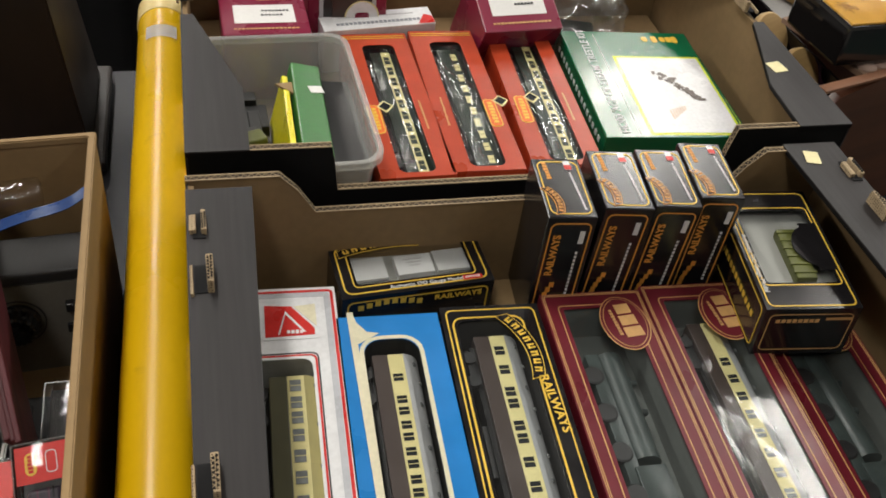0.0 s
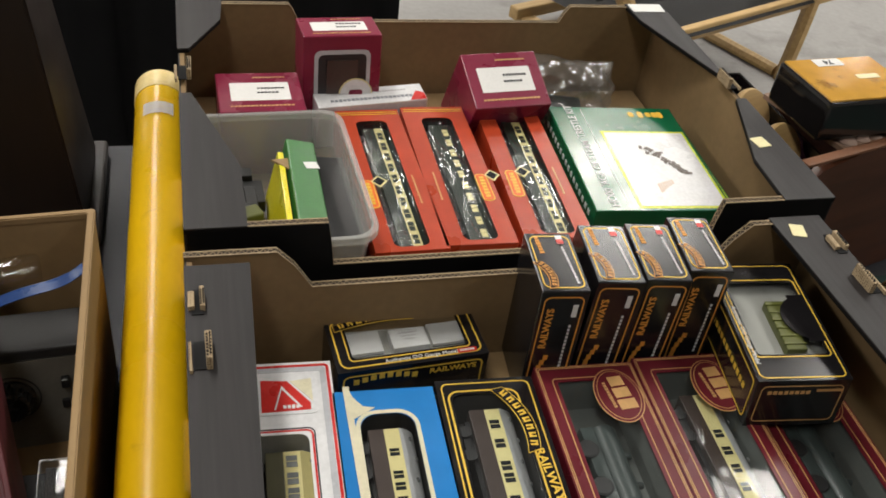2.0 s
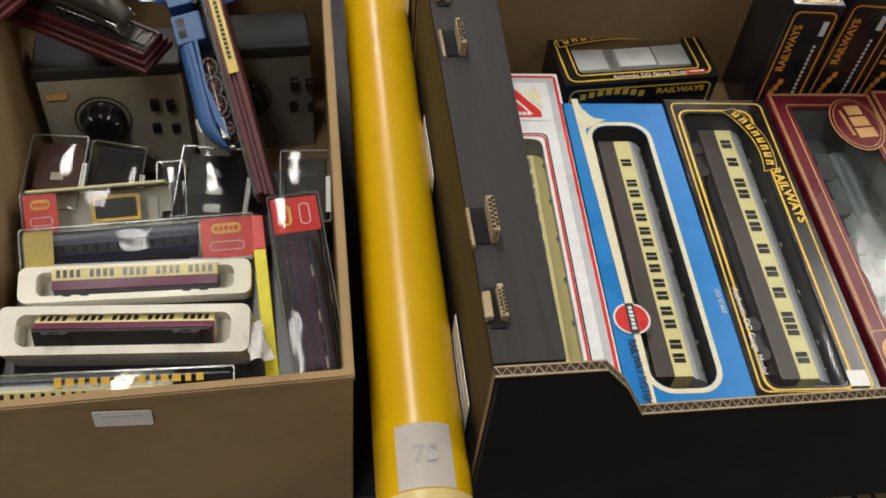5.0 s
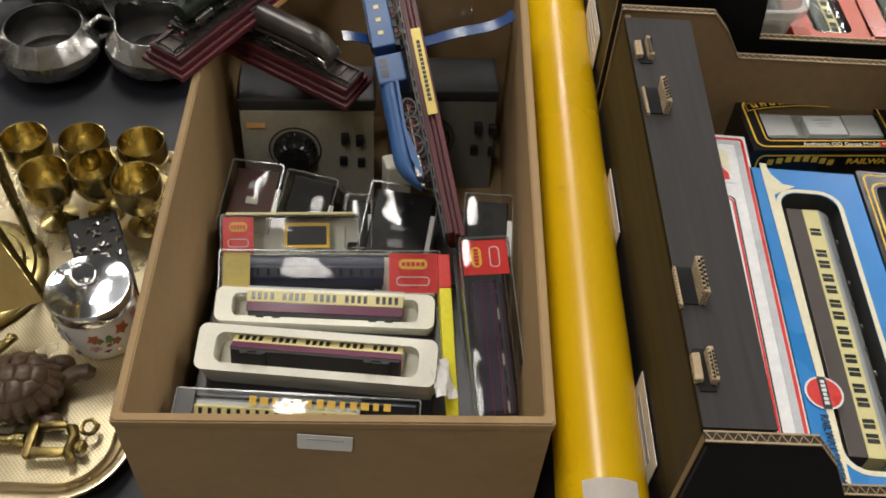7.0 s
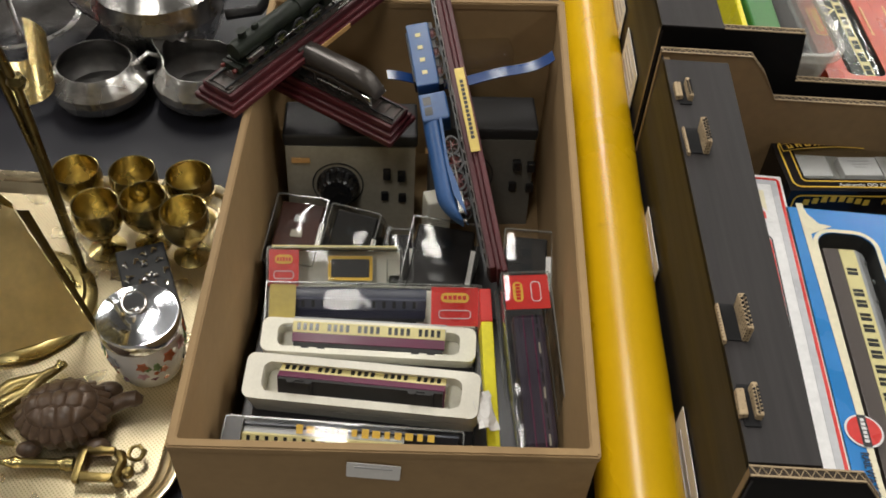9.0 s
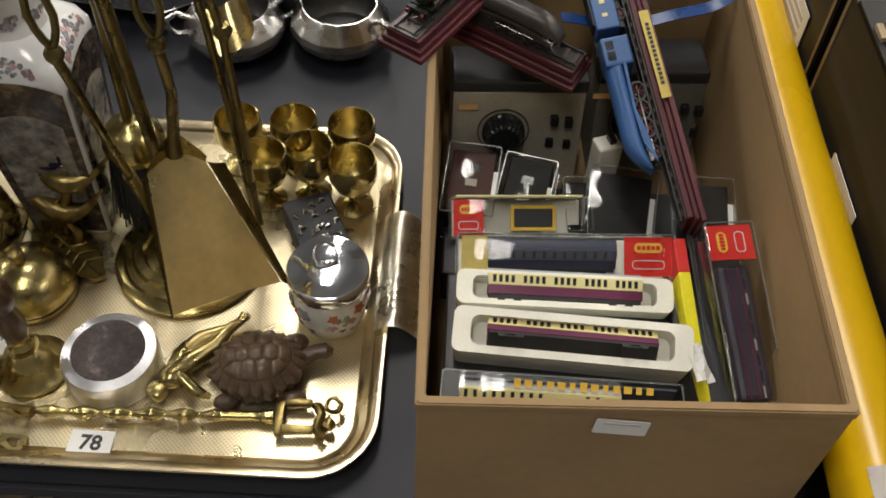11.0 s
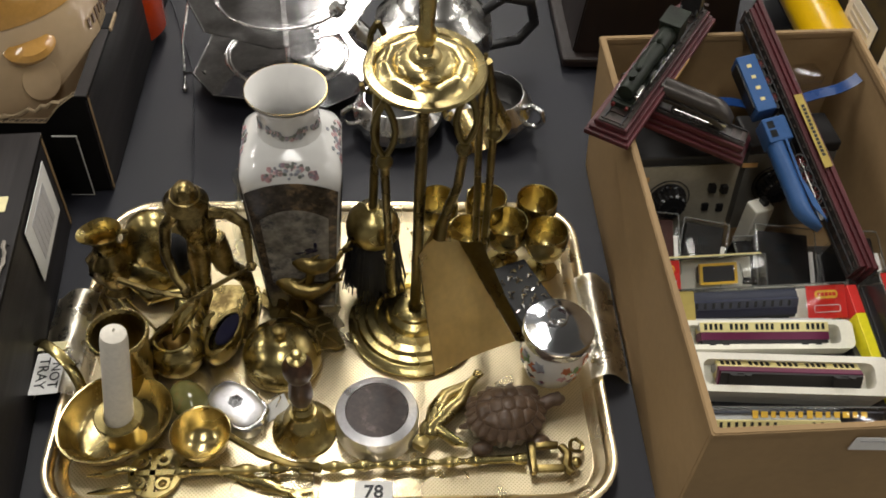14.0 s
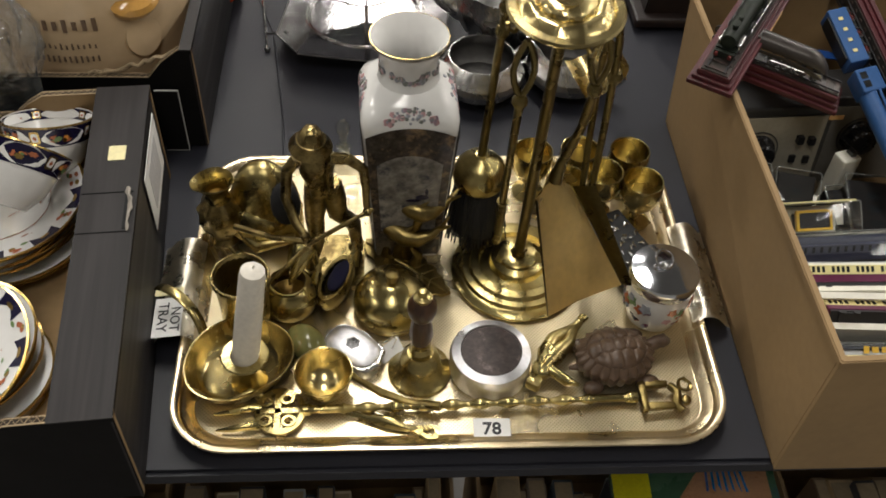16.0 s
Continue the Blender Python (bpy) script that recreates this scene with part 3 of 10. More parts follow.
# ---- cartons ----
def fruit_carton(label, x0, x1, y0, y1, z0, h, front, back, ledges, tabs, group="fruit cartons", lean=0.0, yaw=0.0):
    """A stacking tray of black-printed corrugated board. front and back: corner length, slope length, low height.
    ledges: outlines in x and y; tabs: (x, y, kind)."""
    cx, cy = (x0 + x1) / 2, (y0 + y1) / 2
    w, d, th = x1 - x0, y1 - y0, 0.0045
    c = thing("fruit_carton", label, "carton", pose(cx, cy, z0, 0, 0, yaw), group)
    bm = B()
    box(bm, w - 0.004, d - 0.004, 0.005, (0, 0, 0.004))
    part("bottom", bm, KRAFT_SHADED, c)
    for sy, (cr, sl, low) in ((-1, front), (1, back)):
        a = w / 2
        pts = [(-a, 0.002), (a, 0.002), (a, h), (a - cr, h), (a - cr - sl * 0.5, (h * 0.6 + low * 0.4)), (a - cr - sl, low), (-a + cr + sl, low), (-a + cr + sl * 0.5, (h * 0.6 + low * 0.4)), (-a + cr, h), (-a, h)]
        up = Matrix(((1, 0, 0, 0), (0, 0, -1, sy * (d / 2 - th)), (0, 1, 0, 0), (0, 0, 0, 1)))
        bm = B()
        prism(bm, pts, -th / 2, th / 2, up)
        wall = part("side_wall", bm, KRAFT_SHADED, c)
        bm = B()
        prism(bm, pts, -0.0007, 0.0007, Matrix.Translation((0, sy * (th / 2 + 0.0008), 0)) @ up)
        part("printed_face", bm, PRINT_GREY, wall, "black printed outside")
        top = pts[2:]
        yc, half = sy * (d / 2 - th), 0.0029

        def strip(bm, path, width, z0, z1):
            """A thin ribbon along points of the edge: x, offset across, height."""
            rows = []
            for i, (x, o, z) in enumerate(path):
                ax, ao, _ = path[max(0, i - 1)]
                bx, bo, _ = path[min(len(path) - 1, i + 1)]
                n = Vector((-(bo - ao), bx - ax)).normalized() * width / 2
                rows.append([bm.verts.new((x + sg * n.x, yc + o + sg * n.y, z + zz)) for sg, zz in ((-1, z0), (1, z0), (1, z1), (-1, z1))])
            for a, b in zip(rows, rows[1:]):
                for q in range(4):
                    bm.faces.new((a[q], a[(q + 1) % 4], b[(q + 1) % 4], b[q]))
            bm.faces.new(rows[0][::-1]), bm.faces.new(rows[-1])

        bm = B()
        strip(bm, [(x, 0, z) for x, z in top], 2 * half, 0.0002, 0.0006)
        part("flute_gap", bm, FLUTE_DARK, wall, "dark gaps between the flutes")
        bm = B()
        for o in (-half, half):
            strip(bm, [(x, o, z) for x, z in top], 0.0011, 0.0004, 0.0013)
        wave, run, side_ = [], 0.0, 1
        for (ax, az), (bx, bz) in zip(top, top[1:]):
            seg = math.hypot(bx - ax, bz - az)
            while run < seg:
                u = run / seg
                wave.append((ax + (bx - ax) * u, side_ * (half - 0.0005), az + (bz - az) * u))
                side_, run = -side_, run + 0.0029
            run -= seg
        strip(bm, wave, 0.0007, 0.0004, 0.0012)
        part("cut_edge", bm, EDGE, wall, "brown corrugated cut edge")
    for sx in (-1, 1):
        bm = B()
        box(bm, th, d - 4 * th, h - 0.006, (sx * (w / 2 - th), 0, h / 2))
        wall = part("end_wall", bm, KRAFT_SHADED, c)
        bm = B()
        box(bm, 0.0014, d, h - 0.004, (sx * (w / 2 - th / 2 + 0.0008), 0, h / 2 - 0.001))
        part("printed_face", bm, PRINT, wall, "black printed outside")
    for pts in ledges:
        loc = [(x - cx, y - cy) for x, y in pts]
        bm = B()
        prism(bm, loc, h - 0.003, h + 0.0005)
        led = part("ledge", bm, PRINT_GREY, c, "folded corrugated stacking ledge")
        bm = B()
        prism(bm, loc, h + 0.0008, h + 0.0022)
        part("printed_face", bm, PRINT, led, "black printed top")
    for x, y, kind, s in tabs:
        bm = B()
        if kind == "flat":
            box(bm, 0.005, 0.018, 0.005, (-0.004, 0, 0.002), 0.0008)
            box(bm, 0.004, 0.022, 0.007, (0.004, 0.001, 0.003), 0.0008)
        else:
            box(bm, 0.0045, 0.028, 0.013, (0.007 * s, 0, 0.006), 0.0008)
            box(bm, 0.0025, 0.03, 0.004, (-0.006 * s, -0.002, 0.001), 0.0006)
        dent(bm, 0.001, 120, x + y)
        tab = part("tab", bm, EDGE, c, "torn brown board tab", m=pose(x - cx, y - cy, h + 0.002))
        bm = B()
        fx, fz, fl = (0.004, 0.0068, 0.018) if kind == "flat" else (0.007 * s, 0.0128, 0.024)
        for k in range(7):
            for e in (-1, 1):
                yy = (k - 3) * fl / 7 + e * fl / 28
                prism(bm, [(fx + e * 0.0004, yy - 0.0011), (fx + e * 0.0019, yy), (fx + e * 0.0004, yy + 0.0011)][::e], fz - 0.0006, fz + 0.0006)
        tagged(part("flute_gap", bm, DRAPE, tab, "dark gaps between the flutes"), kind="stuff")
        bm = B()
        box(bm, 0.009, 0.028, 0.001, (0, 0, 0))
        part("slot", bm, DRAPE, c, m=pose(x - cx + 0.0005 * s, y - cy, h + 0.0026))
    return c


def label_patch(name, w, h, m, mat_, label, category="label", parent=None, word=None, wsize=0.02, wmat=None, bars=0, wrot=0):
    bm = B()
    pts = rrect(w, h, 0.001, 2)
    prism(bm, pts, 0.0, 0.0006)
    if parent is None:
        t = thing(name, label, category, m)
        part("paper", bm, mat_, t)
    else:
        t = part(name, bm, mat_, parent, label, m=m)
    if word:
        letters(word, wsize, wmat or INK, t, pose(0, 0, 0.0008, 0, 0, wrot))
    for i in range(bars):
        bm = B()
        box(bm, w * 0.7, h * 0.09, 0.0004, (0, h * (0.25 - 0.5 * i / max(1, bars - 1)), 0.0008))
        part("printed_line", bm, GREY_INK, t)
    return t


def front_carton():
    x0, x1, y0, y1, z0, h = 0.077, 0.673, 0.230, 0.626, 0.751, 0.203
    led = [[(x0, y0 + 0.009), (x0 + 0.04, y0 + 0.009), (x0 + 0.052, y1 - 0.02), (x0, y1 - 0.02)],
           [(x1, y0 + 0.009), (x1 - 0.044, y0 + 0.009), (x1 - 0.055, y1 + 0.001), (x1, y1 + 0.001)]]
    tabs = [(x0 + 0.009, 0.562, "flat", 1), (x0 + 0.009, 0.505, "up", 1), (x0 + 0.006, 0.335, "up", 1), (x0 + 0.006, 0.275, "flat", 1),
            (x1 - 0.008, 0.583, "flat", -1), (x1 - 0.008, 0.528, "up", -1), (x1 - 0.008, 0.345, "up", -1), (x1 - 0.008, 0.285, "flat", -1)]
    c = fruit_carton("black-printed corrugated fruit carton full of boxed model trains", x0, x1, y0, y1, z0, h, (0.062, 0.032, 0.15), (0.075, 0.03, 0.162), led, tabs)
    # stiff sheet that the boxes lie on, and the layer that carries it
    bm = B()
    box(bm, x1 - x0 - 0.02, y1 - y0 - 0.02, 0.004, (0, 0, 0.062))
    part("inner_sheet", bm, KRAFT, c, "plain brown cardboard sheet laid inside")
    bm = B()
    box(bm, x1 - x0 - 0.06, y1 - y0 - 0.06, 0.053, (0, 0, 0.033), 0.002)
    part("packing", bm, KRAFT_SHADED, c)
    label_patch("price_sticker", 0.014, 0.018, pose(0.637, 0.605, z0 + h + 0.0024, 0, 0, -15), STICKER, "small pale yellow price sticker on the carton ledge", "sticker")
    # paper labels on the outer end
    for y, w in ((0.30, 0.06), (0.50, 0.05)):
        label_patch("paper_label", 0.07, w, pose(x0 - 0.0006, y, 0.835, 90, 0, -90), WHITE, "printed white paper label on the carton end", "label", bars=4)


front_carton()


def back_carton():
    x0, x1, y0, y1, z0, h = 0.078, 0.698, 0.642, 1.075, 0.751, 0.212
    w = 0.052
    led = [[(x0, y0), (x0 + w, y0), (x0 + w, y0 + 0.09), (x0 + 0.012, y0 + 0.22), (x0, y0 + 0.22)],
           [(x0, y1), (x0 + w, y1), (x0 + w - 0.004, y1 - 0.05), (x0 + 0.012, y1 - 0.12), (x0, y1 - 0.12)],
           [(x1, y0), (x1 - w - 0.004, y0), (x1 - w, y0 + 0.07), (x1 - 0.012, y0 + 0.19), (x1, y0 + 0.19)],
           [(x1, y1), (x1 - w, y1), (x1 - w + 0.004, y1 - 0.05), (x1 - 0.006, y1 - 0.19), (x1, y1 - 0.19)]]
    tabs = [(x0 + 0.004, y0 + 0.26, "up", 1), (x1 - 0.004, y0 + 0.225, "up", -1)]
    c = fruit_carton("black-printed corrugated fruit carton with red-boxed coaches", x0, x1, y0, y1, z0, h, (0.12, 0.006, 0.165), (0.13, 0.012, 0.19), led, tabs)
    bm = B()
    box(bm, x1 - x0 - 0.03, y1 - y0 - 0.03, 0.088, (0, 0, 0.05), 0.002)
    part("packing", bm, KRAFT_SHADED, c)
    label_patch("price_sticker", 0.016, 0.018, pose(0.668, 0.742, z0 + h + 0.0024, 0, 0, 10), STICKER, "small pale yellow price sticker on the carton flap", "sticker")
    label_patch("paper_label", 0.045, 0.022, pose(0.672, 1.062, z0 + h + 0.0024), WHITE, "blank white paper label on the carton flap", "label")
    for y, w2 in ((0.72, 0.05), (0.83, 0.05)):
        label_patch("paper_label", 0.08, w2, pose(x0 - 0.0006, y, 0.86, 90, 0, -90), WHITE, "printed white paper label on the carton end", "label", bars=4)


back_carton()


def kraft_carton():
    x0, x1, y0, y1, z0, h, th = -0.247, 0.003, 0.255, 0.708, 0.751, 0.174, 0.004
    c = thing("kraft_carton", "open plain brown carton full of small model trains", "carton", pose(0, 0, z0))
    bm = B()
    box(bm, x1 - x0, y1 - y0 - 0.008, 0.004, ((x0 + x1) / 2, (y0 + y1) / 2, 0.003))
    part("bottom", bm, KRAFT_SHADED, c)
    for sx, x in ((-1, x0), (1, x1)):
        bm = B()
        box(bm, th, y1 - y0 - 2 * th, h, (x - sx * th / 2, (y0 + y1) / 2, h / 2), 0.0008)
        part("end_wall", bm, KRAFT, c)
    for sy, y in ((-1, y0), (1, y1)):
        bm = B()
        box(bm, x1 - x0, th, h, ((x0 + x1) / 2, y - sy * th / 2, h / 2), 0.0008)
        part("side_wall", bm, KRAFT, c)
    # folded upper hem of the board
    bm = B()
    ring(bm, [(x0 - 0.001, y0 - 0.001), (x1 + 0.001, y0 - 0.001), (x1 + 0.001, y1 + 0.001), (x0 - 0.001, y1 + 0.001)], [(x0 + 0.005, y0 + 0.005), (x1 - 0.005, y0 + 0.005), (x1 - 0.005, y1 - 0.005), (x0 + 0.005, y1 - 0.005)], h - 0.006, h + 0.001)
    bmesh.ops.bevel(bm, geom=bm.edges[:], offset=0.001, segments=2, affect="EDGES")
    part("rim", bm, KRAFT, c)
    for ob in c.children:
        for v in ob.data.vertices:
            u, w, k = (v.co.x - x0) / (x1 - x0), (v.co.y - y0) / (y1 - y0), max(0, v.co.z) / h
            v.co.x -= k * 0.012 * (1 - u) * w
            v.co.z += k * (-0.014 * (1 - u) * (1 - w) + 0.001 * u * (1 - w) + 0.001 * (1 - u) * w + 0.015 * u * w)
    label_patch("paper_label", 0.032, 0.016, pose(-0.1265, y0 - 0.001, 0.8975, 90, 3, 0), WHITE, "small white paper label on the brown carton front", "label", bars=1)


kraft_carton()


FRESH_LABEL = mat("fresh_white_label", (0.88, 0.86, 0.86), 0.4, 0, 0.03, 20, 0.02, 300, 0.02)


def postal_tube():
    x, z, r, ya, yb = 0.0435, 0.846, 0.029, 0.185, 1.085
    t = thing("poster_tube", "long yellow plastic poster tube wedged between cartons", "tube", pose(x, ya, z, -0.5, 0, -0.57))
    bm = B()
    prof = [(r - 0.004, 0.0), (r, 0.001)] + [(r + 0.0003 * math.sin(k * 1.7), (yb - ya) * k / 24) for k in range(1, 24)] + [(r, yb - ya - 0.001), (r - 0.004, yb - ya)]
    lathe(bm, prof, 40, pose(0, 0, 0, -90, 0, 0))
    part("barrel", bm, YELLOW_TUBE, t, "scuffed glossy yellow plastic", 40)
    for y0, y1 in ((-0.001, 0.022), (yb - ya - 0.035, yb - ya + 0.001)):
        bm = B()
        lathe(bm, [(0, y0), (r + 0.001, y0), (r + 0.0014, y0 + 0.001), (r + 0.0014, y1), (0, y1)], 40, pose(0, 0, 0, -90, 0, 0))
        part("end_cap", bm, TUBE_END, t, "pale translucent end cap", 40)
    for y, w, word in ((0.044, 0.042, "75"), (0.812, 0.026, None)):
        bm = B()
        n = 10
        rows = []
        for i in range(n + 1):
            a = radians(90 + 34 - 68 * i / n)
            rows.append([bm.verts.new(((r + 0.0012) * math.cos(a), y + s * w / 2, (r + 0.0012) * math.sin(a))) for s in (-1, 1)])
        for a, b in zip(rows, rows[1:]):
            bm.faces.new((a[0], b[0], b[1], a[1]))
        bmesh.ops.solidify(bm, geom=bm.faces[:], thickness=-0.0004)
        bmesh.ops.recalc_face_normals(bm, faces=bm.faces[:])
        lab = part("paper_label", bm, FRESH_LABEL, t, "white paper label stuck round the tube", 40)
        if word:
            letters(word, 0.016, GREY_INK, lab, pose(0, y, r + 0.0019))


postal_tube()

CREAM_LINE = mat("cream_ink", (0.74, 0.69, 0.5), 0.35, 0, 0.05, 40, 0)


# ---- boxed model trains ----
def outline(parent, w, h, r, line, z, mat_, cx=0.0, cy=0.0, name="printed_line"):
    bm = B()
    ring(bm, rrect(w, h, r, 5, cx, cy), rrect(w - 2 * line, h - 2 * line, max(r - line, 0.0003), 5, cx, cy), z, z + 0.0003)
    return part(name, bm, mat_, parent)


def plate(parent, pts, z, mat_, name="printed_patch", label="", t=0.0003):
    bm = B()
    prism(bm, pts, z, z + t)
    return part(name, bm, mat_, parent, label)


def bars(parent, cx, cy, w, h, z, mat_, n=1, gap=0.5, rot=0.0):
    """Plain blocks for printing that is not lettered."""
    bm = B()
    step = w / n
    for i in range(n):
        hh = h * (0.85 + 0.3 * ((i * 7) % 3) / 3)
        box(bm, step * (1 - gap * 0.5), hh, 0.0003, (-w / 2 + step * (i + 0.5), 0, 0))
    pieces("printed_block", bm, mat_, parent, pose(cx, cy, z + 0.0002, 0, 0, rot))


def banner(parent, cx, cy, length, depth, z, rot, ink, ground, bend=0.25):
    """A curved name banner with an outline and plain blocks in it."""
    def curve(l, d, z0, z1, ma, nm):
        n = 12
        lo, hi = [], []
        for i in range(n + 1):
            s = (i / n - 0.5)
            yy = -bend * l * (s * s * 4) * 0.5
            lo.append((s * l, yy - d / 2)), hi.append((s * l, yy + d / 2))
        bm = B()
        prism(bm, lo + hi[::-1], z0, z1)
        return part(nm, bm, ma, parent, m=pose(cx, cy, z, 0, 0, rot))
    curve(length, depth, 0, 0.0003, ink, "banner_edge")
    curve(length - 0.0016, depth - 0.0016, 0.0003, 0.0006, ground, "banner")
    n = 8
    for i in range(n):
        s = ((i + 0.5) / n - 0.5) * 0.9
        yy = -bend * length * (s * s * 4) * 0.5
        lean = math.degrees(math.atan(-bend * s * 4))
        tall, wide = depth * 0.52, length / n * 0.56
        bm = B()
        box(bm, wide * 0.34, tall, 0.0003, (-wide * 0.33, 0, 0))
        box(bm, wide * 0.34, tall, 0.0003, (wide * 0.33, 0, 0))
        box(bm, wide * 0.34, tall * 0.3, 0.0003, (0, tall * (0.3 if i % 2 else -0.3), 0))
        part("printed_block", bm, ink, parent, m=pose(cx, cy, z, 0, 0, rot) @ pose(s * length, yy, 0.0008, 0, 0, lean))


def coach(parent, m, length, lower, upper, roof, wins, win_mat=None, tall=0.04, deep=0.03, name="coach", band=0.5):
    """A model coach on its side, its side upwards: length along y, roof towards +x."""
    hx = tall / 2
    bm = B()
    x_mid = -hx + 0.008 + (tall - 0.012) * (1 - band)
    box(bm, x_mid - (-hx + 0.008), length, deep, ((x_mid - hx + 0.008) / 2, 0, -deep / 2), 0.0006)
    c = part(name, bm, lower, parent, m=m)
    bm = B()
    box(bm, hx - 0.004 - x_mid, length, deep, ((x_mid + hx - 0.004) / 2, 0, -deep / 2), 0.0006)
    part("window_band", bm, upper, c)
    bm = B()
    n = 8
    prof = [(hx - 0.004 + 0.0135 * math.sin(math.pi * i / n) ** 0.62, -0.0008 - (deep - 0.0016) * i / n) for i in range(n + 1)]
    rows = [[bm.verts.new((x, s * (length / 2 + 0.001), z)) for x, z in prof] for s in (-1, 1)]
    for i in range(n):
        bm.faces.new((rows[0][i], rows[0][i + 1], rows[1][i + 1], rows[1][i]))
    for r_ in rows:
        bm.faces.new(r_)
    bm.faces.new((rows[0][0], rows[1][0], rows[1][-1], rows[0][-1]))
    part("roof", bm, roof, c, smooth=50)
    for k in range(11):
        bm = B()
        lathe(bm, [(0, 0), (0.0022, 0), (0.002, 0.001), (0, 0.0016)], 10)
        part("roof_vent", bm, GREYWIN, c, m=pose(hx + 0.0042 + 0.002 * (k % 2), (k / 10 - 0.5) * length * 0.92, -deep * 0.16, 0, 52, 0))
    bm = B()
    box(bm, 0.004, length * 0.94, deep * 0.6, (-hx + 0.006, 0, -deep / 2))
    for s in (-1, 1):
        box(bm, 0.006, length * 0.14, deep * 0.8, (-hx + 0.002, s * length * 0.36, -deep / 2), 0.0008)
        for k in (-1, 1):
            lathe(bm, [(0, 0), (0.0055, 0), (0.006, 0.001), (0.006, 0.003), (0, 0.003)], 14, pose(-hx + 0.001, s * length * 0.36 + k * 0.012, -0.004))
    box(bm, 0.005, length * 0.2, deep * 0.5, (-hx + 0.002, 0.01, -deep / 2), 0.001)
    part("underframe", bm, UNDER, c)
    first = None
    for y, wy in wins:
        bm = B()
        wx = (hx - 0.004 - x_mid) * 0.62
        box(bm, wx, wy, 0.0006, (0, 0, 0))
        mm = pose((x_mid + hx - 0.004) / 2 - 0.0005, y * length, 0.0001)
        part("window", bm, win_mat or DARKWIN, c, m=mm)
        if wy > 0.007:
            bm = B()
            box(bm, wx * 1.05, 0.0006, 0.0009, (0, 0, 0))
            part("glazing_bar", bm, upper, c, m=mm)
    return c


def window_box(label, w, l, h, card, win, m, group, side=None, film=FILM, inner=CARD_GREY, r=0.008, sag=0.0):
    """A card box with a film window in its top. win: width, length, centre x, centre y."""
    t = thing("boxed_model_coach", label, "boxed model train", m, group)
    ww, wl, wx, wy = win
    bm = B()
    n = 5
    ring(bm, rrect(w, l, 0.0008, n), rrect(ww, wl, r, n, wx, wy), h - 0.001, h)
    lid = part("lid", bm, card, t)
    bm = B()
    ring(bm, rrect(w, l, 0.0008, n), rrect(w - 0.002, l - 0.002, 0.0008, n), 0.0, h - 0.0012)
    part("sleeve", bm, side or card, t)
    bm = B()
    box(bm, w - 0.003, l - 0.003, 0.001, (0, 0, 0.001))
    part("bottom", bm, card, t)
    bm = B()
    box(bm, ww + 0.006, wl + 0.006, 0.0015, (wx, wy, 0.004))
    ring(bm, rrect(ww + 0.006, wl + 0.006, r, n, wx, wy), rrect(ww + 0.004, wl + 0.004, r, n, wx, wy), 0.004, h - 0.002)
    part("inner_tray", bm, inner, t)
    bm = B()
    nx, ny = 4, 18
    vs = [[bm.verts.new((wx - ww / 2 - 0.002 + (ww + 0.004) * i / nx, wy - wl / 2 - 0.002 + (wl + 0.004) * j / ny, h - 0.0018 - (sag * (0.4 + noise.noise((i * 0.9, j * 0.45, w * 99))) if 0 < i < nx else 0))) for j in range(ny + 1)] for i in range(nx + 1)]
    for i in range(nx):
        for j in range(ny):
            bm.faces.new((vs[i][j], vs[i + 1][j], vs[i + 1][j + 1], vs[i][j + 1]))
    f = part("window_film", bm, film, t, "clear plastic film", 60)
    f.visible_shadow = False
    return t


BZ, BH = 0.817, 0.046          # coach boxes lie on the inner sheet of the front carton
L_BOX = 0.286


def pairs(n, a, b, w, skip=()):
    out = []
    for i in range(n):
        if i in skip:
            continue
        out.append((a + (b - a) * i / (n - 1), w))
    return out


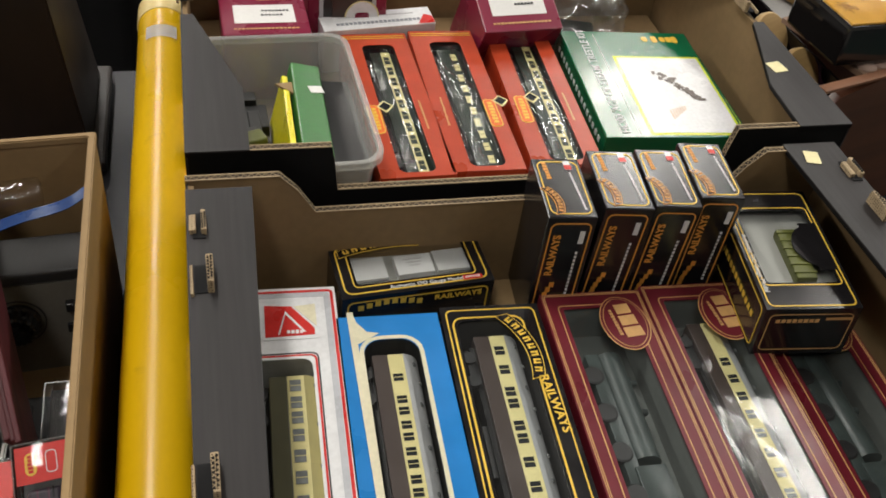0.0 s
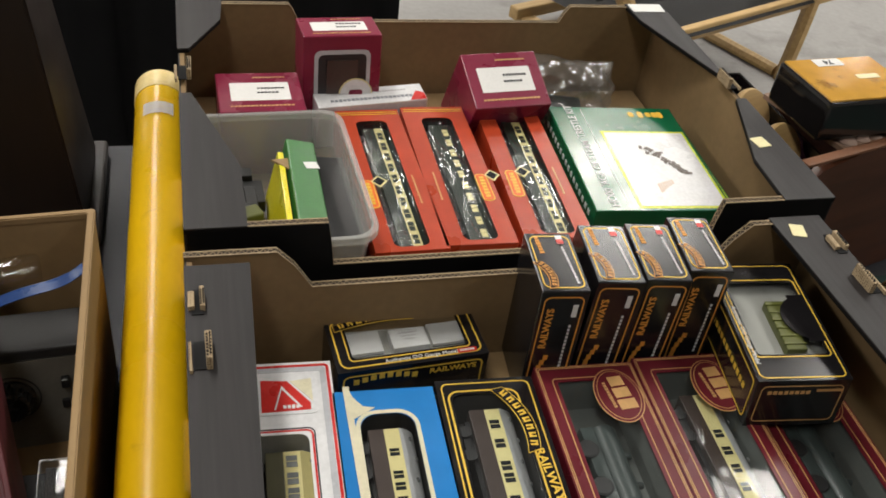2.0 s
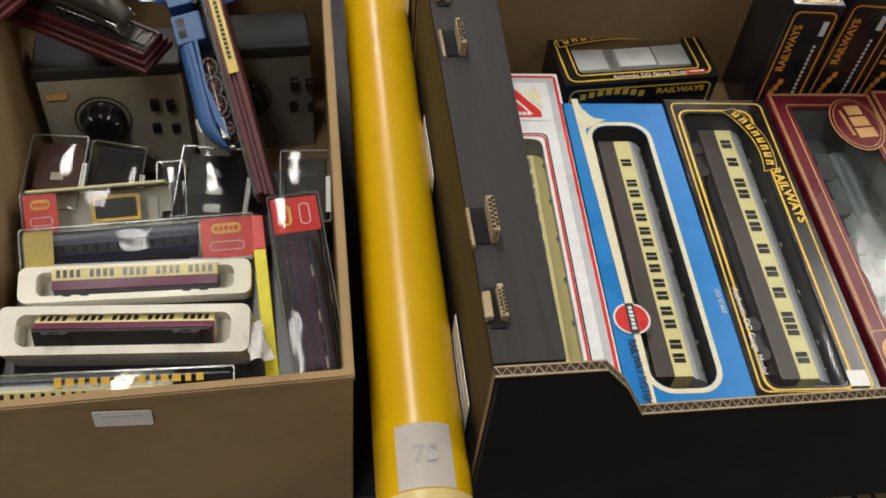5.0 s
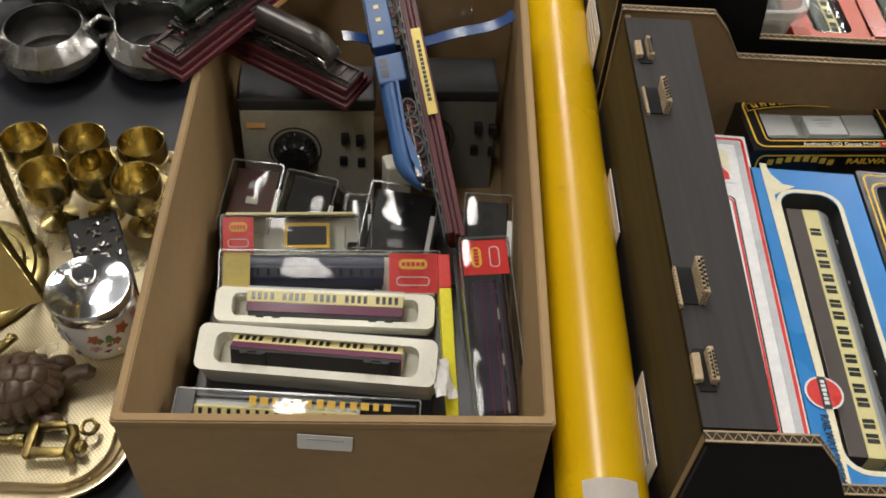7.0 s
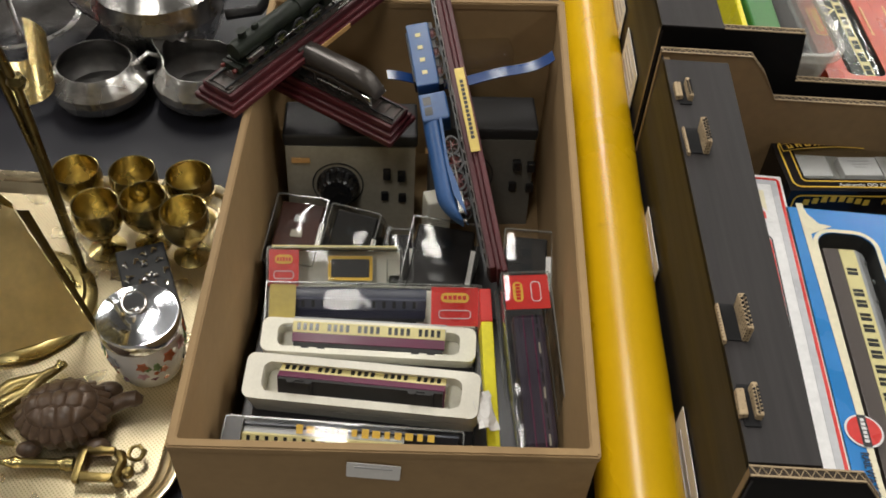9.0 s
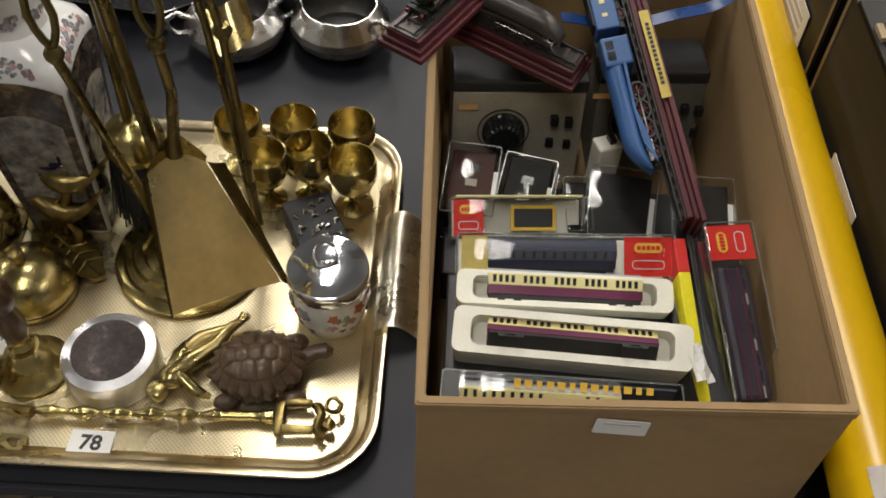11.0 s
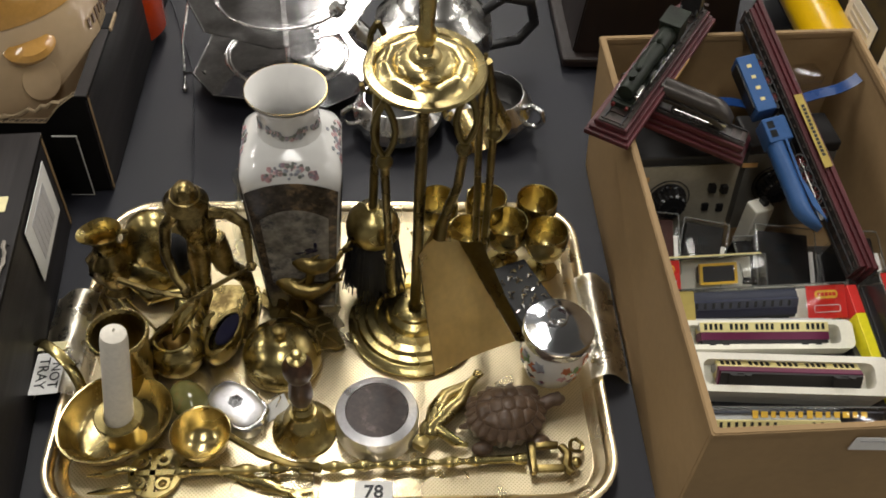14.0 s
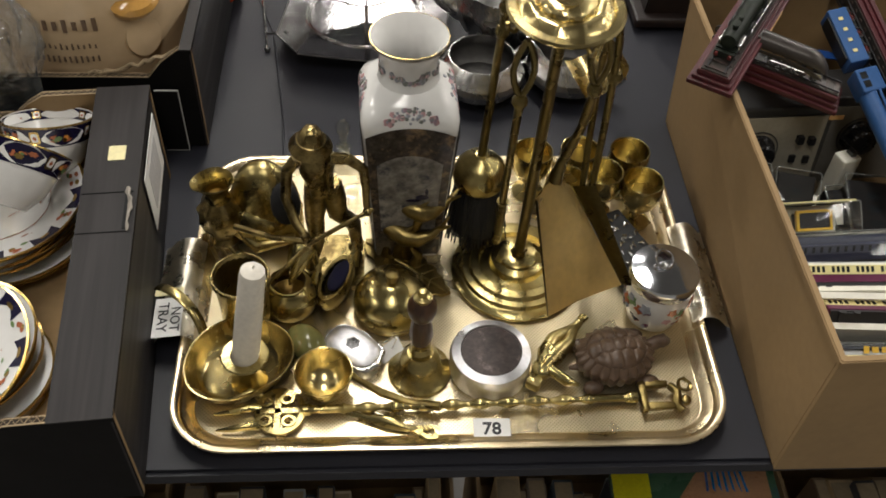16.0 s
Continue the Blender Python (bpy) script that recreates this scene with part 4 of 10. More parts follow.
def front_coaches():
    g = "boxed coaches in the front carton"
    # white and red box, half under the ledge
    h = BH
    t = window_box("white and silver boxed model coach with red lining", 0.084, 0.318, h, WHITE_CARD, (0.052, 0.222, -0.008, -0.03), pose(0.1447, 0.421, BZ, 0, 0, -2.6), g)
    outline(t, 0.080, 0.312, 0.004, 0.0025, h, RED_CARD)
    outline(t, 0.074, 0.306, 0.004, 0.005, h, SILVER_CARD)
    outline(t, 0.063, 0.234, 0.006, 0.0012, h, INK, -0.008, -0.03)
    outline(t, 0.060, 0.230, 0.006, 0.0016, h, RED_CARD, -0.008, -0.03)
    plate(t, rrect(0.05, 0.042, 0.005, 4, 0.003, 0.122), h + 0.0003, WHITE_CARD)
    plate(t, [(-0.018, 0.139), (0.004, 0.137), (0.022, 0.112), (0.022, 0.105), (-0.018, 0.104)], h + 0.0006, RED_CARD, label="red angular emblem")
    plate(t, [(0.006, 0.137), (0.024, 0.139), (0.024, 0.114)], h + 0.0006, CREAM_LINE)
    plate(t, [(-0.008, 0.106), (-0.0065, 0.106), (-0.001, 0.128), (0.013, 0.108), (0.015, 0.108), (-0.001, 0.132)], h + 0.0009, WHITE_CARD)
    bars(t, 0.006, 0.1085, 0.014, 0.004, h + 0.001, WHITE_CARD, 4)
    coach(t, pose(-0.005, -0.032, h - 0.008), 0.205, OLIVE_BROWN, CREAM, CREAM, [(v, 0.011) for v in (-0.43, -0.33, -0.23, -0.06, 0.04, 0.13, 0.22, 0.30, 0.37, 0.45)], GREYWIN, 0.04)
    # blue box
    t = window_box("bright blue boxed model coach with a white-lined window", 0.086, L_BOX, h, BLUE_CARD, (0.046, 0.246, -0.001, -0.006), pose(0.2275, 0.3965, BZ, 0, 0, -2.4), g, r=0.016, inner=BLACK_TRAY)
    outline(t, 0.053, 0.253, 0.018, 0.0036, h, CREAM_LINE, -0.001, -0.006)
    plate(t, [(-0.034, 0.148), (-0.0285, 0.148), (-0.0245, -0.02), (-0.0245, -0.145), (-0.0275, -0.145)], h + 0.0003, CREAM_LINE)
    plate(t, [(-0.0295, 0.148), (-0.0285, 0.112), (-0.009, 0.1235), (-0.019, 0.1255), (-0.0265, 0.136)], h + 0.0002, CREAM_LINE)
    plate(t, oval(0.026, 0.026, 24, -0.0275, -0.0735), h + 0.0006, WHITE_CARD, "badge")
    plate(t, oval(0.023, 0.023, 24, -0.0275, -0.0735), h + 0.0009, RED_CARD, "badge_face", "round red badge")
    plate(t, rrect(0.006, 0.025, 0.001, 2, -0.0275, -0.0735), h + 0.0012, INK)
    bars(t, -0.0275, -0.0735, 0.02, 0.003, h + 0.0016, WHITE_CARD, 6, 0.6, -90)
    letters("RAILWAY SYSTEM", 0.0078, INK, t, pose(-0.0305, -0.115, h + 0.0008, 0, 0, -88), 0.8)
    letters("OO SCALE", 0.0045, WHITE_CARD, t, pose(0.039, -0.06, h + 0.0005, 0, 0, -88))
    coach(t, pose(-0.006, -0.004, h - 0.008), 0.222, CHOC, CREAM, ROOF_GREY, [(v, 0.0072) for v in (-0.435, -0.385, -0.31, -0.26, -0.2, -0.15, -0.09, -0.04, 0.02, 0.07, 0.13, 0.18, 0.24, 0.29, 0.39)], DARKWIN, 0.038, band=0.5)
    # black box with yellow lining
    t = window_box("glossy black boxed model railcar with yellow lining", 0.087, L_BOX, h, GLOSS_BLACK, (0.055, 0.261, -0.004, -0.004), pose(0.3155, 0.398, BZ, 0, 0, -2.9), g, inner=BLACK_TRAY, film=FILM_CLOUDY)
    black_lining(t, 0.087, L_BOX, h, 0.055, 0.261, -0.004, -0.004)
    banner(t, 0.026, 0.098, 0.072, 0.012, h + 0.0003, -76, YELLOW_INK, GLOSS_BLACK)
    letters("RAILWAYS", 0.0105, YELLOW_INK, t, pose(0.0325, 0.035, h + 0.0007, 0, 0, -84), 1.15)
    letters("Authentic OO Gauge Model", 0.0062, WHITE_CARD, t, pose(-0.034, -0.09, h + 0.0007, 0, 0, -88))
    plate(t, rrect(0.014, 0.012, 0.001, 2, 0.03, -0.13), h + 0.0009, WHITE, "price_sticker", "small white price sticker")
    coach(t, pose(-0.006, -0.004, h - 0.009), 0.24, CHOC, CREAM, ROOF_GREY, [(v, 0.009) for v in (-0.43, -0.335, -0.29, -0.2, -0.12, -0.03, 0.06, 0.11, 0.2, 0.25, 0.345, 0.43)], DARKWIN, 0.039, band=0.5)
    # three maroon boxes
    for i, (x, z, body, up, ln, yaw) in enumerate(((0.4125, BZ, DIM_GREEN, DIM_GREEN, L_BOX, -2.4), (0.5075, BZ, CHOC, CREAM, L_BOX, -2.4), (0.6025, BZ - 0.006, DIM_GREEN, DARK_GREEN, 0.286, -2.0))):
        w = 0.094
        t = window_box(("maroon boxed model locomotive behind cloudy film", "maroon boxed chocolate and cream model coach", "maroon boxed dark green model locomotive")[i], w, ln, h, MAROON, (0.060, 0.254, 0.0, -0.003), pose(x, 0.4035 - (0.02 if i == 2 else 0), z, 0, 0, yaw), g, film=FILM_CLOUDY, r=0.003, inner=GREEN_GREY_CARD)
        outline(t, 0.091, ln - 0.003, 0.002, 0.0007, h, GOLD_INK)
        outline(t, 0.088, ln - 0.006, 0.002, 0.0007, h, GOLD_INK)
        outline(t, 0.069, 0.262, 0.004, 0.0009, h, GOLD_INK, 0, -0.003)
        # oval emblem over the upper corner
        ex, ey = 0.021, 0.104
        plate(t, oval(0.044, 0.062, 28, ex, ey), h + 0.0004, GOLD_INK, "emblem")
        plate(t, oval(0.042, 0.06, 28, ex, ey), h + 0.0007, MAROON, "emblem_face", "maroon oval emblem with gold blocks")
        plate(t, oval(0.038, 0.056, 28, ex, ey), h + 0.0010, GOLD_INK)
        plate(t, oval(0.0366, 0.0546, 28, ex, ey), h + 0.0013, MAROON)
        bars(t, ex + 0.003, ey + 0.002, 0.04, 0.016, h + 0.0017, GOLD_INK, 3, 0.35, -84)
        bars(t, ex - 0.009, ey, 0.03, 0.003, h + 0.0017, GOLD_INK, 9, 0.5, -84)
        plate(t, rrect(0.034, 0.04, 0.005, 4, -0.029, -0.122), h + 0.0004, MAROON)
        outline(t, 0.034, 0.04, 0.005, 0.0008, h + 0.0007, GOLD_INK, -0.029, -0.122)
        plate(t, oval(0.026, 0.03, 24, -0.030, -0.122), h + 0.0010, GOLD_INK, "badge")
        plate(t, oval(0.024, 0.028, 24, -0.030, -0.122), h + 0.0013, ORANGE_INK, "badge_face", "round gold badge")
        bars(t, -0.030, -0.122, 0.022, 0.005, h + 0.0017, MAROON, 6, 0.5, -84)
        if i == 1:
            coach(t, pose(-0.002, -0.01, h - 0.009), 0.225, CHOC, CREAM, ROOF_GREY, pairs(9, -0.36, 0.3, 0.0085), DARKWIN, 0.038, band=0.5)
        else:
            loco_on_side(t, pose(-0.003, -0.005, h - 0.008), body, up)


def black_lining(t, w, l, h, ww, wl, cx, cy):
    outline(t, w - 0.008, l - 0.008, 0.006, 0.0013, h, YELLOW_INK)
    outline(t, ww + 0.008, wl + 0.008, 0.010, 0.0018, h, YELLOW_INK, cx, cy)


def loco_on_side(t, m, body, up):
    """A model locomotive and tender lying on their side in a box."""
    bm = B()
    sweep(bm, [(0.004, -0.02, -0.014), (0.004, 0.085, -0.014)], 0.0135, 16)
    box(bm, 0.026, 0.035, 0.028, (0.002, -0.045, -0.014), 0.002)
    box(bm, 0.012, 0.13, 0.024, (-0.012, 0.02, -0.014), 0.001)
    c = part("locomotive", bm, body, t, smooth=40, m=m)
    bm = B()
    box(bm, 0.024, 0.06, 0.026, (0.0, -0.098, -0.014), 0.0015)
    part("tender", bm, up, c)
    for i in range(5):
        bm = B()
        lathe(bm, [(0, -0.002), (0.009, -0.002), (0.0095, 0), (0.008, 0.001), (0, 0.001)], 16)
        part("wheel", bm, UNDER, c, m=pose(-0.017, -0.09 + i * 0.038, -0.001))
    bm = B()
    for y in (0.03, 0.06):
        lathe(bm, [(0, 0), (0.004, 0), (0.003, 0.006), (0, 0.007)], 12, pose(0.017, y, -0.014, 0, 90, 0))
    part("dome", bm, body, c, smooth=40)


front_coaches()


def wagon_box(label, w, d, h, m, group="", windowed=True):
    """A small glossy black box: w along x, d along y, standing on its base."""
    t = thing("boxed_model_wagon", label, "boxed model train", m, group)
    bm = B()
    if windowed:
        ww, wd = w * 0.76, d * 0.62
        ring(bm, rrect(w, d, 0.0008, 5), rrect(ww, wd, 0.004, 5, 0, 0.002), h - 0.001, h)
        part("lid", bm, GLOSS_BLACK, t)
        bm = B()
        ring(bm, rrect(w, d, 0.0008, 5), rrect(w - 0.002, d - 0.002, 0.0008, 5), 0, h - 0.0012)
        part("sleeve", bm, GLOSS_BLACK, t)
        bm = B()
        box(bm, w - 0.003, d - 0.003, 0.0015, (0, 0, h - 0.012))
        part("inner_tray", bm, CARD_GREY, t)
        bm = B()
        box(bm, ww + 0.004, wd + 0.004, 0.0004, (0, 0.002, h - 0.002))
        f = part("window_film", bm, FILM, t, "clear plastic film")
        f.visible_shadow = False
    else:
        box(bm, w, d, h, (0, 0, h / 2), 0.0012)
        part("carton", bm, GLOSS_BLACK, t)
    return t


def wagon_boxes():
    # flat box with a pale van behind its window
    w, d, h = 0.138, 0.067, 0.05
    t = wagon_box("glossy black boxed model wagon lying flat, window up", w, d, h, pose(0.2645, 0.5965, 0.816, 0, 0, 4.0))
    outline(t, w - 0.008, d - 0.008, 0.008, 0.0015, h, YELLOW_INK)
    outline(t, w * 0.76 + 0.007, d * 0.62 + 0.007, 0.005, 0.0013, h, YELLOW_INK, 0, 0.002)
    banner(t, -0.025, 0.0265, 0.075, 0.009, h + 0.0003, 4, YELLOW_INK, GLOSS_BLACK, 0.1)
    letters("RAILWAYS", 0.008, YELLOW_INK, t, pose(0.041, 0.0285, h + 0.0007, 0, 0, 2), 1.15)
    letters("Authentic OO Gauge Model", 0.0058, WHITE_CARD, t, pose(0.008, -0.0265, h + 0.0007))
    plate(t, rrect(0.018, 0.005, 0.0008, 2, 0.05, -0.0265), h + 0.0006, RED_CARD)
    bars(t, 0.05, -0.0265, 0.014, 0.0022, h + 0.001, WHITE_CARD, 6)
    bm = B()
    box(bm, 0.034, 0.024, 0.008, (0.004, 0.002, h - 0.007), 0.0008)
    van = part("van_body", bm, WHITE_CARD, t, "pale grey model van")
    bm = B()
    for k in range(3):
        box(bm, 0.018 - 0.004 * k, 0.0014, 0.0003, (0.004, 0.008 - 0.004 * k, h - 0.0028))
    part("printed_line", bm, GREY_INK, van)
    for x in (-0.036, 0.04):
        bm = B()
        box(bm, 0.03, 0.026, 0.003, (x, 0.006, h - 0.0085))
        part("white_insert", bm, WHITE_CARD, t)
    # front panel printing
    bm = B()
    up = Matrix(((1, 0, 0, 0), (0, 0, -1, -d / 2 - 0.0003), (0, 1, 0, h / 2), (0, 0, 0, 1)))
    ring(bm, rrect(w - 0.01, h - 0.01, 0.006, 4), rrect(w - 0.0125, h - 0.0125, 0.005, 4), 0, 0.0003, up)
    part("printed_line", bm, YELLOW_INK, t)
    letters("RAILWAYS", 0.008, YELLOW_INK, t, pose(0.036, -d / 2 - 0.0006, h - 0.012, 90, 0, 0), 1.15)
    bm = B()
    for k in range(8):
        box(bm, 0.005, 0.0004, 0.006, (-0.052 + k * 0.0075, -d / 2 - 0.0006, h - 0.013 + 0.004 * math.sin(k / 7 * math.pi)))
    pieces("printed_block", bm, YELLOW_INK, t)
    # four boxes standing on end
    h = 0.137
    for i, (x, y, w, lean) in enumerate(((0.3880, 0.586, 0.0425, 0.0), (0.4375, 0.592, 0.0435, 1.2), (0.4850, 0.594, 0.0425, 0.8), (0.5295, 0.596, 0.0405, 0.0))):
        d = 0.078
        t = wagon_box("glossy black boxed model wagon standing on end", w, d, h + (0.002 * (i % 2)), pose(x, y, 0.817, 0.6 * (i % 3), lean, -5.2 - i * 0.5), "boxed wagons standing on end", windowed=False)
        hh = h + (0.002 * (i % 2))
        outline(t, w - 0.006, d - 0.008, 0.007, 0.0012, hh, YELLOW_INK)
        banner(t, -0.009, -0.017, 0.035, 0.008, hh + 0.0003, -78, ORANGE_INK, GLOSS_BLACK, 0.3)
        bars(t, -0.011, 0.022, 0.024, 0.004, hh + 0.0002, ORANGE_INK, 6, 0.5, -86)
        bars(t, 0.011, -0.005, 0.05, 0.002, hh + 0.0002, WHITE_CARD, 14, 0.5, -86)
        plate(t, rrect(0.006, 0.012, 0.0006, 2, 0.009, 0.029), hh + 0.0003, WHITE_CARD)
        plate(t, rrect(0.0062, 0.006, 0.0006, 2, 0.009, 0.0262), hh + 0.0006, RED_CARD)
        up = Matrix(((1, 0, 0, 0), (0, 0, -1, -d / 2 - 0.0003), (0, 1, 0, hh / 2), (0, 0, 0, 1)))
        bm = B()
        ring(bm, rrect(w - 0.007, hh - 0.012, 0.006, 4), rrect(w - 0.0095, hh - 0.0145, 0.005, 4), 0, 0.0003, up)
        part("printed_line", bm, ORANGE_INK, t)
        letters("RAILWAYS", 0.009, ORANGE_INK, t, pose(-0.010, -d / 2 - 0.0006, hh - 0.043, 90, 90, 0) @ pose(0, 0, 0, 0, 0, 180), 1.1)
        bm = B()
        for k in range(9):
            box(bm, 0.0042, 0.0003, 0.0058, (-0.0045 - 0.006 * math.sin(k / 8 * math.pi), -d / 2 - 0.0006, hh - 0.078 - k * 0.0062))
        pieces("printed_block", bm, ORANGE_INK, t)
        bm = B()
        for k in range(14):
            box(bm, 0.002, 0.0003, 0.0026, (0.010, -d / 2 - 0.0006, hh - 0.04 - k * 0.0044))
        pieces("printed_block", bm, WHITE_CARD, t)
        bm = B()
        box(bm, 0.0045, 0.0004, 0.014, (0.011, -d / 2 - 0.0006, hh - 0.022))
        part("printed_patch", bm, WHITE_CARD, t)
    # larger box by the right-hand ledge
    w, d, h = 0.082, 0.150, 0.056
    t = wagon_box("glossy black boxed green model wagon by the ledge", w, d, h, pose(0.588, 0.528, 0.8645, 0, -4, -9.0))
    outline(t, w - 0.006, d - 0.006, 0.006, 0.0012, h, YELLOW_INK)
    outline(t, w * 0.76 + 0.007, d * 0.62 + 0.007, 0.005, 0.0013, h, YELLOW_INK, 0, 0.002)
    letters("Authentic OO Gauge Model", 0.0062, WHITE_CARD, t, pose(-w / 2 + 0.0065, -0.02, h + 0.0007, 0, 0, -90))
    bm = B()
    prism(bm, [(0.02, 0.03)] + arc(0.036, 0.0, 0.03, 120, 240, 8) + [(0.02, -0.03), (0.035, -0.03), (0.035, 0.03)], h - 0.0008, h + 0.0004)
    part("printed_patch", bm, GLOSS_BLACK, t)
    bm = B()
    box(bm, 0.018, 0.062, 0.012, (0.008, -0.006, h - 0.008), 0.001)
    for k in range(6):
        rib = B()
        box(rib, 0.02, 0.002, 0.003, (0.008, -0.03 + k * 0.01, h - 0.0025))
        part("rib", rib, OLIVE, t)
    part("wagon_body", bm, OLIVE, t, "dark green model wagon")
    up = Matrix(((1, 0, 0, 0), (0, 0, -1, -d / 2 - 0.0003), (0, 1, 0, h / 2), (0, 0, 0, 1)))
    bm = B()
    ring(bm, rrect(w - 0.01, h - 0.012, 0.005, 4), rrect(w - 0.0116, h - 0.0136, 0.004, 4), 0, 0.0003, up)
    part("printed_line", bm, GOLD_INK, t)
    bm = B()
    for k in range(8):
        box(bm, 0.0035, 0.0003, 0.004, (-0.028 + k * 0.0048, -d / 2 - 0.0006, h - 0.014))
        box(bm, 0.0026, 0.0003, 0.003, (0.014 + k * 0.0028, -d / 2 - 0.0006, h - 0.012))
    pieces("printed_block", bm, GOLD_INK, t)
    side = Matrix(((0, 0, -1, -w / 2 - 0.0003), (-1, 0, 0, 0), (0, 1, 0, h / 2), (0, 0, 0, 1)))
    bm = B()
    ring(bm, rrect(d - 0.01, h - 0.01, 0.005, 4), rrect(d - 0.0124, h - 0.0124, 0.004, 4), 0, 0.0003, side)
    part("printed_line", bm, YELLOW_INK, t)
    bm = B()
    for k in range(15):
        box(bm, 0.0003, 0.005, 0.006, (-w / 2 - 0.0006, 0.05 - k * 0.0075, h * 0.55))
    pieces("printed_block", bm, YELLOW_INK, t)


wagon_boxes()


# ---- back carton ----
LOCO_PRINT = mat("sepia_print", (0.13, 0.1, 0.085), 0.4, 0, 0.3, 200)


def back_contents():
    g = "red boxed coaches in the back carton"
    h = 0.046
    for i, (x, y, yaw, mirrored) in enumerate(((0.2850, 0.808, 0.8, 0), (0.3590, 0.812, -1.0, 1), (0.4450, 0.815, -3.0, 0))):
        w, l = 0.0735, 0.256
        t = window_box("orange-red boxed green model coach under creased film", w, l, h, ORANGE_CARD, (0.036, 0.226, 0.001, -0.008), pose(x, y, 0.85, 0, 0, yaw), g, film=FILM_WRINKLED, inner=DARK_CASE, r=0.008, sag=0.002)
        coach(t, pose(0.001, -0.008, h - 0.007), 0.215, DARK_GREEN, DARK_GREEN if mirrored else CREAM, DARK_GREEN, pairs(10, -0.44, 0.42, 0.012 if mirrored else 0.014), CREAM if mirrored else DARK_GREEN, 0.034, band=0.45)
        s = 1 if mirrored else -1
        bx = s * 0.025
        plate(t, rrect(0.0135, 0.048, 0.005, 4, bx, -0.035), h + 0.0003, YELLOW_INK, "badge", "orange and yellow badge")
        plate(t, rrect(0.0112, 0.0455, 0.004, 4, bx, -0.035), h + 0.0006, mat("bright_orange_ink", (0.75, 0.16, 0.02), 0.35) if i == 0 else bpy.data.materials["bright_orange_ink"], "badge_face")
        bars(t, bx, -0.035, 0.038, 0.0055, h + 0.001, YELLOW_INK, 7, 0.62, -90)
        plate(t, [(bx + 0.013, -0.025), (bx + 0.022, -0.014), (bx + 0.013, -0.004), (bx + 0.004, -0.014)], h + 0.0006, CREAM, "diamond_badge")
        plate(t, [(bx + 0.013, -0.022), (bx + 0.0195, -0.014), (bx + 0.013, -0.0065), (bx + 0.0065, -0.014)], h + 0.0009, DARKWIN)
        bars(t, -bx, -0.03, 0.05, 0.002, h + 0.0002, GOLD_INK, 12, 0.5, -90)
        bm = B()
        for k in (0, 1):
            box(bm, w - 0.004, 0.0012, 0.0003, (0, l / 2 - 0.006 - k * 0.004, h + 0.0003))
        part("printed_line", bm, YELLOW_INK, t)
    # green kit boxes
    for k, (m, w, l) in enumerate(((pose(0.606, 0.826, 0.842, 0, 0, -3.0), 0.15, 0.21), (pose(0.5725, 0.817, 0.8725, 0, 0, -4.0), 0.156, 0.208))):
        t = thing("kit_box", "dark green trestle kit box with a white picture panel", "kit box", m, "green kit boxes")
        h = 0.03
        bm = B()
        box(bm, w, l, h, (0, 0, h / 2), 0.0012)
        part("carton", bm, GREEN_CARD, t)
        plate(t, rrect(w * 0.66, l * 0.72, 0.001, 2, w * 0.15, -l * 0.12), h, LIME)
        pic = plate(t, rrect(w * 0.62, l * 0.685, 0.001, 2, w * 0.15, -l * 0.12), h + 0.0004, WHITE_CARD, "picture", "pale picture of a locomotive on a trestle")
        bm = B()
        rng = random.Random(5)
        for j in range(70):
            u = rng.uniform(-0.5, 0.5)
            wide = 0.007 if u < -0.15 else 0.0045
            box(bm, rng.uniform(0.0018, 0.0055), rng.uniform(0.0015, 0.0045), 0.0003, (w * 0.2 + u * 0.034 + rng.uniform(-wide, wide), -l * 0.05 - u * 0.052 + rng.uniform(-wide, wide) * 0.7, h + 0.0009 + j * 0.000004), 0, None)
        pieces("printed_locomotive", bm, LOCO_PRINT, pic)
        bm = B()
        for j in range(7):
            box(bm, 0.0009, 0.016 - 0.0015 * j, 0.0003, (w * 0.04 + j * 0.003, -l * 0.31 + 0.002 * j, h + 0.0009))
        pieces("printed_trestle", bm, GOLD_INK, pic)
        letters("HO00 'AGE OF STEAM' TRESTLE KIT", 0.0135, WHITE_CARD, t, pose(-w * 0.345, 0.004, h + 0.0006, 0, 0, 90), 0.95)
        bm = B()
        box(bm, 0.0008, l * 0.94, 0.0003, (-w * 0.25, 0, h + 0.0002))
        part("printed_line", bm, WHITE_CARD, t)
        for j, (bx, bh) in enumerate(((0.022, 0.011), (0.034, 0.014), (0.044, 0.011), (0.052, 0.012), (0.059, 0.014))):
            plate(t, rrect(0.007, bh, 0.003, 3, bx, l * 0.42), h + 0.0003, YELLOW_INK, "printed_block")
        bm = B()
        for j in range(16):
            box(bm, 0.0004, 0.006, 0.006, (-w / 2 - 0.0003, l * 0.42 - j * 0.0115, h * 0.5))
        pieces("printed_block", bm, WHITE_CARD, t)
    # burgundy boxes
    for i, (m, w, d, h, win) in enumerate(((pose(0.163, 0.930, 0.845, 0, 0, 1), 0.092, 0.084, 0.081, False), (pose(0.257, 0.984, 0.842, -4, 0, 3), 0.090, 0.055, 0.131, True), (pose(0.444, 0.978, 0.842, 24, 0, 5), 0.095, 0.078, 0.1, False))):
        t = thing("boxed_model_wagon", ("burgundy boxed model wagon standing on end", "tall burgundy windowed box with a model wagon", "burgundy boxed model wagon tilted on end")[i], "boxed model train", m, "burgundy boxes")
        bm = B()
        box(bm, w, d, h, (0, 0, h / 2), 0.0015)
        part("carton", bm, BURGUNDY, t)
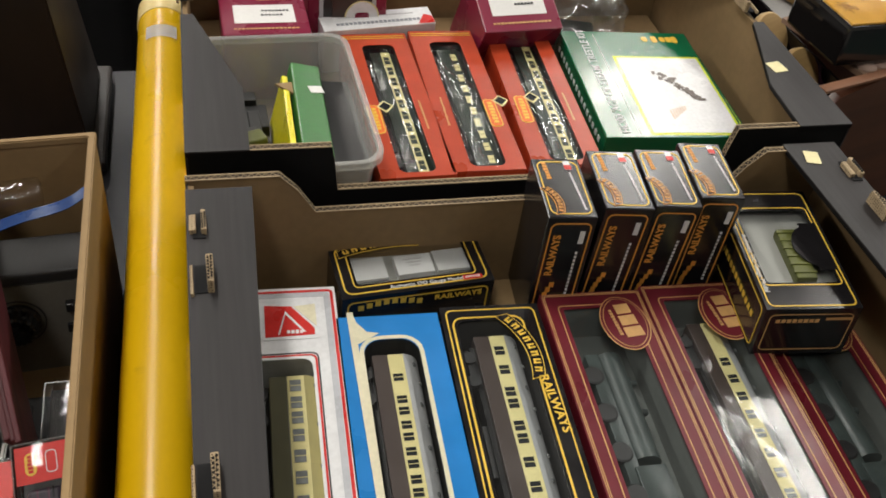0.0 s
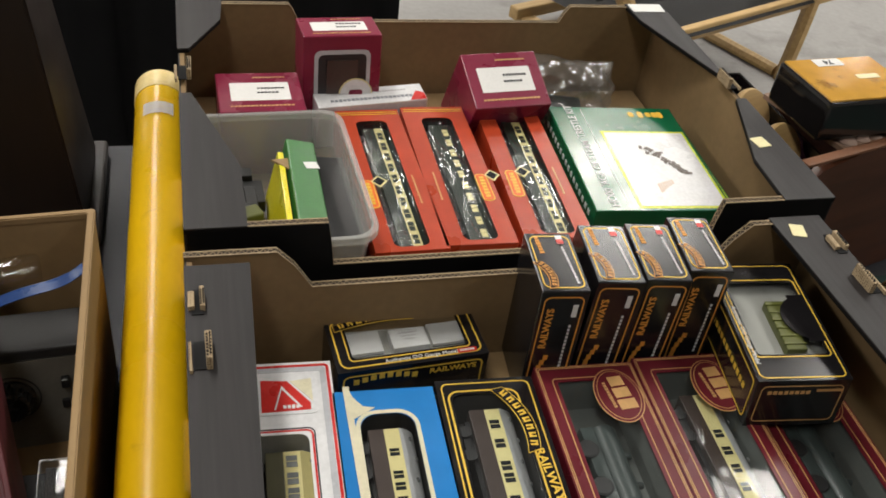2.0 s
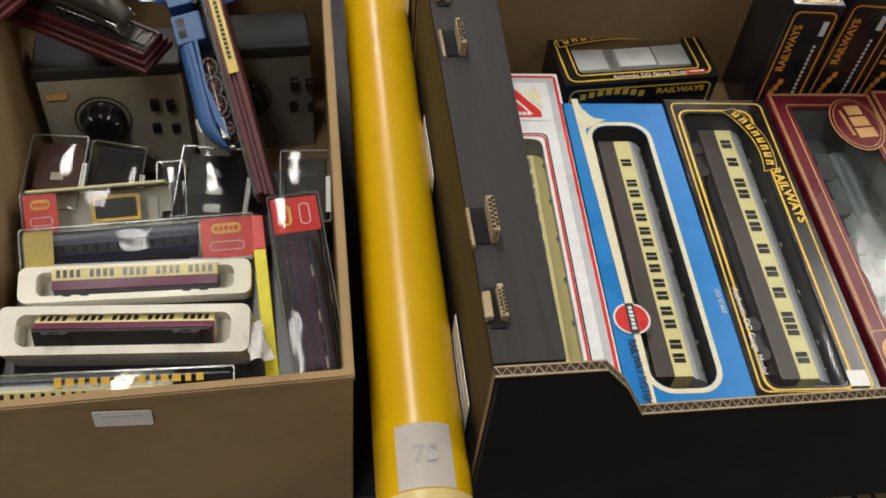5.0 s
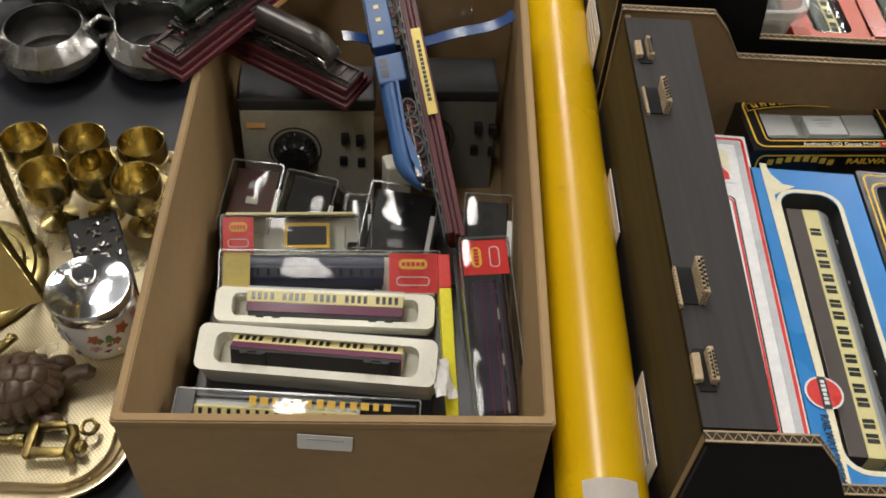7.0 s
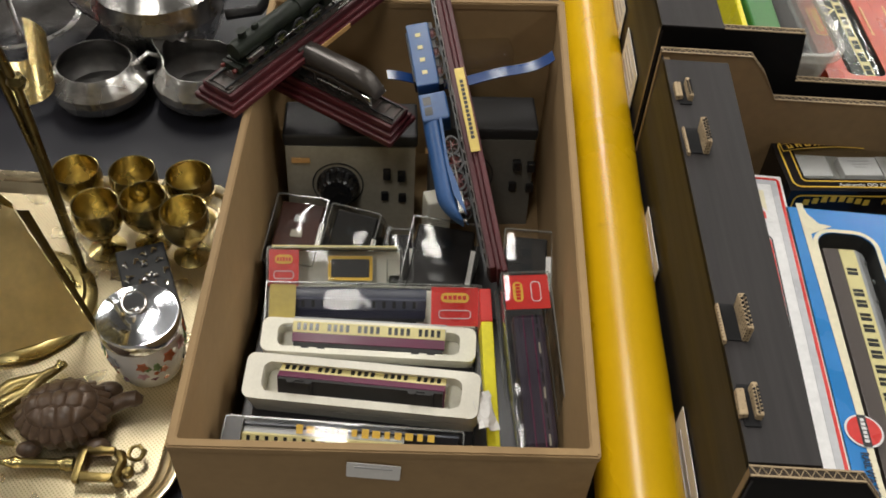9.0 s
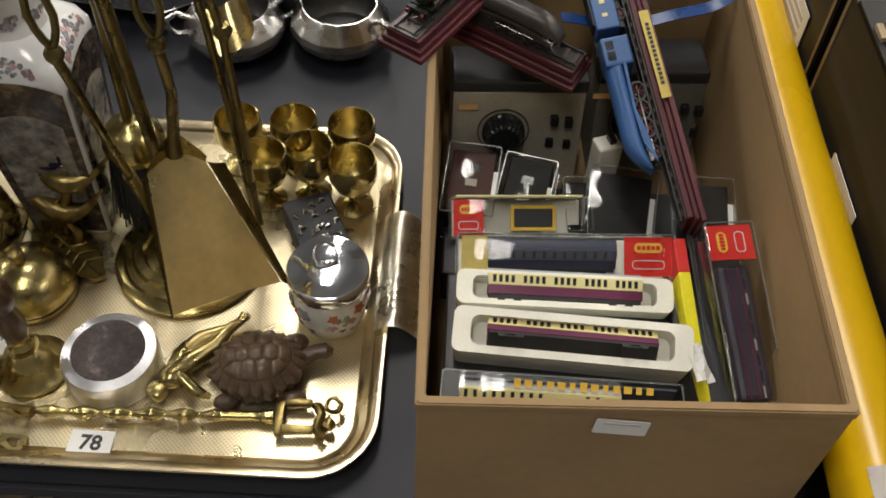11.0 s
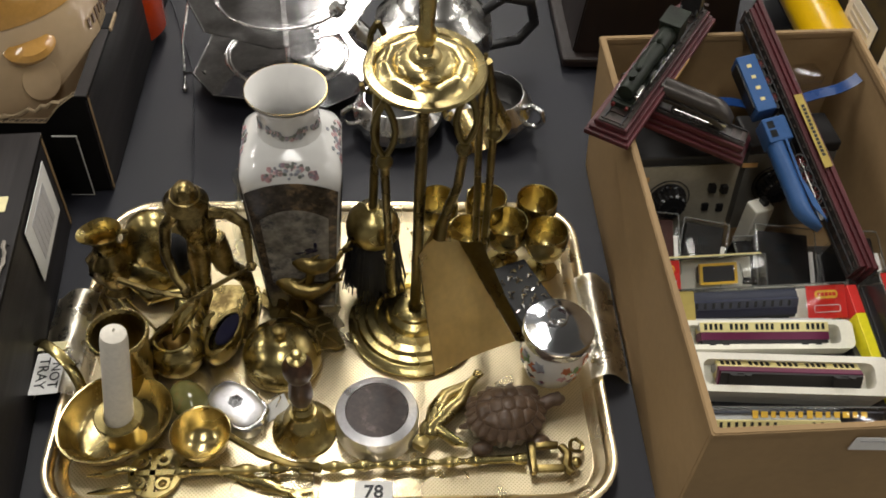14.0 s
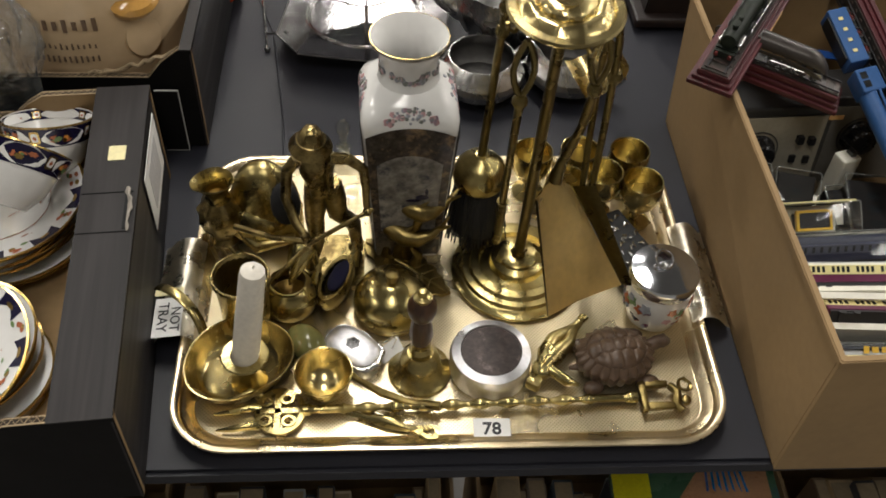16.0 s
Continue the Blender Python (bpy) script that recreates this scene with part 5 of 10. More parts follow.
        lab = plate(t, rrect(w * 0.7, d * 0.45, 0.001, 2, 0, 0), h, WHITE, "paper_label", "white end label with small print")
        bars(lab, 0.012, 0.006, 0.03, 0.003, h + 0.0005, INK, 8)
        bars(lab, 0.008, -0.003, 0.024, 0.003, h + 0.0005, INK, 6)
        bars(t, 0.0, -d * 0.36, w * 0.75, 0.0025, h + 0.0001, GOLD_INK, 16)
        bars(t, 0.012, d * 0.36, w * 0.4, 0.002, h + 0.0001, GOLD_INK, 10)
        if win:
            up = Matrix(((1, 0, 0, 0), (0, 0, -1, -d / 2 - 0.0002), (0, 1, 0, 0.060), (0, 0, 0, 1)))
            bm = B()
            ring(bm, rrect(w * 0.72, 0.108, 0.008, 4), rrect(w * 0.62, 0.098, 0.006, 4), 0, 0.0006, up)
            part("window_border", bm, SILVER_CARD, t)
            bm = B()
            prism(bm, rrect(w * 0.62, 0.098, 0.006, 4), 0, 0.0004, up)
            part("window", bm, DARK_CASE, t, "dark window showing a model wagon")
            bm = B()
            prism(bm, rrect(w * 0.4, 0.084, 0.002, 2), 0.0005, 0.0016, up)
            part("wagon_body", bm, CHOC, t)
            for rad, ma_, z in ((0.02, CREAM, 0.002), (0.0185, WHITE_CARD, 0.0024)):
                bm = B()
                prism(bm, oval(rad * 2, rad * 2, 24, 0.016, 0.0), z, z + 0.0004, up)
                part("badge", bm, ma_, t)
            bm = B()
            prism(bm, rrect(0.016, 0.012, 0.003, 3, 0.016, 0.0), 0.003, 0.0034, up)
            part("badge_face", bm, BURGUNDY, t)
    # flat white box
    t = thing("flat_white_box", "slim white card box with a red corner", "box", pose(0.291, 0.962, 0.846, 6, 0, 7))
    bm = B()
    box(bm, 0.132, 0.032, 0.058, (0, 0, 0.029), 0.001)
    part("carton", bm, WHITE_CARD, t)
    bars(t, 0.0, -0.006, 0.10, 0.0045, 0.0581, BLUE_GREY, 20)
    bars(t, 0.0, 0.006, 0.09, 0.002, 0.0581, GREY_INK, 24)
    plate(t, [(0.045, -0.015), (0.065, -0.015), (0.065, -0.003), (0.056, 0.002)], 0.0582, RED_CARD)
    # translucent tub
    t = thing("plastic_tub", "translucent white plastic tub of railway bits", "tub", pose(0.1675, 0.764, 0.845, 0, 0, 2))
    bm = B()
    n, hs, rows = 6, 0.088, []
    for z, w, l, r in ((0.001, 0.126, 0.186, 0.016), (0.05, 0.14, 0.2, 0.018), (hs, 0.150, 0.212, 0.02), (hs, 0.147, 0.209, 0.019), (0.05, 0.137, 0.197, 0.017), (0.003, 0.123, 0.183, 0.015)):
        rows.append([bm.verts.new((x, y, z)) for x, y in rrect(w, l, r, n)])
    for a, b in zip(rows, rows[1:]):
        for i in range(len(a)):
            j = (i + 1) % len(a)
            bm.faces.new((a[i], a[j], b[j], b[i]))
    bm.faces.new(rows[0][::-1]), bm.faces.new(rows[-1])
    part("tub_wall", bm, MILKY, t, smooth=40)
    bm = B()
    ring(bm, rrect(0.158, 0.220, 0.022, n), rrect(0.148, 0.210, 0.02, n), hs - 0.006, hs + 0.001)
    part("rim", bm, MILKY, t)
    bits = thing("railway_oddments", "green, yellow and black railway oddments in the tub", "model parts", pose(0.1675, 0.764, 0.850, 0, 0, 2))
    bm = B()
    box(bm, 0.03, 0.15, 0.06, (0.012, 0.0, 0.045), 0.002, pose(0, 0, 0, 0, 12, -3))
    part("green_box", bm, mat("mid_green_card", (0.03, 0.16, 0.03), 0.35), bits)
    bm = B()
    box(bm, 0.006, 0.13, 0.06, (-0.010, -0.015, 0.043), 0.001, pose(0, 0, 0, 0, 12, -3))
    part("yellow_card", bm, YELLOW_CARD, bits)
    bm = B()
    box(bm, 0.04, 0.15, 0.052, (0.050, -0.002, 0.03), 0.002, pose(0, 0, 0, 0, 6, -1))
    part("grey_box", bm, DARK_CASE, bits)
    bm = B()
    box(bm, 0.014, 0.012, 0.0008, (0.028, 0.022, 0.0755), 0, pose(0, 0, 0, 0, 10, 10))
    part("price_sticker", bm, WHITE, bits)
    bm = B()
    prism(bm, [(-0.03, 0.03), (0.004, 0.05), (0.002, 0.015)], 0.07, 0.072, pose(0, 0, 0, 0, 20, 0))
    part("kraft_scrap", bm, KRAFT, bits)
    rng = random.Random(3)
    bm = B()
    for k in range(16):
        box(bm, rng.uniform(0.008, 0.03), rng.uniform(0.01, 0.04), rng.uniform(0.006, 0.014), (rng.uniform(-0.05, -0.022), rng.uniform(-0.05, 0.075), 0.01 + 0.0022 * k), 0.001, pose(0, 0, 0, 0, 0, 0))
    pieces("black_track_part", bm, UNDER, bits)
    bm = B()
    box(bm, 0.026, 0.018, 0.02, (-0.040, -0.015, 0.05), 0.002, pose(0, 0, 0, 0, 0, 20))
    part("olive_block", bm, OLIVE, bits)
    bm = B()
    sweep(bm, [(-0.05 + 0.0028 * math.cos(k * 0.8), 0.045 - 0.0008 * k, 0.05 + 0.0028 * math.sin(k * 0.8)) for k in range(70)], 0.0006, 5)
    part("coil_spring", bm, DARK_CASE, bits)
    bm = B()
    lathe(bm, [(0.006, 0), (0.014, 0), (0.014, 0.01), (0.006, 0.01), (0.006, 0)], 20)
    part("tape_roll", bm, WHITE_CARD, bits, m=pose(-0.048, -0.068, 0.062, 20, 0, 0), smooth=40)
    # crumpled bag
    bm = B()
    bmesh.ops.create_icosphere(bm, subdivisions=4, radius=1.0)
    for v in bm.verts:
        c = v.co.copy()
        k = 1 + 0.35 * noise.noise(c * 1.7) + 0.25 * abs(noise.noise(c * 3.1)) + 0.05 * abs(noise.noise(c * 9))
        v.co = Vector((c.x * 0.07 * k, c.y * 0.055 * k, max(-0.038, c.z * 0.042 * k)))
    t = thing("plastic_bag", "crumpled clear plastic bag with dark contents", "plastic bag", pose(0.543, 0.985, 0.885, 0, 0, -15))
    part("bag_skin", bm, BAG, t, smooth=25)
    bm = B()
    box(bm, 0.07, 0.05, 0.02, (-0.005, 0, -0.025), 0.004)
    part("dark_contents", bm, UNDER, t)


back_contents()

# ---- contents of the brown carton ----
def n_coach(t, m, length, lower, upper, wins, side=DARKWIN, roof=None, name="coach"):
    """A tiny coach standing upright, its side towards -y: length along x."""
    bm = B()
    box(bm, length, 0.015, 0.007, (0, 0, 0.0075), 0.0004)
    c = part(name, bm, lower, t, m=m)
    bm = B()
    box(bm, length, 0.015, 0.0085, (0, 0, 0.0153), 0.0004)
    part("window_band", bm, upper, c)
    bm = B()
    sweep(bm, [(-length / 2 - 0.0006, 0, 0.0185), (length / 2 + 0.0006, 0, 0.0185)], 0.0079, 14, flat=0.45)
    part("roof", bm, roof or ROOF_GREY, c, smooth=50)
    bm = B()
    box(bm, length * 0.98, 0.0135, 0.0032, (0, 0, 0.0028))
    for s in (-1, 1):
        box(bm, length * 0.15, 0.012, 0.004, (s * length * 0.36, 0, 0.001))
        for k in (-1, 1):
            lathe(bm, [(0, 0), (0.003, 0), (0.003, 0.0012), (0, 0.0012)], 10, pose(s * length * 0.36 + k * 0.006, -0.006, 0.0, 90, 0, 0))
    part("underframe", bm, UNDER, c)
    first = None
    for u in wins:
        mm = pose(u * length, -0.0076, 0.0156)
        if first is None:
            bm = B()
            box(bm, length * 0.022, 0.0006, 0.0054, (0, 0, 0))
            first = part("window", bm, side, c, m=mm)
        else:
            again(first, mm)
    return c


def clear_case(label, w, d, h, m, tray, group="clear cased small trains", red=None, badge=True, name="cased_model_train"):
    """A hard clear lid over a coloured base. red: -1 or 1 for a red end panel."""
    t = thing(name, label, "boxed model train", m, group)
    bm = B()
    box(bm, w - 0.003, d - 0.003, 0.006, (0, 0, 0.003), 0.001)
    part("base_tray", bm, tray, t)
    bm = B()
    box(bm, w, d, h - 0.001, (0, 0, h / 2 + 0.0005), 0.0022)
    for f in [f for f in bm.faces if f.normal.z < -0.9]:
        bm.faces.remove(f)
    lid = part("clear_lid", bm, HARD_CLEAR, t, "scuffed clear plastic lid", 30)
    lid.visible_shadow = False
    bm = B()
    ring(bm, rrect(w + 0.0012, d + 0.0012, 0.002, 3), rrect(w, d, 0.002, 3), 0.003, 0.005)
    # upper milky strip paints the highlight along the lid's top edges
    ring(bm, rrect(w + 0.0004, d + 0.0004, 0.002, 3), rrect(w - 0.0014, d - 0.0014, 0.002, 3), h - 0.0016, h - 0.0002)
    part("lid_lip", bm, CLEAR_EDGE, t)
    if red:
        if w > d:
            bm = B()
            box(bm, w * 0.22, d - 0.004, 0.0008, (red * w * 0.375, 0, h - 0.0026))
            part("end_card", bm, RED_CARD, t, "red end card")
            pts = rrect(w * 0.13, d * 0.22, d * 0.1, 4, red * w * 0.375, d * 0.2)
            plate(t, pts, h - 0.002, YELLOW_INK, "badge")
            bars(t, red * w * 0.375, d * 0.2, w * 0.11, d * 0.1, h - 0.0016, RED_CARD, 5)
            outline(t, w * 0.15, d * 0.2, d * 0.08, 0.0006, h - 0.002, WHITE_CARD, red * w * 0.375, -d * 0.18)
        else:
            bm = B()
            box(bm, w - 0.004, d * 0.2, 0.0008, (0, red * d * 0.385, h - 0.0026))
            part("end_card", bm, RED_CARD, t, "red end card")
            plate(t, rrect(w * 0.2, d * 0.12, w * 0.1, 4, -w * 0.18, red * d * 0.385), h - 0.002, YELLOW_INK, "badge")
            bars(t, -w * 0.18, red * d * 0.385, d * 0.1, w * 0.1, h - 0.0016, RED_CARD, 5, 0.5, 90)
            outline(t, w * 0.2, d * 0.12, w * 0.08, 0.0006, h - 0.002, WHITE_CARD, w * 0.18, red * d * 0.385)
    return t


def styro_tray(m, w, d, h, label, tilt_coach):
    t = thing("polystyrene_tray", label, "boxed model train", m, "white trays with coaches")
    bm = B()
    outer, inner = rrect(w, d, 0.006, 6), rrect(w * 0.85, d * 0.66, d * 0.2, 6)
    ring(bm, outer, inner, h - 0.02, h)
    part("tray_rim", bm, STYRO, t, "white moulded polystyrene")
    bm = B()
    prism(bm, outer, 0, h - 0.0205)
    part("tray_base", bm, STYRO, t)
    n_coach(t, pose(0, -0.008, h - 0.007 if tilt_coach > -100 else h + 0.0015, tilt_coach, 0, 0), w * 0.71, PURPLE_PAINT, CREAM, [-0.46 + 0.0398 * k for k in range(24) if k % 5 != 4])
    return t


def carton_contents():
    z0 = 0.756
    # lower layer that carries the small boxes
    for i, (x, y, w, d, h) in enumerate(((-0.147, 0.348, 0.17, 0.165, 0.052), (-0.035, 0.362, 0.056, 0.15, 0.062), (-0.178, 0.468, 0.118, 0.05, 0.036), (-0.12, 0.52, 0.225, 0.085, 0.016))):
        t = thing("lower_box", "dark card box under the small model boxes", "box", pose(x, y, z0), "boxes in the lower layer")
        bm = B()
        box(bm, w, d, h, (0, 0, h / 2), 0.0015)
        part("carton", bm, DARK_CASE, t)
    # slim cased coach across the carton
    t = clear_case("clear-cased small blue model coach with red end", 0.166, 0.034, 0.038, pose(-0.1435, 0.4515, 0.8065, 34, 0, 3), STYRO, red=1)
    n_coach(t, pose(-0.016, -0.009, 0.0135, -62, 0, 0), 0.112, mat("navy_paint", (0.02, 0.022, 0.05), 0.35), mat("slate_paint", (0.05, 0.055, 0.09), 0.35), [-0.42 + 0.07 * k for k in range(13)], roof=mat("dark_blue_roof", (0.03, 0.035, 0.06), 0.45))
    plate(t, rrect(0.02, 0.03, 0.001, 2, -0.07, 0), 0.0355, mat("faded_yellow_card", (0.48, 0.38, 0.1), 0.5), "end_card", "faded yellow end card")
    # red-ended clear case behind it
    t = clear_case("clear-cased small model wagon with red end card", 0.108, 0.033, 0.037, pose(-0.179, 0.4935, 0.8055, 40, 0, 4), STYRO, red=-1)
    bm = B()
    box(bm, 0.032, 0.016, 0.014, (0.012, 0.0, 0.018), 0.001)
    wg = part("wagon_body", bm, DARK_CASE, t)
    bm = B()
    ring(bm, rrect(0.036, 0.02, 0.001, 2, 0.012, 0), rrect(0.031, 0.015, 0.001, 2, 0.012, 0), 0.022, 0.026)
    part("wagon_edge", bm, YELLOW_INK, wg)
    bm = B()
    box(bm, 0.1, 0.002, 0.034, (0, 0.017, 0.018))
    part("backing_card", bm, CREAM, t)
    # white trays
    styro_tray(pose(-0.144, 0.4165, 0.7945, 20, 0, 0.0), 0.162, 0.0265, 0.037, "white polystyrene tray with a cream and maroon coach", -80)
    styro_tray(pose(-0.1415, 0.3630, 0.8085, 20, -2, -4.0), 0.166, 0.033, 0.043, "white polystyrene tray with a tilted cream and maroon coach", -132)
    t = thing("torn_paper", "torn flap of white paper", "paper scrap", pose(-0.057, 0.336, 0.846, 10, 25, 20))
    bm = B()
    bmesh.ops.create_grid(bm, x_segments=6, y_segments=8, size=0.5, matrix=Matrix.Diagonal((0.016, 0.03, 1, 1)))
    for v in bm.verts:
        v.co.z += 0.003 * math.sin(v.co.x * 400) * math.cos(v.co.y * 200)
        v.co.x += 0.002 * noise.noise(v.co * 200)
    bmesh.ops.solidify(bm, geom=bm.faces[:], thickness=0.0004)
    part("paper", bm, WHITE, t)
    # dark box with yellow blocks
    t = clear_case("clear-fronted dark box with a cream and purple coach", 0.162, 0.026, 0.040, pose(-0.152, 0.309, 0.8065, 6, 0, -1), DARK_CASE)
    bm = B()
    box(bm, 0.155, 0.0015, 0.034, (0, 0.010, 0.019))
    part("backing_card", bm, mat("dark_slate_card", (0.05, 0.055, 0.08), 0.4), t)
    bm = B()
    box(bm, 0.012, 0.024, 0.038, (-0.0745, 0, 0.02))
    part("end_block", bm, DARK_CASE, t)
    for k in range(13):
        bm = B()
        hgt = 0.0062 if k in (0, 6) else 0.0048
        box(bm, 0.0046 + 0.001 * math.sin(k * 2.1), hgt, 0.0006, (0, 0, 0))
        part("printed_block", bm, YELLOW_INK, t, m=pose(-0.030 + k * 0.0074, 0.0065, 0.0385, 30, 0, 0))
    n_coach(t, pose(-0.016, -0.008, 0.018, -50, 0, 0), 0.112, PURPLE_PAINT, CREAM, [-0.43 + 0.056 * k for k in range(9)] + [0.3, 0.36])
    # yellow and clear boxes down the right side
    t = thing("yellow_box", "slim yellow card box with a red end", "box", pose(-0.0530, 0.384, 0.7935, 13, 0, 4.5))
    bm = B()
    box(bm, 0.009, 0.115, 0.036, (0, -0.013, 0.02), 0.0008)
    part("carton", bm, YELLOW_CARD, t)
    bm = B()
    box(bm, 0.0092, 0.028, 0.0362, (0, 0.0585, 0.02), 0.0008)
    part("end_panel", bm, RED_CARD, t)
    t = clear_case("long clear-cased dark model coach with red end", 0.037, 0.134, 0.040, pose(-0.0240, 0.3870, 0.8190, 18, 0, 7.0), DARK_CASE, red=1)
    bm = B()
    box(bm, 0.024, 0.100, 0.016, (0.0, -0.014, 0.026), 0.004)
    c = part("coach", bm, mat("dark_purple_paint", (0.035, 0.028, 0.045), 0.35), t)
    for k in range(9):
        bm = B()
        box(bm, 0.0012, 0.008, 0.0008, (0, 0, 0))
        part("window", bm, CREAM_PANEL if k % 3 == 0 else DARKWIN, c, m=pose(0.0055, -0.058 + k * 0.0112, 0.0343))
    bm = B()
    box(bm, 0.0008, 0.098, 0.0006, (0.0025, -0.014, 0.0343))
    box(bm, 0.0008, 0.098, 0.0006, (-0.0045, -0.014, 0.0343))
    part("lining", bm, PURPLE_PAINT, c)
    # small wagons in clear cases
    murk = mat("dark_wagon_paint", (0.012, 0.011, 0.011), 0.5, 0, 0.4, 60, 0.1, spec=0.2)
    rusty = mat("dark_red_wagon_paint", (0.05, 0.018, 0.014), 0.5, 0, 0.3, 60, 0.1, spec=0.2)
    spots = ((-0.215, 0.532, 0.044, 0.066, 0.056, -6, rusty), (-0.166, 0.536, 0.044, 0.070, 0.054, -14, murk), (-0.092, 0.512, 0.058, 0.072, 0.052, -8, murk), (-0.021, 0.508, 0.040, 0.064, 0.056, -2, murk), (-0.128, 0.516, 0.022, 0.05, 0.046, 4, murk))
    for x, y, w, d, h, yaw, body in spots:
        t = clear_case("small clear-cased model wagon", w, d, h, pose(x, y, 0.7725, 33 if yaw == -14 else 15, 0, yaw), DARK_CASE)
        bm = B()
        box(bm, w * 0.84, d * 0.92, h * 0.74, (0, 0, 0.006 + h * 0.37), 0.0015)
        wg = part("wagon_body", bm, body, t)
        for k in (-1, 0, 1):
            bm = B()
            box(bm, w * 0.22, d * 0.1, 0.0008, (0, 0, 0))
            part("hatch", bm, CREAM_PANEL if k == 0 and body is rusty else DARKWIN, wg, m=pose(0.0, k * d * 0.22, 0.0063 + h * 0.74))
        bm = B()
        box(bm, 0.004, d * 0.5, 0.001, (w * 0.45, -0.004, 0.006 + h * 0.74))
        part("paper_slip", bm, WHITE, t)
    # small white switch box standing by the controllers
    t = thing("points_switch", "small white switch box with a black lever", "switch", pose(-0.099, 0.572, 0.757, 0, 0, 20))
    bm = B()
    box(bm, 0.022, 0.018, 0.066, (0, 0, 0.033), 0.002)
    part("housing", bm, STYRO, t)
    bm = B()
    box(bm, 0.006, 0.010, 0.006, (0.003, 0, 0.069), 0.001)
    part("lever", bm, BLACK_KNOB, t)
    # power controllers
    for i, (x, y, w, d, h, yaw) in enumerate(((-0.179, 0.617, 0.114, 0.052, 0.108, 4), (-0.062, 0.640, 0.094, 0.052, 0.106, 4))):
        t = thing("train_controller", ("grey and cream model train power controller with a black dial", "grey power controller half hidden by the locomotive")[i], "controller", pose(x, y, z0, 0, 0, yaw), "power controllers")
        bm = B()
        prof = [(-d / 2 - 0.008, 0), (d / 2, 0), (d / 2, h - 0.012), (-d / 2 + 0.005, h - 0.012)]
        rows = [[bm.verts.new((s * w / 2, yy, zz)) for yy, zz in prof] for s in (-1, 1)]
        for a in range(4):
            b = (a + 1) % 4
            bm.faces.new((rows[0][a], rows[0][b], rows[1][b], rows[1][a]))
        bm.faces.new(rows[0][::-1]), bm.faces.new(rows[1])
        part("housing", bm, CREAM_PANEL if i == 0 else mat("grey_panel", (0.12, 0.115, 0.1), 0.5), t)
        bm = B()
        box(bm, w + 0.004, d - 0.004, 0.013, (0, 0.003, h - 0.0058), 0.0025)
        part("top_cover", bm, DARK_CASE, t, "dark grey ribbed cover")
        face = pose(-0.012, -d / 2 - 0.0008, 0.057, 82, 0, 0)
        bm = B()
        lathe(bm, [(0, 0), (0.019, 0), (0.019, 0.003), (0.0165, 0.005), (0.015, 0.014), (0.013, 0.016), (0, 0.016)], 40, face, wob=lambda a, z: 1 + (0.05 * math.cos(a * 20) if z > 0.004 else 0))
        part("dial", bm, BLACK_KNOB, t, "ridged black dial")
        bm = B()
        ring(bm, oval(0.046, 0.046, 30), oval(0.044, 0.044, 30), 0, 0.0006, face)
        part("dial_scale", bm, INK, t)
        for k, (dx, dz) in enumerate(((0.032, 0.07), (0.045, 0.068), (0.03, 0.045), (0.046, 0.043))):
            bm = B()
            box(bm, 0.007, 0.008, 0.009, (0, 0, 0), 0.001)
            part("switch", bm, BLACK_KNOB, t, m=pose(dx, -d / 2 - 0.001, dz, -8, 0, 0))
        bm = B()
        box(bm, 0.016, 0.001, 0.005, (0, 0, 0))
        part("maker_plate", bm, GOLD_INK, t, m=pose(-0.044, -d / 2 + 0.0015, 0.083, -8, 0, 0))


carton_contents()


def plinth(t, l, w):
    """Stepped maroon plinth; length along y, top at z 0.018."""
    for k, (z0, z1, e) in enumerate(((0, 0.006, 0.0), (0.006, 0.011, 0.003), (0.011, 0.018, 0.006))):
        bm = B()
        box(bm, w - 2 * e, l - 2 * e, z1 - z0, (0, 0, (z0 + z1) / 2), 0.0012)
        part("plinth_step", bm, PLINTH, t, "maroon-stained stepped wooden plinth")
    bm = B()
    box(bm, w - 0.018, l - 0.014, 0.002, (0, 0, 0.0185))
    bed = part("track_bed", bm, PEWTER_MODEL, t, "grey track bed")
    n = int(l / 0.011)
    s0 = None
    for i in range(n):
        mm = pose(0, -l / 2 + 0.012 + i * 0.011, 0.02)
        if s0 is None:
            bm = B()
            box(bm, w * 0.5, 0.004, 0.0014, (0, 0, 0))
            s0 = part("sleeper", bm, CHOC, bed, m=mm)
        else:
            again(s0, mm)
    for s in (-1, 1):
        bm = B()
        box(bm, 0.0014, l - 0.016, 0.002, (s * 0.0085, 0, 0.0215))
        part("rail", bm, DARK_CASE, bed)


def wheelset(t, ys, r, x, mat_, red=False):
    for y in ys:
        for s in (-1, 1):
            bm = B()
            m0 = pose(s * x, y, 0.023 + r, 0, 90 * s, 0)
            lathe(bm, [(r * 0.8, -0.001), (r, -0.001), (r, 0.0015), (r * 0.8, 0.0015), (r * 0.8, -0.001)], 22, m0)
            wh = part("wheel", bm, UNDER if not red else DARK_CASE, t, smooth=40)
            bm = B()
            lathe(bm, [(0, 0), (r * 0.22, 0), (r * 0.22, 0.0015), (0, 0.0015)], 12, m0)
            for k in range(8):
                a = radians(45 * k)
                sweep(bm, [(0, 0, 0.0006), (r * 0.85 * math.cos(a), r * 0.85 * math.sin(a), 0.0006)], 0.0005, 5, m0)
            part("spokes", bm, mat_, wh)


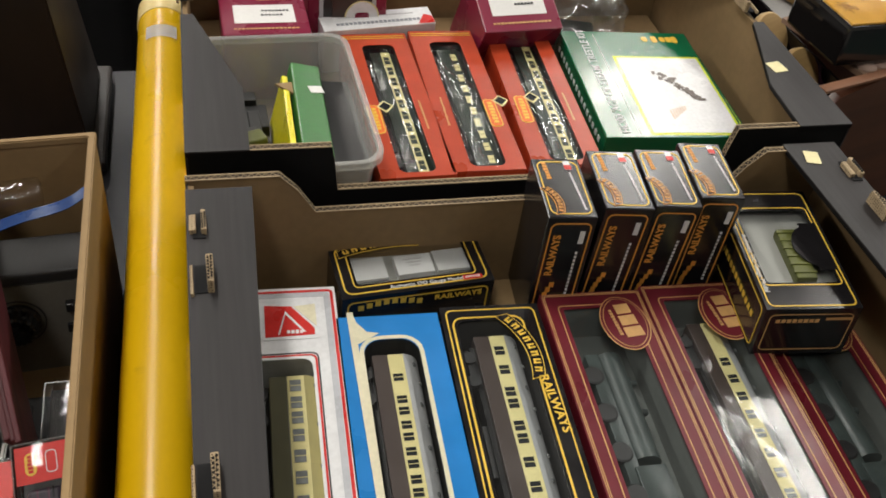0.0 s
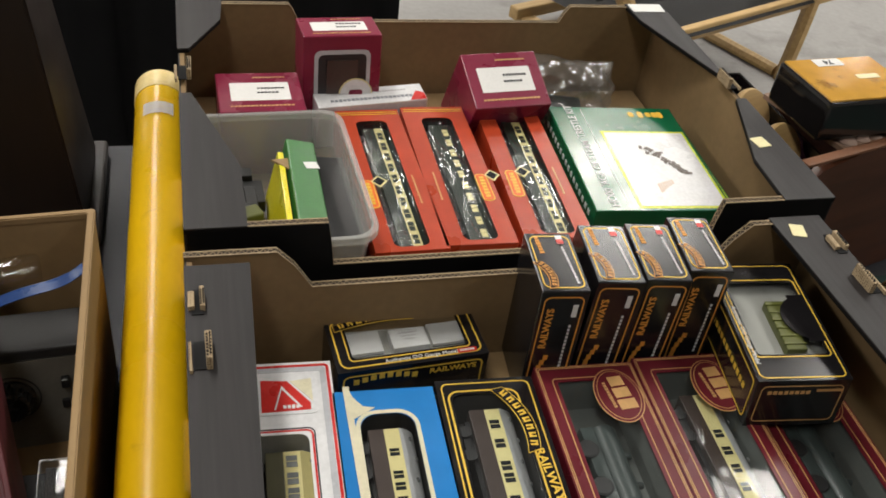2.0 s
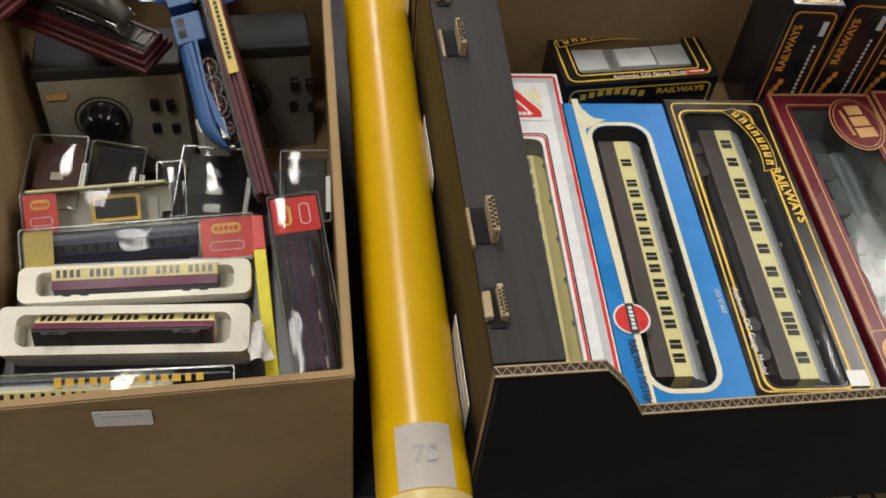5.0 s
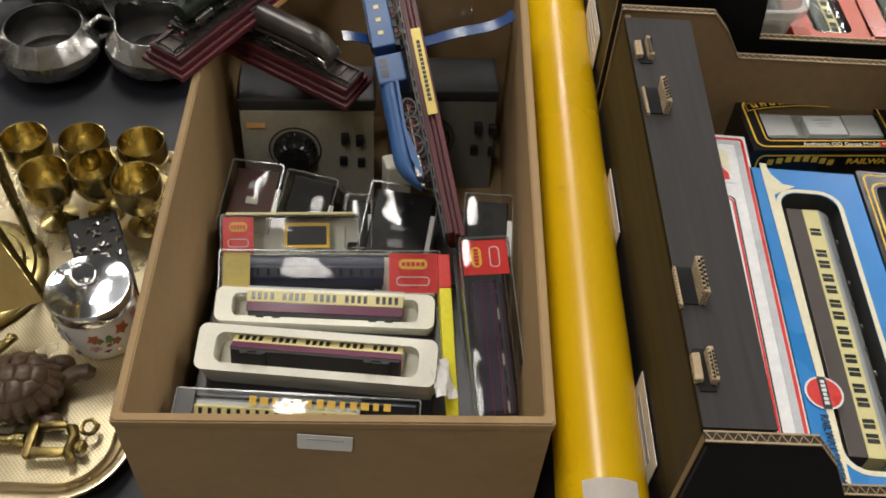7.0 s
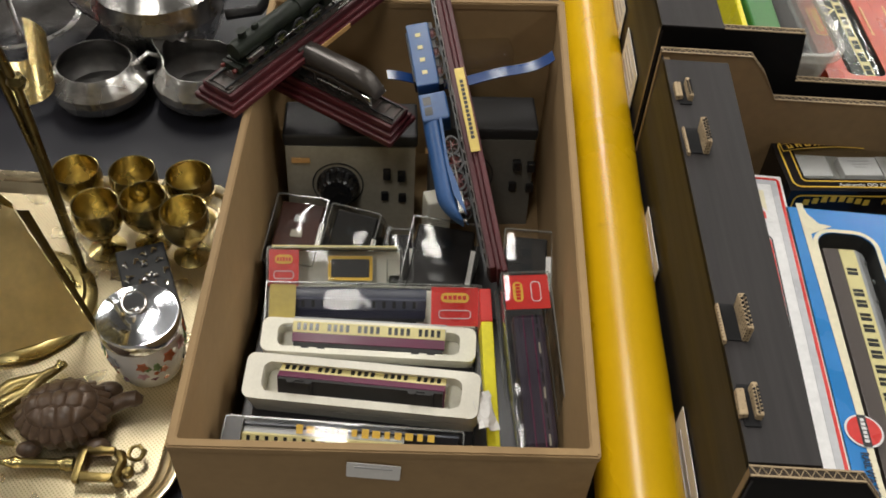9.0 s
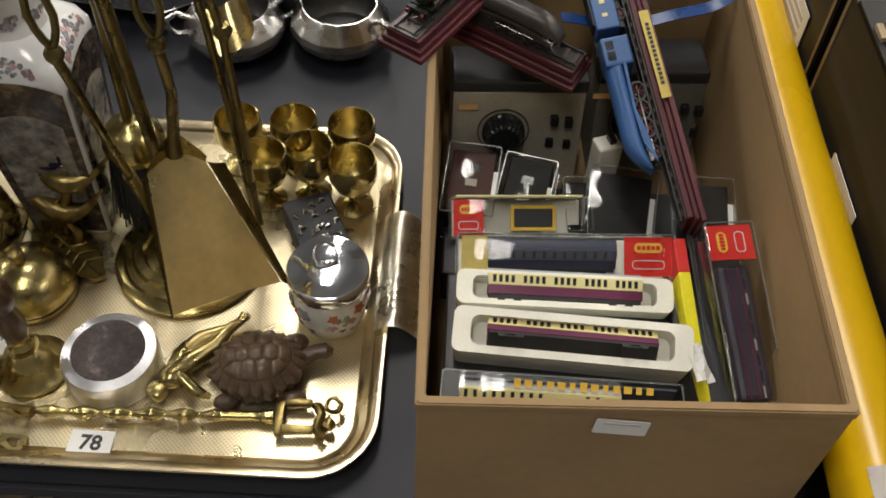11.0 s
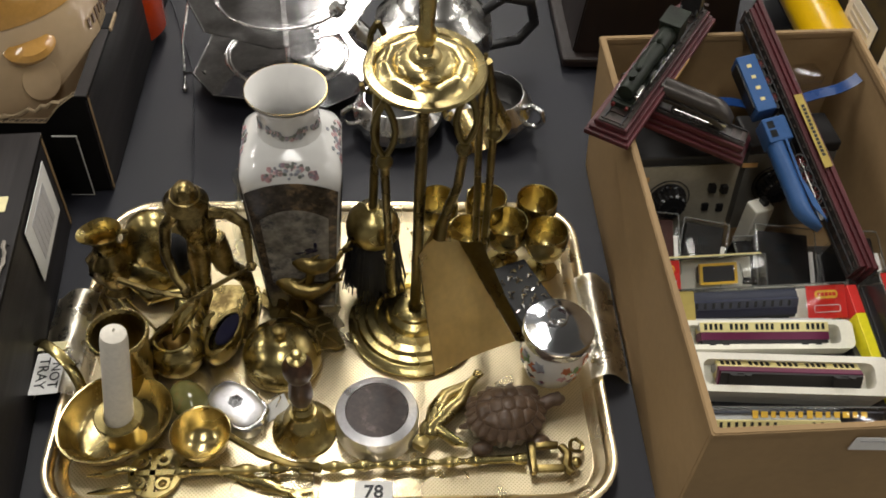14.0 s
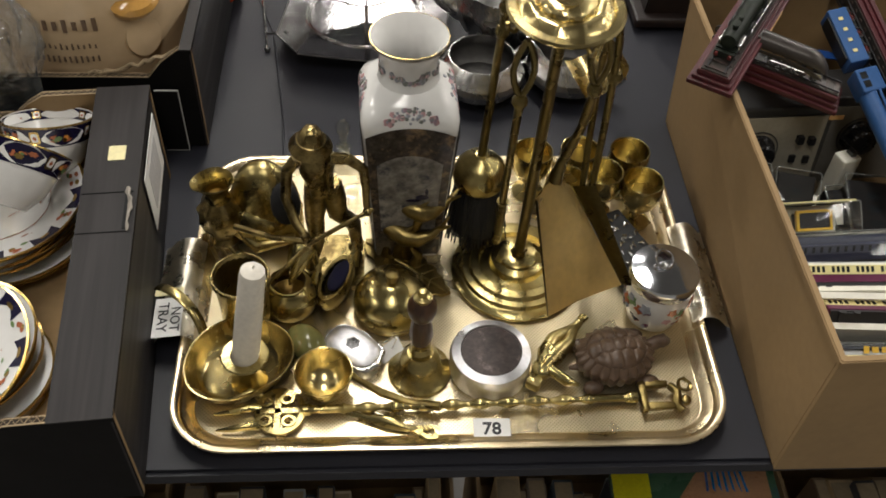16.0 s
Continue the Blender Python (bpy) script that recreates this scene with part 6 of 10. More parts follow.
def steam_loco(label, m, l, body, tender_mat, w=0.05, streamlined=False, wheel=None, group="models on plinths", gold=True, nose=None, body_len=None, tender_len=None, slim=None):
    t = thing("display_locomotive", label, "model locomotive", m, group)
    plinth(t, l, w)
    yn = -l / 2 + 0.03 if nose is None else nose          # the nose end
    half = l / 2
    l = body_len / 0.56 if body_len else l
    if streamlined:
        bm = B()
        n, seg = 22, 18
        rows = []
        for i in range(n + 1):
            u = i / n
            y = yn + u * l * 0.56
            k = min(1.0, 0.16 + 0.86 * (1 - (1 - min(u / 0.36, 1)) ** 2.4))
            rows.append([bm.verts.new(((0.0138 * (0.62 + 0.38 * k)) * math.copysign(abs(math.cos(2 * math.pi * j / seg)) ** 0.75, math.cos(2 * math.pi * j / seg)), y, 0.034 + 0.010 * k + 0.0155 * k * math.sin(2 * math.pi * j / seg) * (1 if math.sin(2 * math.pi * j / seg) > 0 else 0.3))) for j in range(seg)])
        for a, b in zip(rows, rows[1:]):
            for j in range(seg):
                jj = (j + 1) % seg
                bm.faces.new((a[j], a[jj], b[jj], b[j]))
        bm.faces.new(rows[0]), bm.faces.new(rows[-1][::-1])
        part("boiler_casing", bm, body, t, smooth=40)
        bm = B()
        for s in (-1, 1):
            pts = [(yn + 0.002, 0.030), (yn + 0.02, 0.040), (yn + l * 0.3, 0.042), (yn + l * 0.56, 0.040), (yn + l * 0.56, 0.037), (yn + l * 0.3, 0.039), (yn + 0.03, 0.034)]
            v = [[bm.verts.new((s * x, y, z)) for y, z in pts] for x in (0.0135, 0.0158)]
            bm.faces.new(v[0]), bm.faces.new(v[1])
            for i in range(len(pts)):
                j = (i + 1) % len(pts)
                bm.faces.new((v[0][i], v[0][j], v[1][j], v[1][i]))
        part("valance", bm, body, t)
        bm = B()
        box(bm, 0.029, 0.026, 0.032, (0, yn + l * 0.56 + 0.013, 0.043), 0.002)
        part("cab", bm, body, t)
        for s in (-1, 1):
            for k in (0, 1):
                bm = B()
                box(bm, 0.0008, 0.0075, 0.009, (s * 0.0148, yn + l * 0.56 + 0.0085 + k * 0.0095, 0.05))
                part("cab_window", bm, DARKWIN, t)
    else:
        bm = B()
        sweep(bm, [(0, yn, 0.044), (0, yn + 0.004, 0.044), (0, yn + l * 0.33, 0.044), (0, yn + l * 0.335, 0.044), (0, yn + l * 0.45, 0.0445)], [0.0100, 0.0108, 0.0108, 0.012, 0.012], 18)
        part("boiler", bm, body, t, smooth=40)
        bm = B()
        lathe(bm, [(0, 0), (0.004, 0), (0.0036, 0.003), (0.0042, 0.008), (0.005, 0.0092), (0, 0.0092)], 14, pose(0, yn + 0.012, 0.0535))
        part("chimney", bm, body, t, smooth=40)
        for dy in (0.014, 0.06):
            bm = B()
            lathe(bm, [(0, 0), (0.0036, 0), (0.0034, 0.003), (0.002, 0.0048), (0, 0.005)], 12, pose(0, yn + dy + 0.012, 0.0545))
            part("dome", bm, BRASS if gold else body, t, smooth=40)
        bm = B()
        box(bm, 0.028, l * 0.5, 0.003, (0, yn + l * 0.25, 0.031), 0.0006)
        box(bm, 0.026, 0.004, 0.008, (0, yn - 0.004, 0.029), 0.0006)
        part("footplate", bm, body, t)
        bm = B()
        box(bm, 0.028, 0.024, 0.028, (0, yn + l * 0.45 + 0.012, 0.045), 0.0015)
        box(bm, 0.03, 0.028, 0.002, (0, yn + l * 0.45 + 0.013, 0.06), 0.0008)
        part("cab", bm, body, t)
        for s in (-1, 1):
            bm = B()
            lathe(bm, [(0, 0), (0.002, 0), (0.0026, 0.003), (0, 0.003)], 10, pose(s * 0.009, yn - 0.006, 0.03, 90, 0, 0))
            part("buffer", bm, WHEEL_RED, t)
    ty = yn + l * 0.56 + 0.034
    tl = tender_len or half - 0.016 - ty
    bm = B()
    box(bm, 0.028, tl, 0.027, (0, ty + tl / 2, 0.045), 0.0015)
    tn = part("tender", bm, tender_mat, t)
    bm = B()
    box(bm, 0.022, tl * 0.8, 0.004, (0, ty + tl / 2, 0.059), 0.001)
    part("coal", bm, UNDER, tn)
    bm = B()
    box(bm, 0.022, tl, 0.006, (0, ty + tl / 2, 0.03))
    part("tender_frame", bm, UNDER, tn)
    wheelset(t, [yn + 0.012, yn + 0.026], 0.0055, 0.0105, wheel or UNDER)
    wheelset(t, [yn + l * 0.2, yn + l * 0.3, yn + l * 0.4], 0.0088, 0.0135, wheel or UNDER, True)
    wheelset(t, [ty + 0.012, ty + tl / 2, ty + tl - 0.012], 0.006, 0.011, wheel or UNDER)
    for s in (-1, 1):
        bm = B()
        sweep(bm, [(s * 0.0158, yn + l * 0.16, 0.033), (s * 0.0158, yn + l * 0.42, 0.0325)], 0.0009, 6)
        box(bm, 0.005, 0.018, 0.008, (s * 0.012, yn + 0.014, 0.034), 0.001)
        part("side_rod", bm, PEWTER, t)
    if slim:
        kx, kz = slim
        for ob in t.children:
            kind = ob.name.split(".")[0]
            if kind in ("plinth_step", "track_bed"):
                continue
            mid = sum((Vector(c) for c in ob.bound_box), Vector()) / 8
            c = Vector((0, mid.y if kind == "wheel" else 0, 0.023))
            ob.matrix_basis = Matrix.Translation(c) @ Matrix.Diagonal((kx, kz if kind == "wheel" else 1, kz, 1)) @ Matrix.Translation(-c) @ ob.matrix_basis
    return t, yn, ty, tl


def display_models():
    # green locomotive laid across the corner of the carton
    l, w = 0.211, 0.044
    t, yn, ty, tl = steam_loco("dark green model steam locomotive on a maroon plinth", pose(-0.2197, 0.6395, 0.9310, 5, 0, -34.0) @ Matrix.Diagonal((1, 1, 0.88, 1)), l, mat("dusty_green_model_paint", (0.011, 0.015, 0.010), 0.5, 0, 0.45, 70, 0.2, 400, spec=0.25), UNDER, w, gold=False, wheel=OLIVE, slim=(0.72, 0.84))
    bm = B()
    box(bm, 0.0008, 0.05, 0.005, (0, 0, 0))
    part("name_plate", bm, GOLD_INK, t, "brass name plate", m=pose(w / 2 + 0.0002, 0.01, 0.0035))
    # grey streamlined locomotive lower down
    l, w = 0.158, 0.042
    t, yn, ty, tl = steam_loco("grey streamlined model locomotive on a maroon plinth", pose(-0.1888, 0.6078, 0.8914, 7, 0, 64) @ Matrix.Diagonal((1, 0.82, 0.9, 1)), l, PEWTER_MODEL, PEWTER_MODEL, w, True, wheel=PEWTER_MODEL, slim=(0.78, 0.78))
    # blue streamlined locomotive lying on its side
    l, w = 0.292, 0.056
    axis = Vector((-0.22, 0.91, 0.35)).normalized()     # towards the tender
    up = Vector((-0.970, -0.168, -0.174))
    up = (up - axis * up.dot(axis)).normalized()
    across = axis.cross(up)
    m = Matrix((( across.x, axis.x, up.x, 0), (across.y, axis.y, up.y, 0), (across.z, axis.z, up.z, 0), (0, 0, 0, 1)))
    near = across if across.z > 0 else -across
    m.translation = Vector((-0.079, 0.5715, 0.921)) - near * 0.0226 + axis * 0.004 - up * 0.0054
    m = m @ Matrix.Diagonal((0.8, 1, 0.72, 1))
    t, yn, ty, tl = steam_loco("garter blue streamlined model locomotive lying on its side", m, l, LNER_BLUE, LNER_BLUE, w, True, wheel=WHEEL_RED, nose=-0.092, body_len=0.090, tender_len=0.062)
    side = 1 if across.z > 0 else -1
    for k in range(4):
        bm = B()
        box(bm, 0.0006, 0.0035, 0.006, (0, 0, 0))
        part("printed_block", bm, CREAM, t, m=pose(side * 0.0144, ty + tl * (0.2 + 0.2 * k), 0.046))
    bm = B()
    box(bm, 0.0008, 0.078, 0.0105, (0, 0, 0))
    pl = part("name_plate", bm, mat("yellow_brass_plate", (0.48, 0.36, 0.09), 0.4, 0.3, 0.08, 60, 0), t, "brass name plate", m=pose(side * (w / 2 + 0.0002), -0.004, 0.0075))
    for k in range(14):
        bm = B()
        box(bm, 0.0004, 0.003, 0.004, (side * 0.0006, -0.026 + k * 0.004, 0))
        part("printed_block", bm, INK, pl)
    # blue vacuum-formed insert
    t = thing("blister_insert", "bent clear and blue plastic blister insert", "packaging", pose(-0.078, 0.650, 0.900, 0, 0, 10))
    bm = B()
    bmesh.ops.create_grid(bm, x_segments=26, y_segments=4, size=0.5, matrix=Matrix.Diagonal((0.145, 0.013, 1, 1)))
    for v in bm.verts:
        u = v.co.x / 0.0725
        v.co.z += 0.004 + 0.020 * max(0, u) ** 2.2 + 0.004 * math.sin(u * 5)
        v.co.y += 0.008 * u * u - 0.016
    bmesh.ops.solidify(bm, geom=bm.faces[:], thickness=0.0008)
    part("blue_strip", bm, BLUE_PLASTIC, t, smooth=50)
    bm = B()
    box(bm, 0.08, 0.026, 0.018, (0.0, 0.010, 0.012), 0.005, seg=3)
    part("blister", bm, HARD_CLEAR, t, smooth=40)


display_models()

# ---- gilt tray and what stands on it ----
TZ = 0.7575                      # top of the tray's floor


def gilt_tray():
    t = thing("serving_tray", "oblong gilt metal serving tray with hammered handles", "tray", pose(-0.5195, 0.4505, 0.7505))
    bm = B()
    W, D, n = 0.484, 0.357, 8
    rows = []
    for off, z in ((0.030, 0.0), (0.0155, 0.001), (0.009, 0.014), (0.004, 0.0185), (0.0, 0.018), (0.0, 0.0155), (0.004, 0.0165), (0.0085, 0.0125), (0.012, 0.0125), (0.0175, 0.0062), (0.020, 0.0058)):
        rows.append([bm.verts.new((x, y, z)) for x, y in rrect(W - 2 * off, D - 2 * off, 0.052 - off, n)])
    for a, b in zip(rows, rows[1:]):
        for i in range(len(a)):
            j = (i + 1) % len(a)
            bm.faces.new((a[i], a[j], b[j], b[i]))
    part("rim", bm, TRAY_RIM, t, "rolled gilt rim", 50)
    bm = B()
    prism(bm, rrect(W - 0.039, D - 0.039, 0.034, n), 0.001, 0.0066)
    part("tray_floor", bm, TRAY_BASE, t, "pale gilt floor with embossed dots")
    for s, y0, y1 in ((1, -0.0505, 0.0715), (-1, -0.0635, 0.0535)):
        bm = B()
        nx, ny = 10, 18
        vs = []
        for i in range(nx + 1):
            u = i / nx
            x = s * (0.231 + (0.0375 if s > 0 else 0.0405) * u)
            z = 0.017 + 0.010 * math.sin(math.pi * min(1, u * 1.1)) - 0.008 * u * u
            vs.append([bm.verts.new((x, y0 + (y1 - y0) * j / ny, z + 0.0006 * noise.noise((x * 90, j * 0.7, 0)))) for j in range(ny + 1)])
        for i in range(nx):
            for j in range(ny):
                bm.faces.new((vs[i][j], vs[i + 1][j], vs[i + 1][j + 1], vs[i][j + 1]))
        bmesh.ops.solidify(bm, geom=bm.faces[:], thickness=0.0015)
        part("handle", bm, HAMMERED, t, "hammered pale gilt handle plate", 60)
    lab = label_patch("lot_label", 0.032, 0.021, pose(-0.4865, 0.295, TZ + 0.0006, 0, 0, -1), WHITE, "white lot label with black figures", "label", word="78", wsize=0.0165)
    note = label_patch("paper_note", 0.026, 0.044, pose(-0.773, 0.404, 0.7785, 0, -6, 2), WHITE, "small handwritten white paper note", "note")
    letters("NOT", 0.0125, INK, note, pose(0.0065, -0.003, 0.0009, 0, 0, -90))
    letters("TRAY", 0.0135, INK, note, pose(-0.005, 0.0, 0.0009, 0, 0, -90))
    label_patch("price_sticker", 0.026, 0.009, pose(-0.7755, 0.433, 0.7790, 0, -6, 0), STICKER, "pale yellow price sticker on the tray handle", "sticker")


gilt_tray()


def goblets():
    g = "six brass goblets"
    first = None
    for i, (x, y) in enumerate(((-0.4246, 0.586), (-0.3748, 0.589), (-0.3234, 0.5875), (-0.3954, 0.5445), (-0.3566, 0.556), (-0.318, 0.5425))):
        m = pose(x, y, TZ, 0, 0, i * 50)
        if first is None:
            first = thing("goblet", "small polished brass goblet on a turned stem", "goblet", m, g)
            bm = B()
            lathe(bm, [(0, 0.0), (0.0165, 0.0), (0.0168, 0.0014), (0.012, 0.0035), (0.0048, 0.006), (0.004, 0.010), (0.0062, 0.0135), (0.004, 0.017), (0.0056, 0.0205), (0, 0.021)], 24)
            part("stem", bm, BRASS, first, smooth=40)
            bm = B()
            lathe(bm, [(0, 0.0202), (0.009, 0.0215), (0.0165, 0.0275), (0.0208, 0.0375), (0.0216, 0.0465), (0.0206, 0.0575), (0.0204, 0.0582), (0.0196, 0.0578), (0.0206, 0.0465), (0.0197, 0.0375), (0.0155, 0.0288), (0.008, 0.0238), (0, 0.023)], 28)
            part("cup", bm, BRASS, first, smooth=50)
        else:
            copy_thing(first, m)


goblets()


def companion_set():
    t = thing("fireside_companion_set", "tall brass fireside companion set with brush and shovel", "fireside set", pose(-0.449, 0.472, TZ))
    lean = pose(0, 0, 0, 5.3, 0, 0)
    bm = B()
    lathe(bm, [(0, 0), (0.064, 0), (0.068, 0.002), (0.068, 0.005), (0.0645, 0.0075), (0.059, 0.0085), (0.057, 0.012), (0.051, 0.0128), (0.0485, 0.0165), (0.041, 0.0175), (0.0385, 0.014), (0.030, 0.0165), (0.0275, 0.0225), (0.0215, 0.0255), (0.0205, 0.0285), (0.019, 0.0295), (0.008, 0.031), (0.0065, 0.036), (0, 0.036)], 48, Matrix.Diagonal((0.93, 0.93, 1, 1)))
    part("base", bm, BRASS, t, "stepped round brass base", 35)
    bm = B()
    lathe(bm, [(0.0072, 0.033), (0.0052, 0.042), (0.0048, 0.07), (0.0048, 0.31), (0.008, 0.318), (0.0055, 0.325)], 16)
    part("pole", bm, BRASS_ROD, t, smooth=40, m=lean)
    bm = B()
    zt = 0.325
    lathe(bm, [(0, zt - 0.002), (0.034, zt - 0.001), (0.0415, zt + 0.0005), (0.0432, zt + 0.003), (0.0418, zt + 0.0048), (0.0362, zt + 0.0052), (0.0348, zt + 0.0036), (0.0335, zt + 0.0046), (0.029, zt + 0.0085), (0.0235, zt + 0.0088), (0.0215, zt + 0.0074), (0.0205, zt + 0.0105), (0.0165, zt + 0.013), (0.0115, zt + 0.0135), (0.0095, zt + 0.018), (0.0065, zt + 0.020), (0.005, zt + 0.026), (0, zt + 0.026)], 80, wob=lambda a, z: 1 + (0.022 * math.cos(a * 10) if zt + 0.006 < z < zt + 0.009 else 0))
    part("canopy", bm, BRASS_PALE, t, "lobed bright brass disc", 40, lean)
    bm = B()
    lathe(bm, [(0.005, zt + 0.024), (0.0075, zt + 0.032), (0.005, zt + 0.04), (0.006, zt + 0.06), (0.008, zt + 0.1), (0.006, zt + 0.13), (0.012, zt + 0.14), (0.008, zt + 0.152), (0, zt + 0.154)], 18)
    part("top_handle", bm, BRASS, t, smooth=40, m=lean)
    hooks = []
    for k, a in enumerate((200, 20, 110, 290)):
        x, y = 0.04 * math.cos(radians(a)), 0.04 * math.sin(radians(a))
        bm = B()
        sweep(bm, [(0.03 * math.cos(radians(a)), 0.03 * math.sin(radians(a)), zt - 0.001), (x, y, zt - 0.008), (x * 1.12, y * 1.12, zt - 0.004), (x * 1.15, y * 1.15, zt + 0.002)], 0.0018, 6)
        part("hook", bm, BRASS_DULL, t, smooth=40, m=lean)
    return t


companion_set()


def loop_handle(bm, x, y, z, h=0.036, w=0.0062):
    """A twisted open loop above a knop, as the tools hang by."""
    for s in (-1, 1):
        pts = [(x - s * 0.001, y, z)] + [(x + s * w * math.sin(math.pi * u), y, z + h * u) for u in (0.15, 0.3, 0.5, 0.7, 0.85)] + [(x, y, z + h)]
        sweep(bm, pts, 0.0026, 7)
    lathe(bm, [(0, -0.007), (0.004, -0.006), (0.0062, -0.002), (0.0062, 0.001), (0.004, 0.005), (0, 0.006)], 14, pose(x, y, z - 0.002))


def fire_tools():
    # brush
    t = thing("hearth_brush", "brass hearth brush with black bristles hanging from the set", "brush", pose(-0.488, 0.5135, 0))
    bm = B()
    sweep(bm, [(0.006, -0.010, 1.045), (0.004, -0.003, 0.98), (0.0, 0.0, 0.872)], [0.0034, 0.0036, 0.0042], 10)
    lathe(bm, [(0, -0.007), (0.004, -0.006), (0.0062, -0.002), (0.0062, 0.001), (0.004, 0.005), (0, 0.006)], 14, pose(0.0055, -0.007, 1.018))
    loop_handle(bm, 0.006, -0.011, 1.045, 0.034, 0.006)
    part("handle", bm, BRASS_ROD, t, smooth=40)
    bm = B()
    lathe(bm, [(0, 0.036), (0.006, 0.0355), (0.0075, 0.033), (0.0165, 0.0295), (0.0225, 0.022), (0.0252, 0.012), (0.0248, 0.004), (0.0225, 0.0), (0, 0.0)], 30, pose(0, 0, 0.842))
    part("ferrule", bm, BRASS, t, "rounded brass ferrule", 40)
    bm = B()
    rng = random.Random(11)
    for k in range(520):
        a, r = rng.uniform(0, 6.283), 0.0215 * math.sqrt(rng.random())
        x, y = r * math.cos(a), r * math.sin(a)
        k2 = rng.uniform(1.2, 1.55)
        l = rng.uniform(0.058, 0.07)
        top = Vector((x, y, 0.846))
        e = Vector((x * k2 + rng.uniform(-0.004, 0.004), y * k2 + rng.uniform(-0.004, 0.004), 0.842 - l))
        v = [bm.verts.new(top + d) for d in (Vector((0.0009, 0, 0)), Vector((-0.0005, -0.0008, 0)), Vector((-0.0005, 0.0008, 0)))]
        w = [bm.verts.new(e + d) for d in (Vector((0.0007, 0, 0)), Vector((-0.0004, -0.0006, 0)), Vector((-0.0004, 0.0006, 0)))]
        for i in range(3):
            j = (i + 1) % 3
            bm.faces.new((v[i], v[j], w[j], w[i]))
    lathe(bm, [(0, 0.847), (0.021, 0.846), (0.0255, 0.815), (0.027, 0.79), (0, 0.788)], 20)
    tagged(part("bristles", bm, BRISTLE, t, "dense black bristles"), kind="stuff")
    # poker
    t = thing("poker", "slim brass poker with a twisted loop handle", "fire tool", pose(0, 0, 0))
    p0, p1 = Vector((-0.477, 0.4215, 1.012)), Vector((-0.4728, 0.4614, 0.858))
    low = p1 + (p1 - p0) * 0.38
    bm = B()
    sweep(bm, [p0, (p0 + p1) / 2, p1], [0.0036, 0.0032, 0.0034], 10)
    loop_handle(bm, p0.x, p0.y, p0.z + 0.006, 0.052, 0.0078)
    part("rod", bm, BRASS_ROD, t, smooth=40)
    bm = B()
    sweep(bm, [p0 + (p1 - p0) * 0.9, p0 + (p1 - p0) * 0.91, low], [0.0052, 0.0048, 0.0044], 12)
    part("sleeve", bm, BRASS_ROD, t, "dark brass sleeve", 40)
    # tongs
    t = thing("fire_tongs", "brass fire tongs hanging from the set", "fire tool", pose(-0.3905, 0.481, 0))
    bm = B()
    sweep(bm, [(-0.012, -0.012, 1.07), (-0.004, -0.004, 1.03), (-0.0005, 0.001, 0.985), (0.001, 0, 0.92), (0.002, -0.002, 0.80)], 0.0033, 9)
    lathe(bm, [(0, -0.006), (0.005, -0.005), (0.007, 0), (0.005, 0.005), (0, 0.006)], 12, pose(0, 0.001, 0.992))
    part("arm", bm, BRASS_ROD, t, smooth=40)
    bm = B()
    sweep(bm, [(-0.014, -0.010, 1.07), (-0.012, 0.004, 1.0), (-0.008, 0.008, 0.92), (-0.002, 0.004, 0.80)], 0.003, 9)
    part("arm", bm, BRASS_ROD, t, smooth=40)
    bm = B()
    n = 14
    rows = []
    for i in range(n + 1):
        a = radians(-70 + 170 * i / n)
        rows.append([bm.verts.new((0.024 * math.cos(a), y, 0.024 * math.sin(a))) for y in (-0.02, 0.022)])
    for a, b in zip(rows, rows[1:]):
        bm.faces.new((a[0], b[0], b[1], a[1]))
    bmesh.ops.solidify(bm, geom=bm.faces[:], thickness=0.0012)
    part("curved_plate", bm, BRASS_PALE, t, "curved bright brass plate", 50, pose(-0.013, 0.030, 0.985, 20, 40, 35))
    # shovel
    t = thing("hearth_shovel", "brass hearth shovel leaning on the round base", "shovel", pose(0, 0, 0))
    a, b = Vector((-0.4345, 0.3775, 0.808)), Vector((-0.3605, 0.417, 0.804))
    tl_, tr_ = Vector((-0.4495, 0.436, 0.8975)), Vector((-0.414, 0.460, 0.889))
    nrm = (b - a).cross(tl_ - a).normalized()
    side = (b - a).normalized()
    bm = B()
    nx, nz = 12, 14
    at = lambda u, v: (a * (1 - u) + b * u) * (1 - v) + (tl_ * (1 - u) + tr_ * u) * v - nrm * (0.005 * math.sin(math.pi * u) * (1 - v)) + (tl_ - a) * (0.09 * math.sin(math.pi * u) * v * v)
    vs = [[bm.verts.new(at(i / nx, j / nz)) for j in range(nz + 1)] for i in range(nx + 1)]
    for i in range(nx):
        for j in range(nz):
            bm.faces.new((vs[i][j], vs[i + 1][j], vs[i + 1][j + 1], vs[i][j + 1]))
    bmesh.ops.solidify(bm, geom=bm.faces[:], thickness=0.0014)
    part("pan", bm, PAN_BRASS, t, "flared patinated brass pan", 40)
    # side walls take a darker brass that paints in their dark reflection
    for u, s, h in ((0, -1, 0.010), (1, 1, 0.019)):
        bm = B()
        vs = []
        for j in range(nz + 1):
            v = j / nz
            q = at(u, v)
            hh = h * (0.55 + 0.6 * v)
            vs.append([bm.verts.new(q + nrm * (hh * k) + side * (s * hh * (0.05 + 0.42 * k * k))) for k in (0, 0.35, 0.7, 1)])
        for p, q in zip(vs, vs[1:]):
            for k in range(3):
                bm.faces.new((p[k], q[k], q[k + 1], p[k + 1]))
        bmesh.ops.solidify(bm, geom=bm.faces[:], thickness=0.0014)
        part("side_wall", bm, BRASS_ROD, t, "raised brass side, dark reflection put in its colour", 50)
    bm = B()
    vs = []
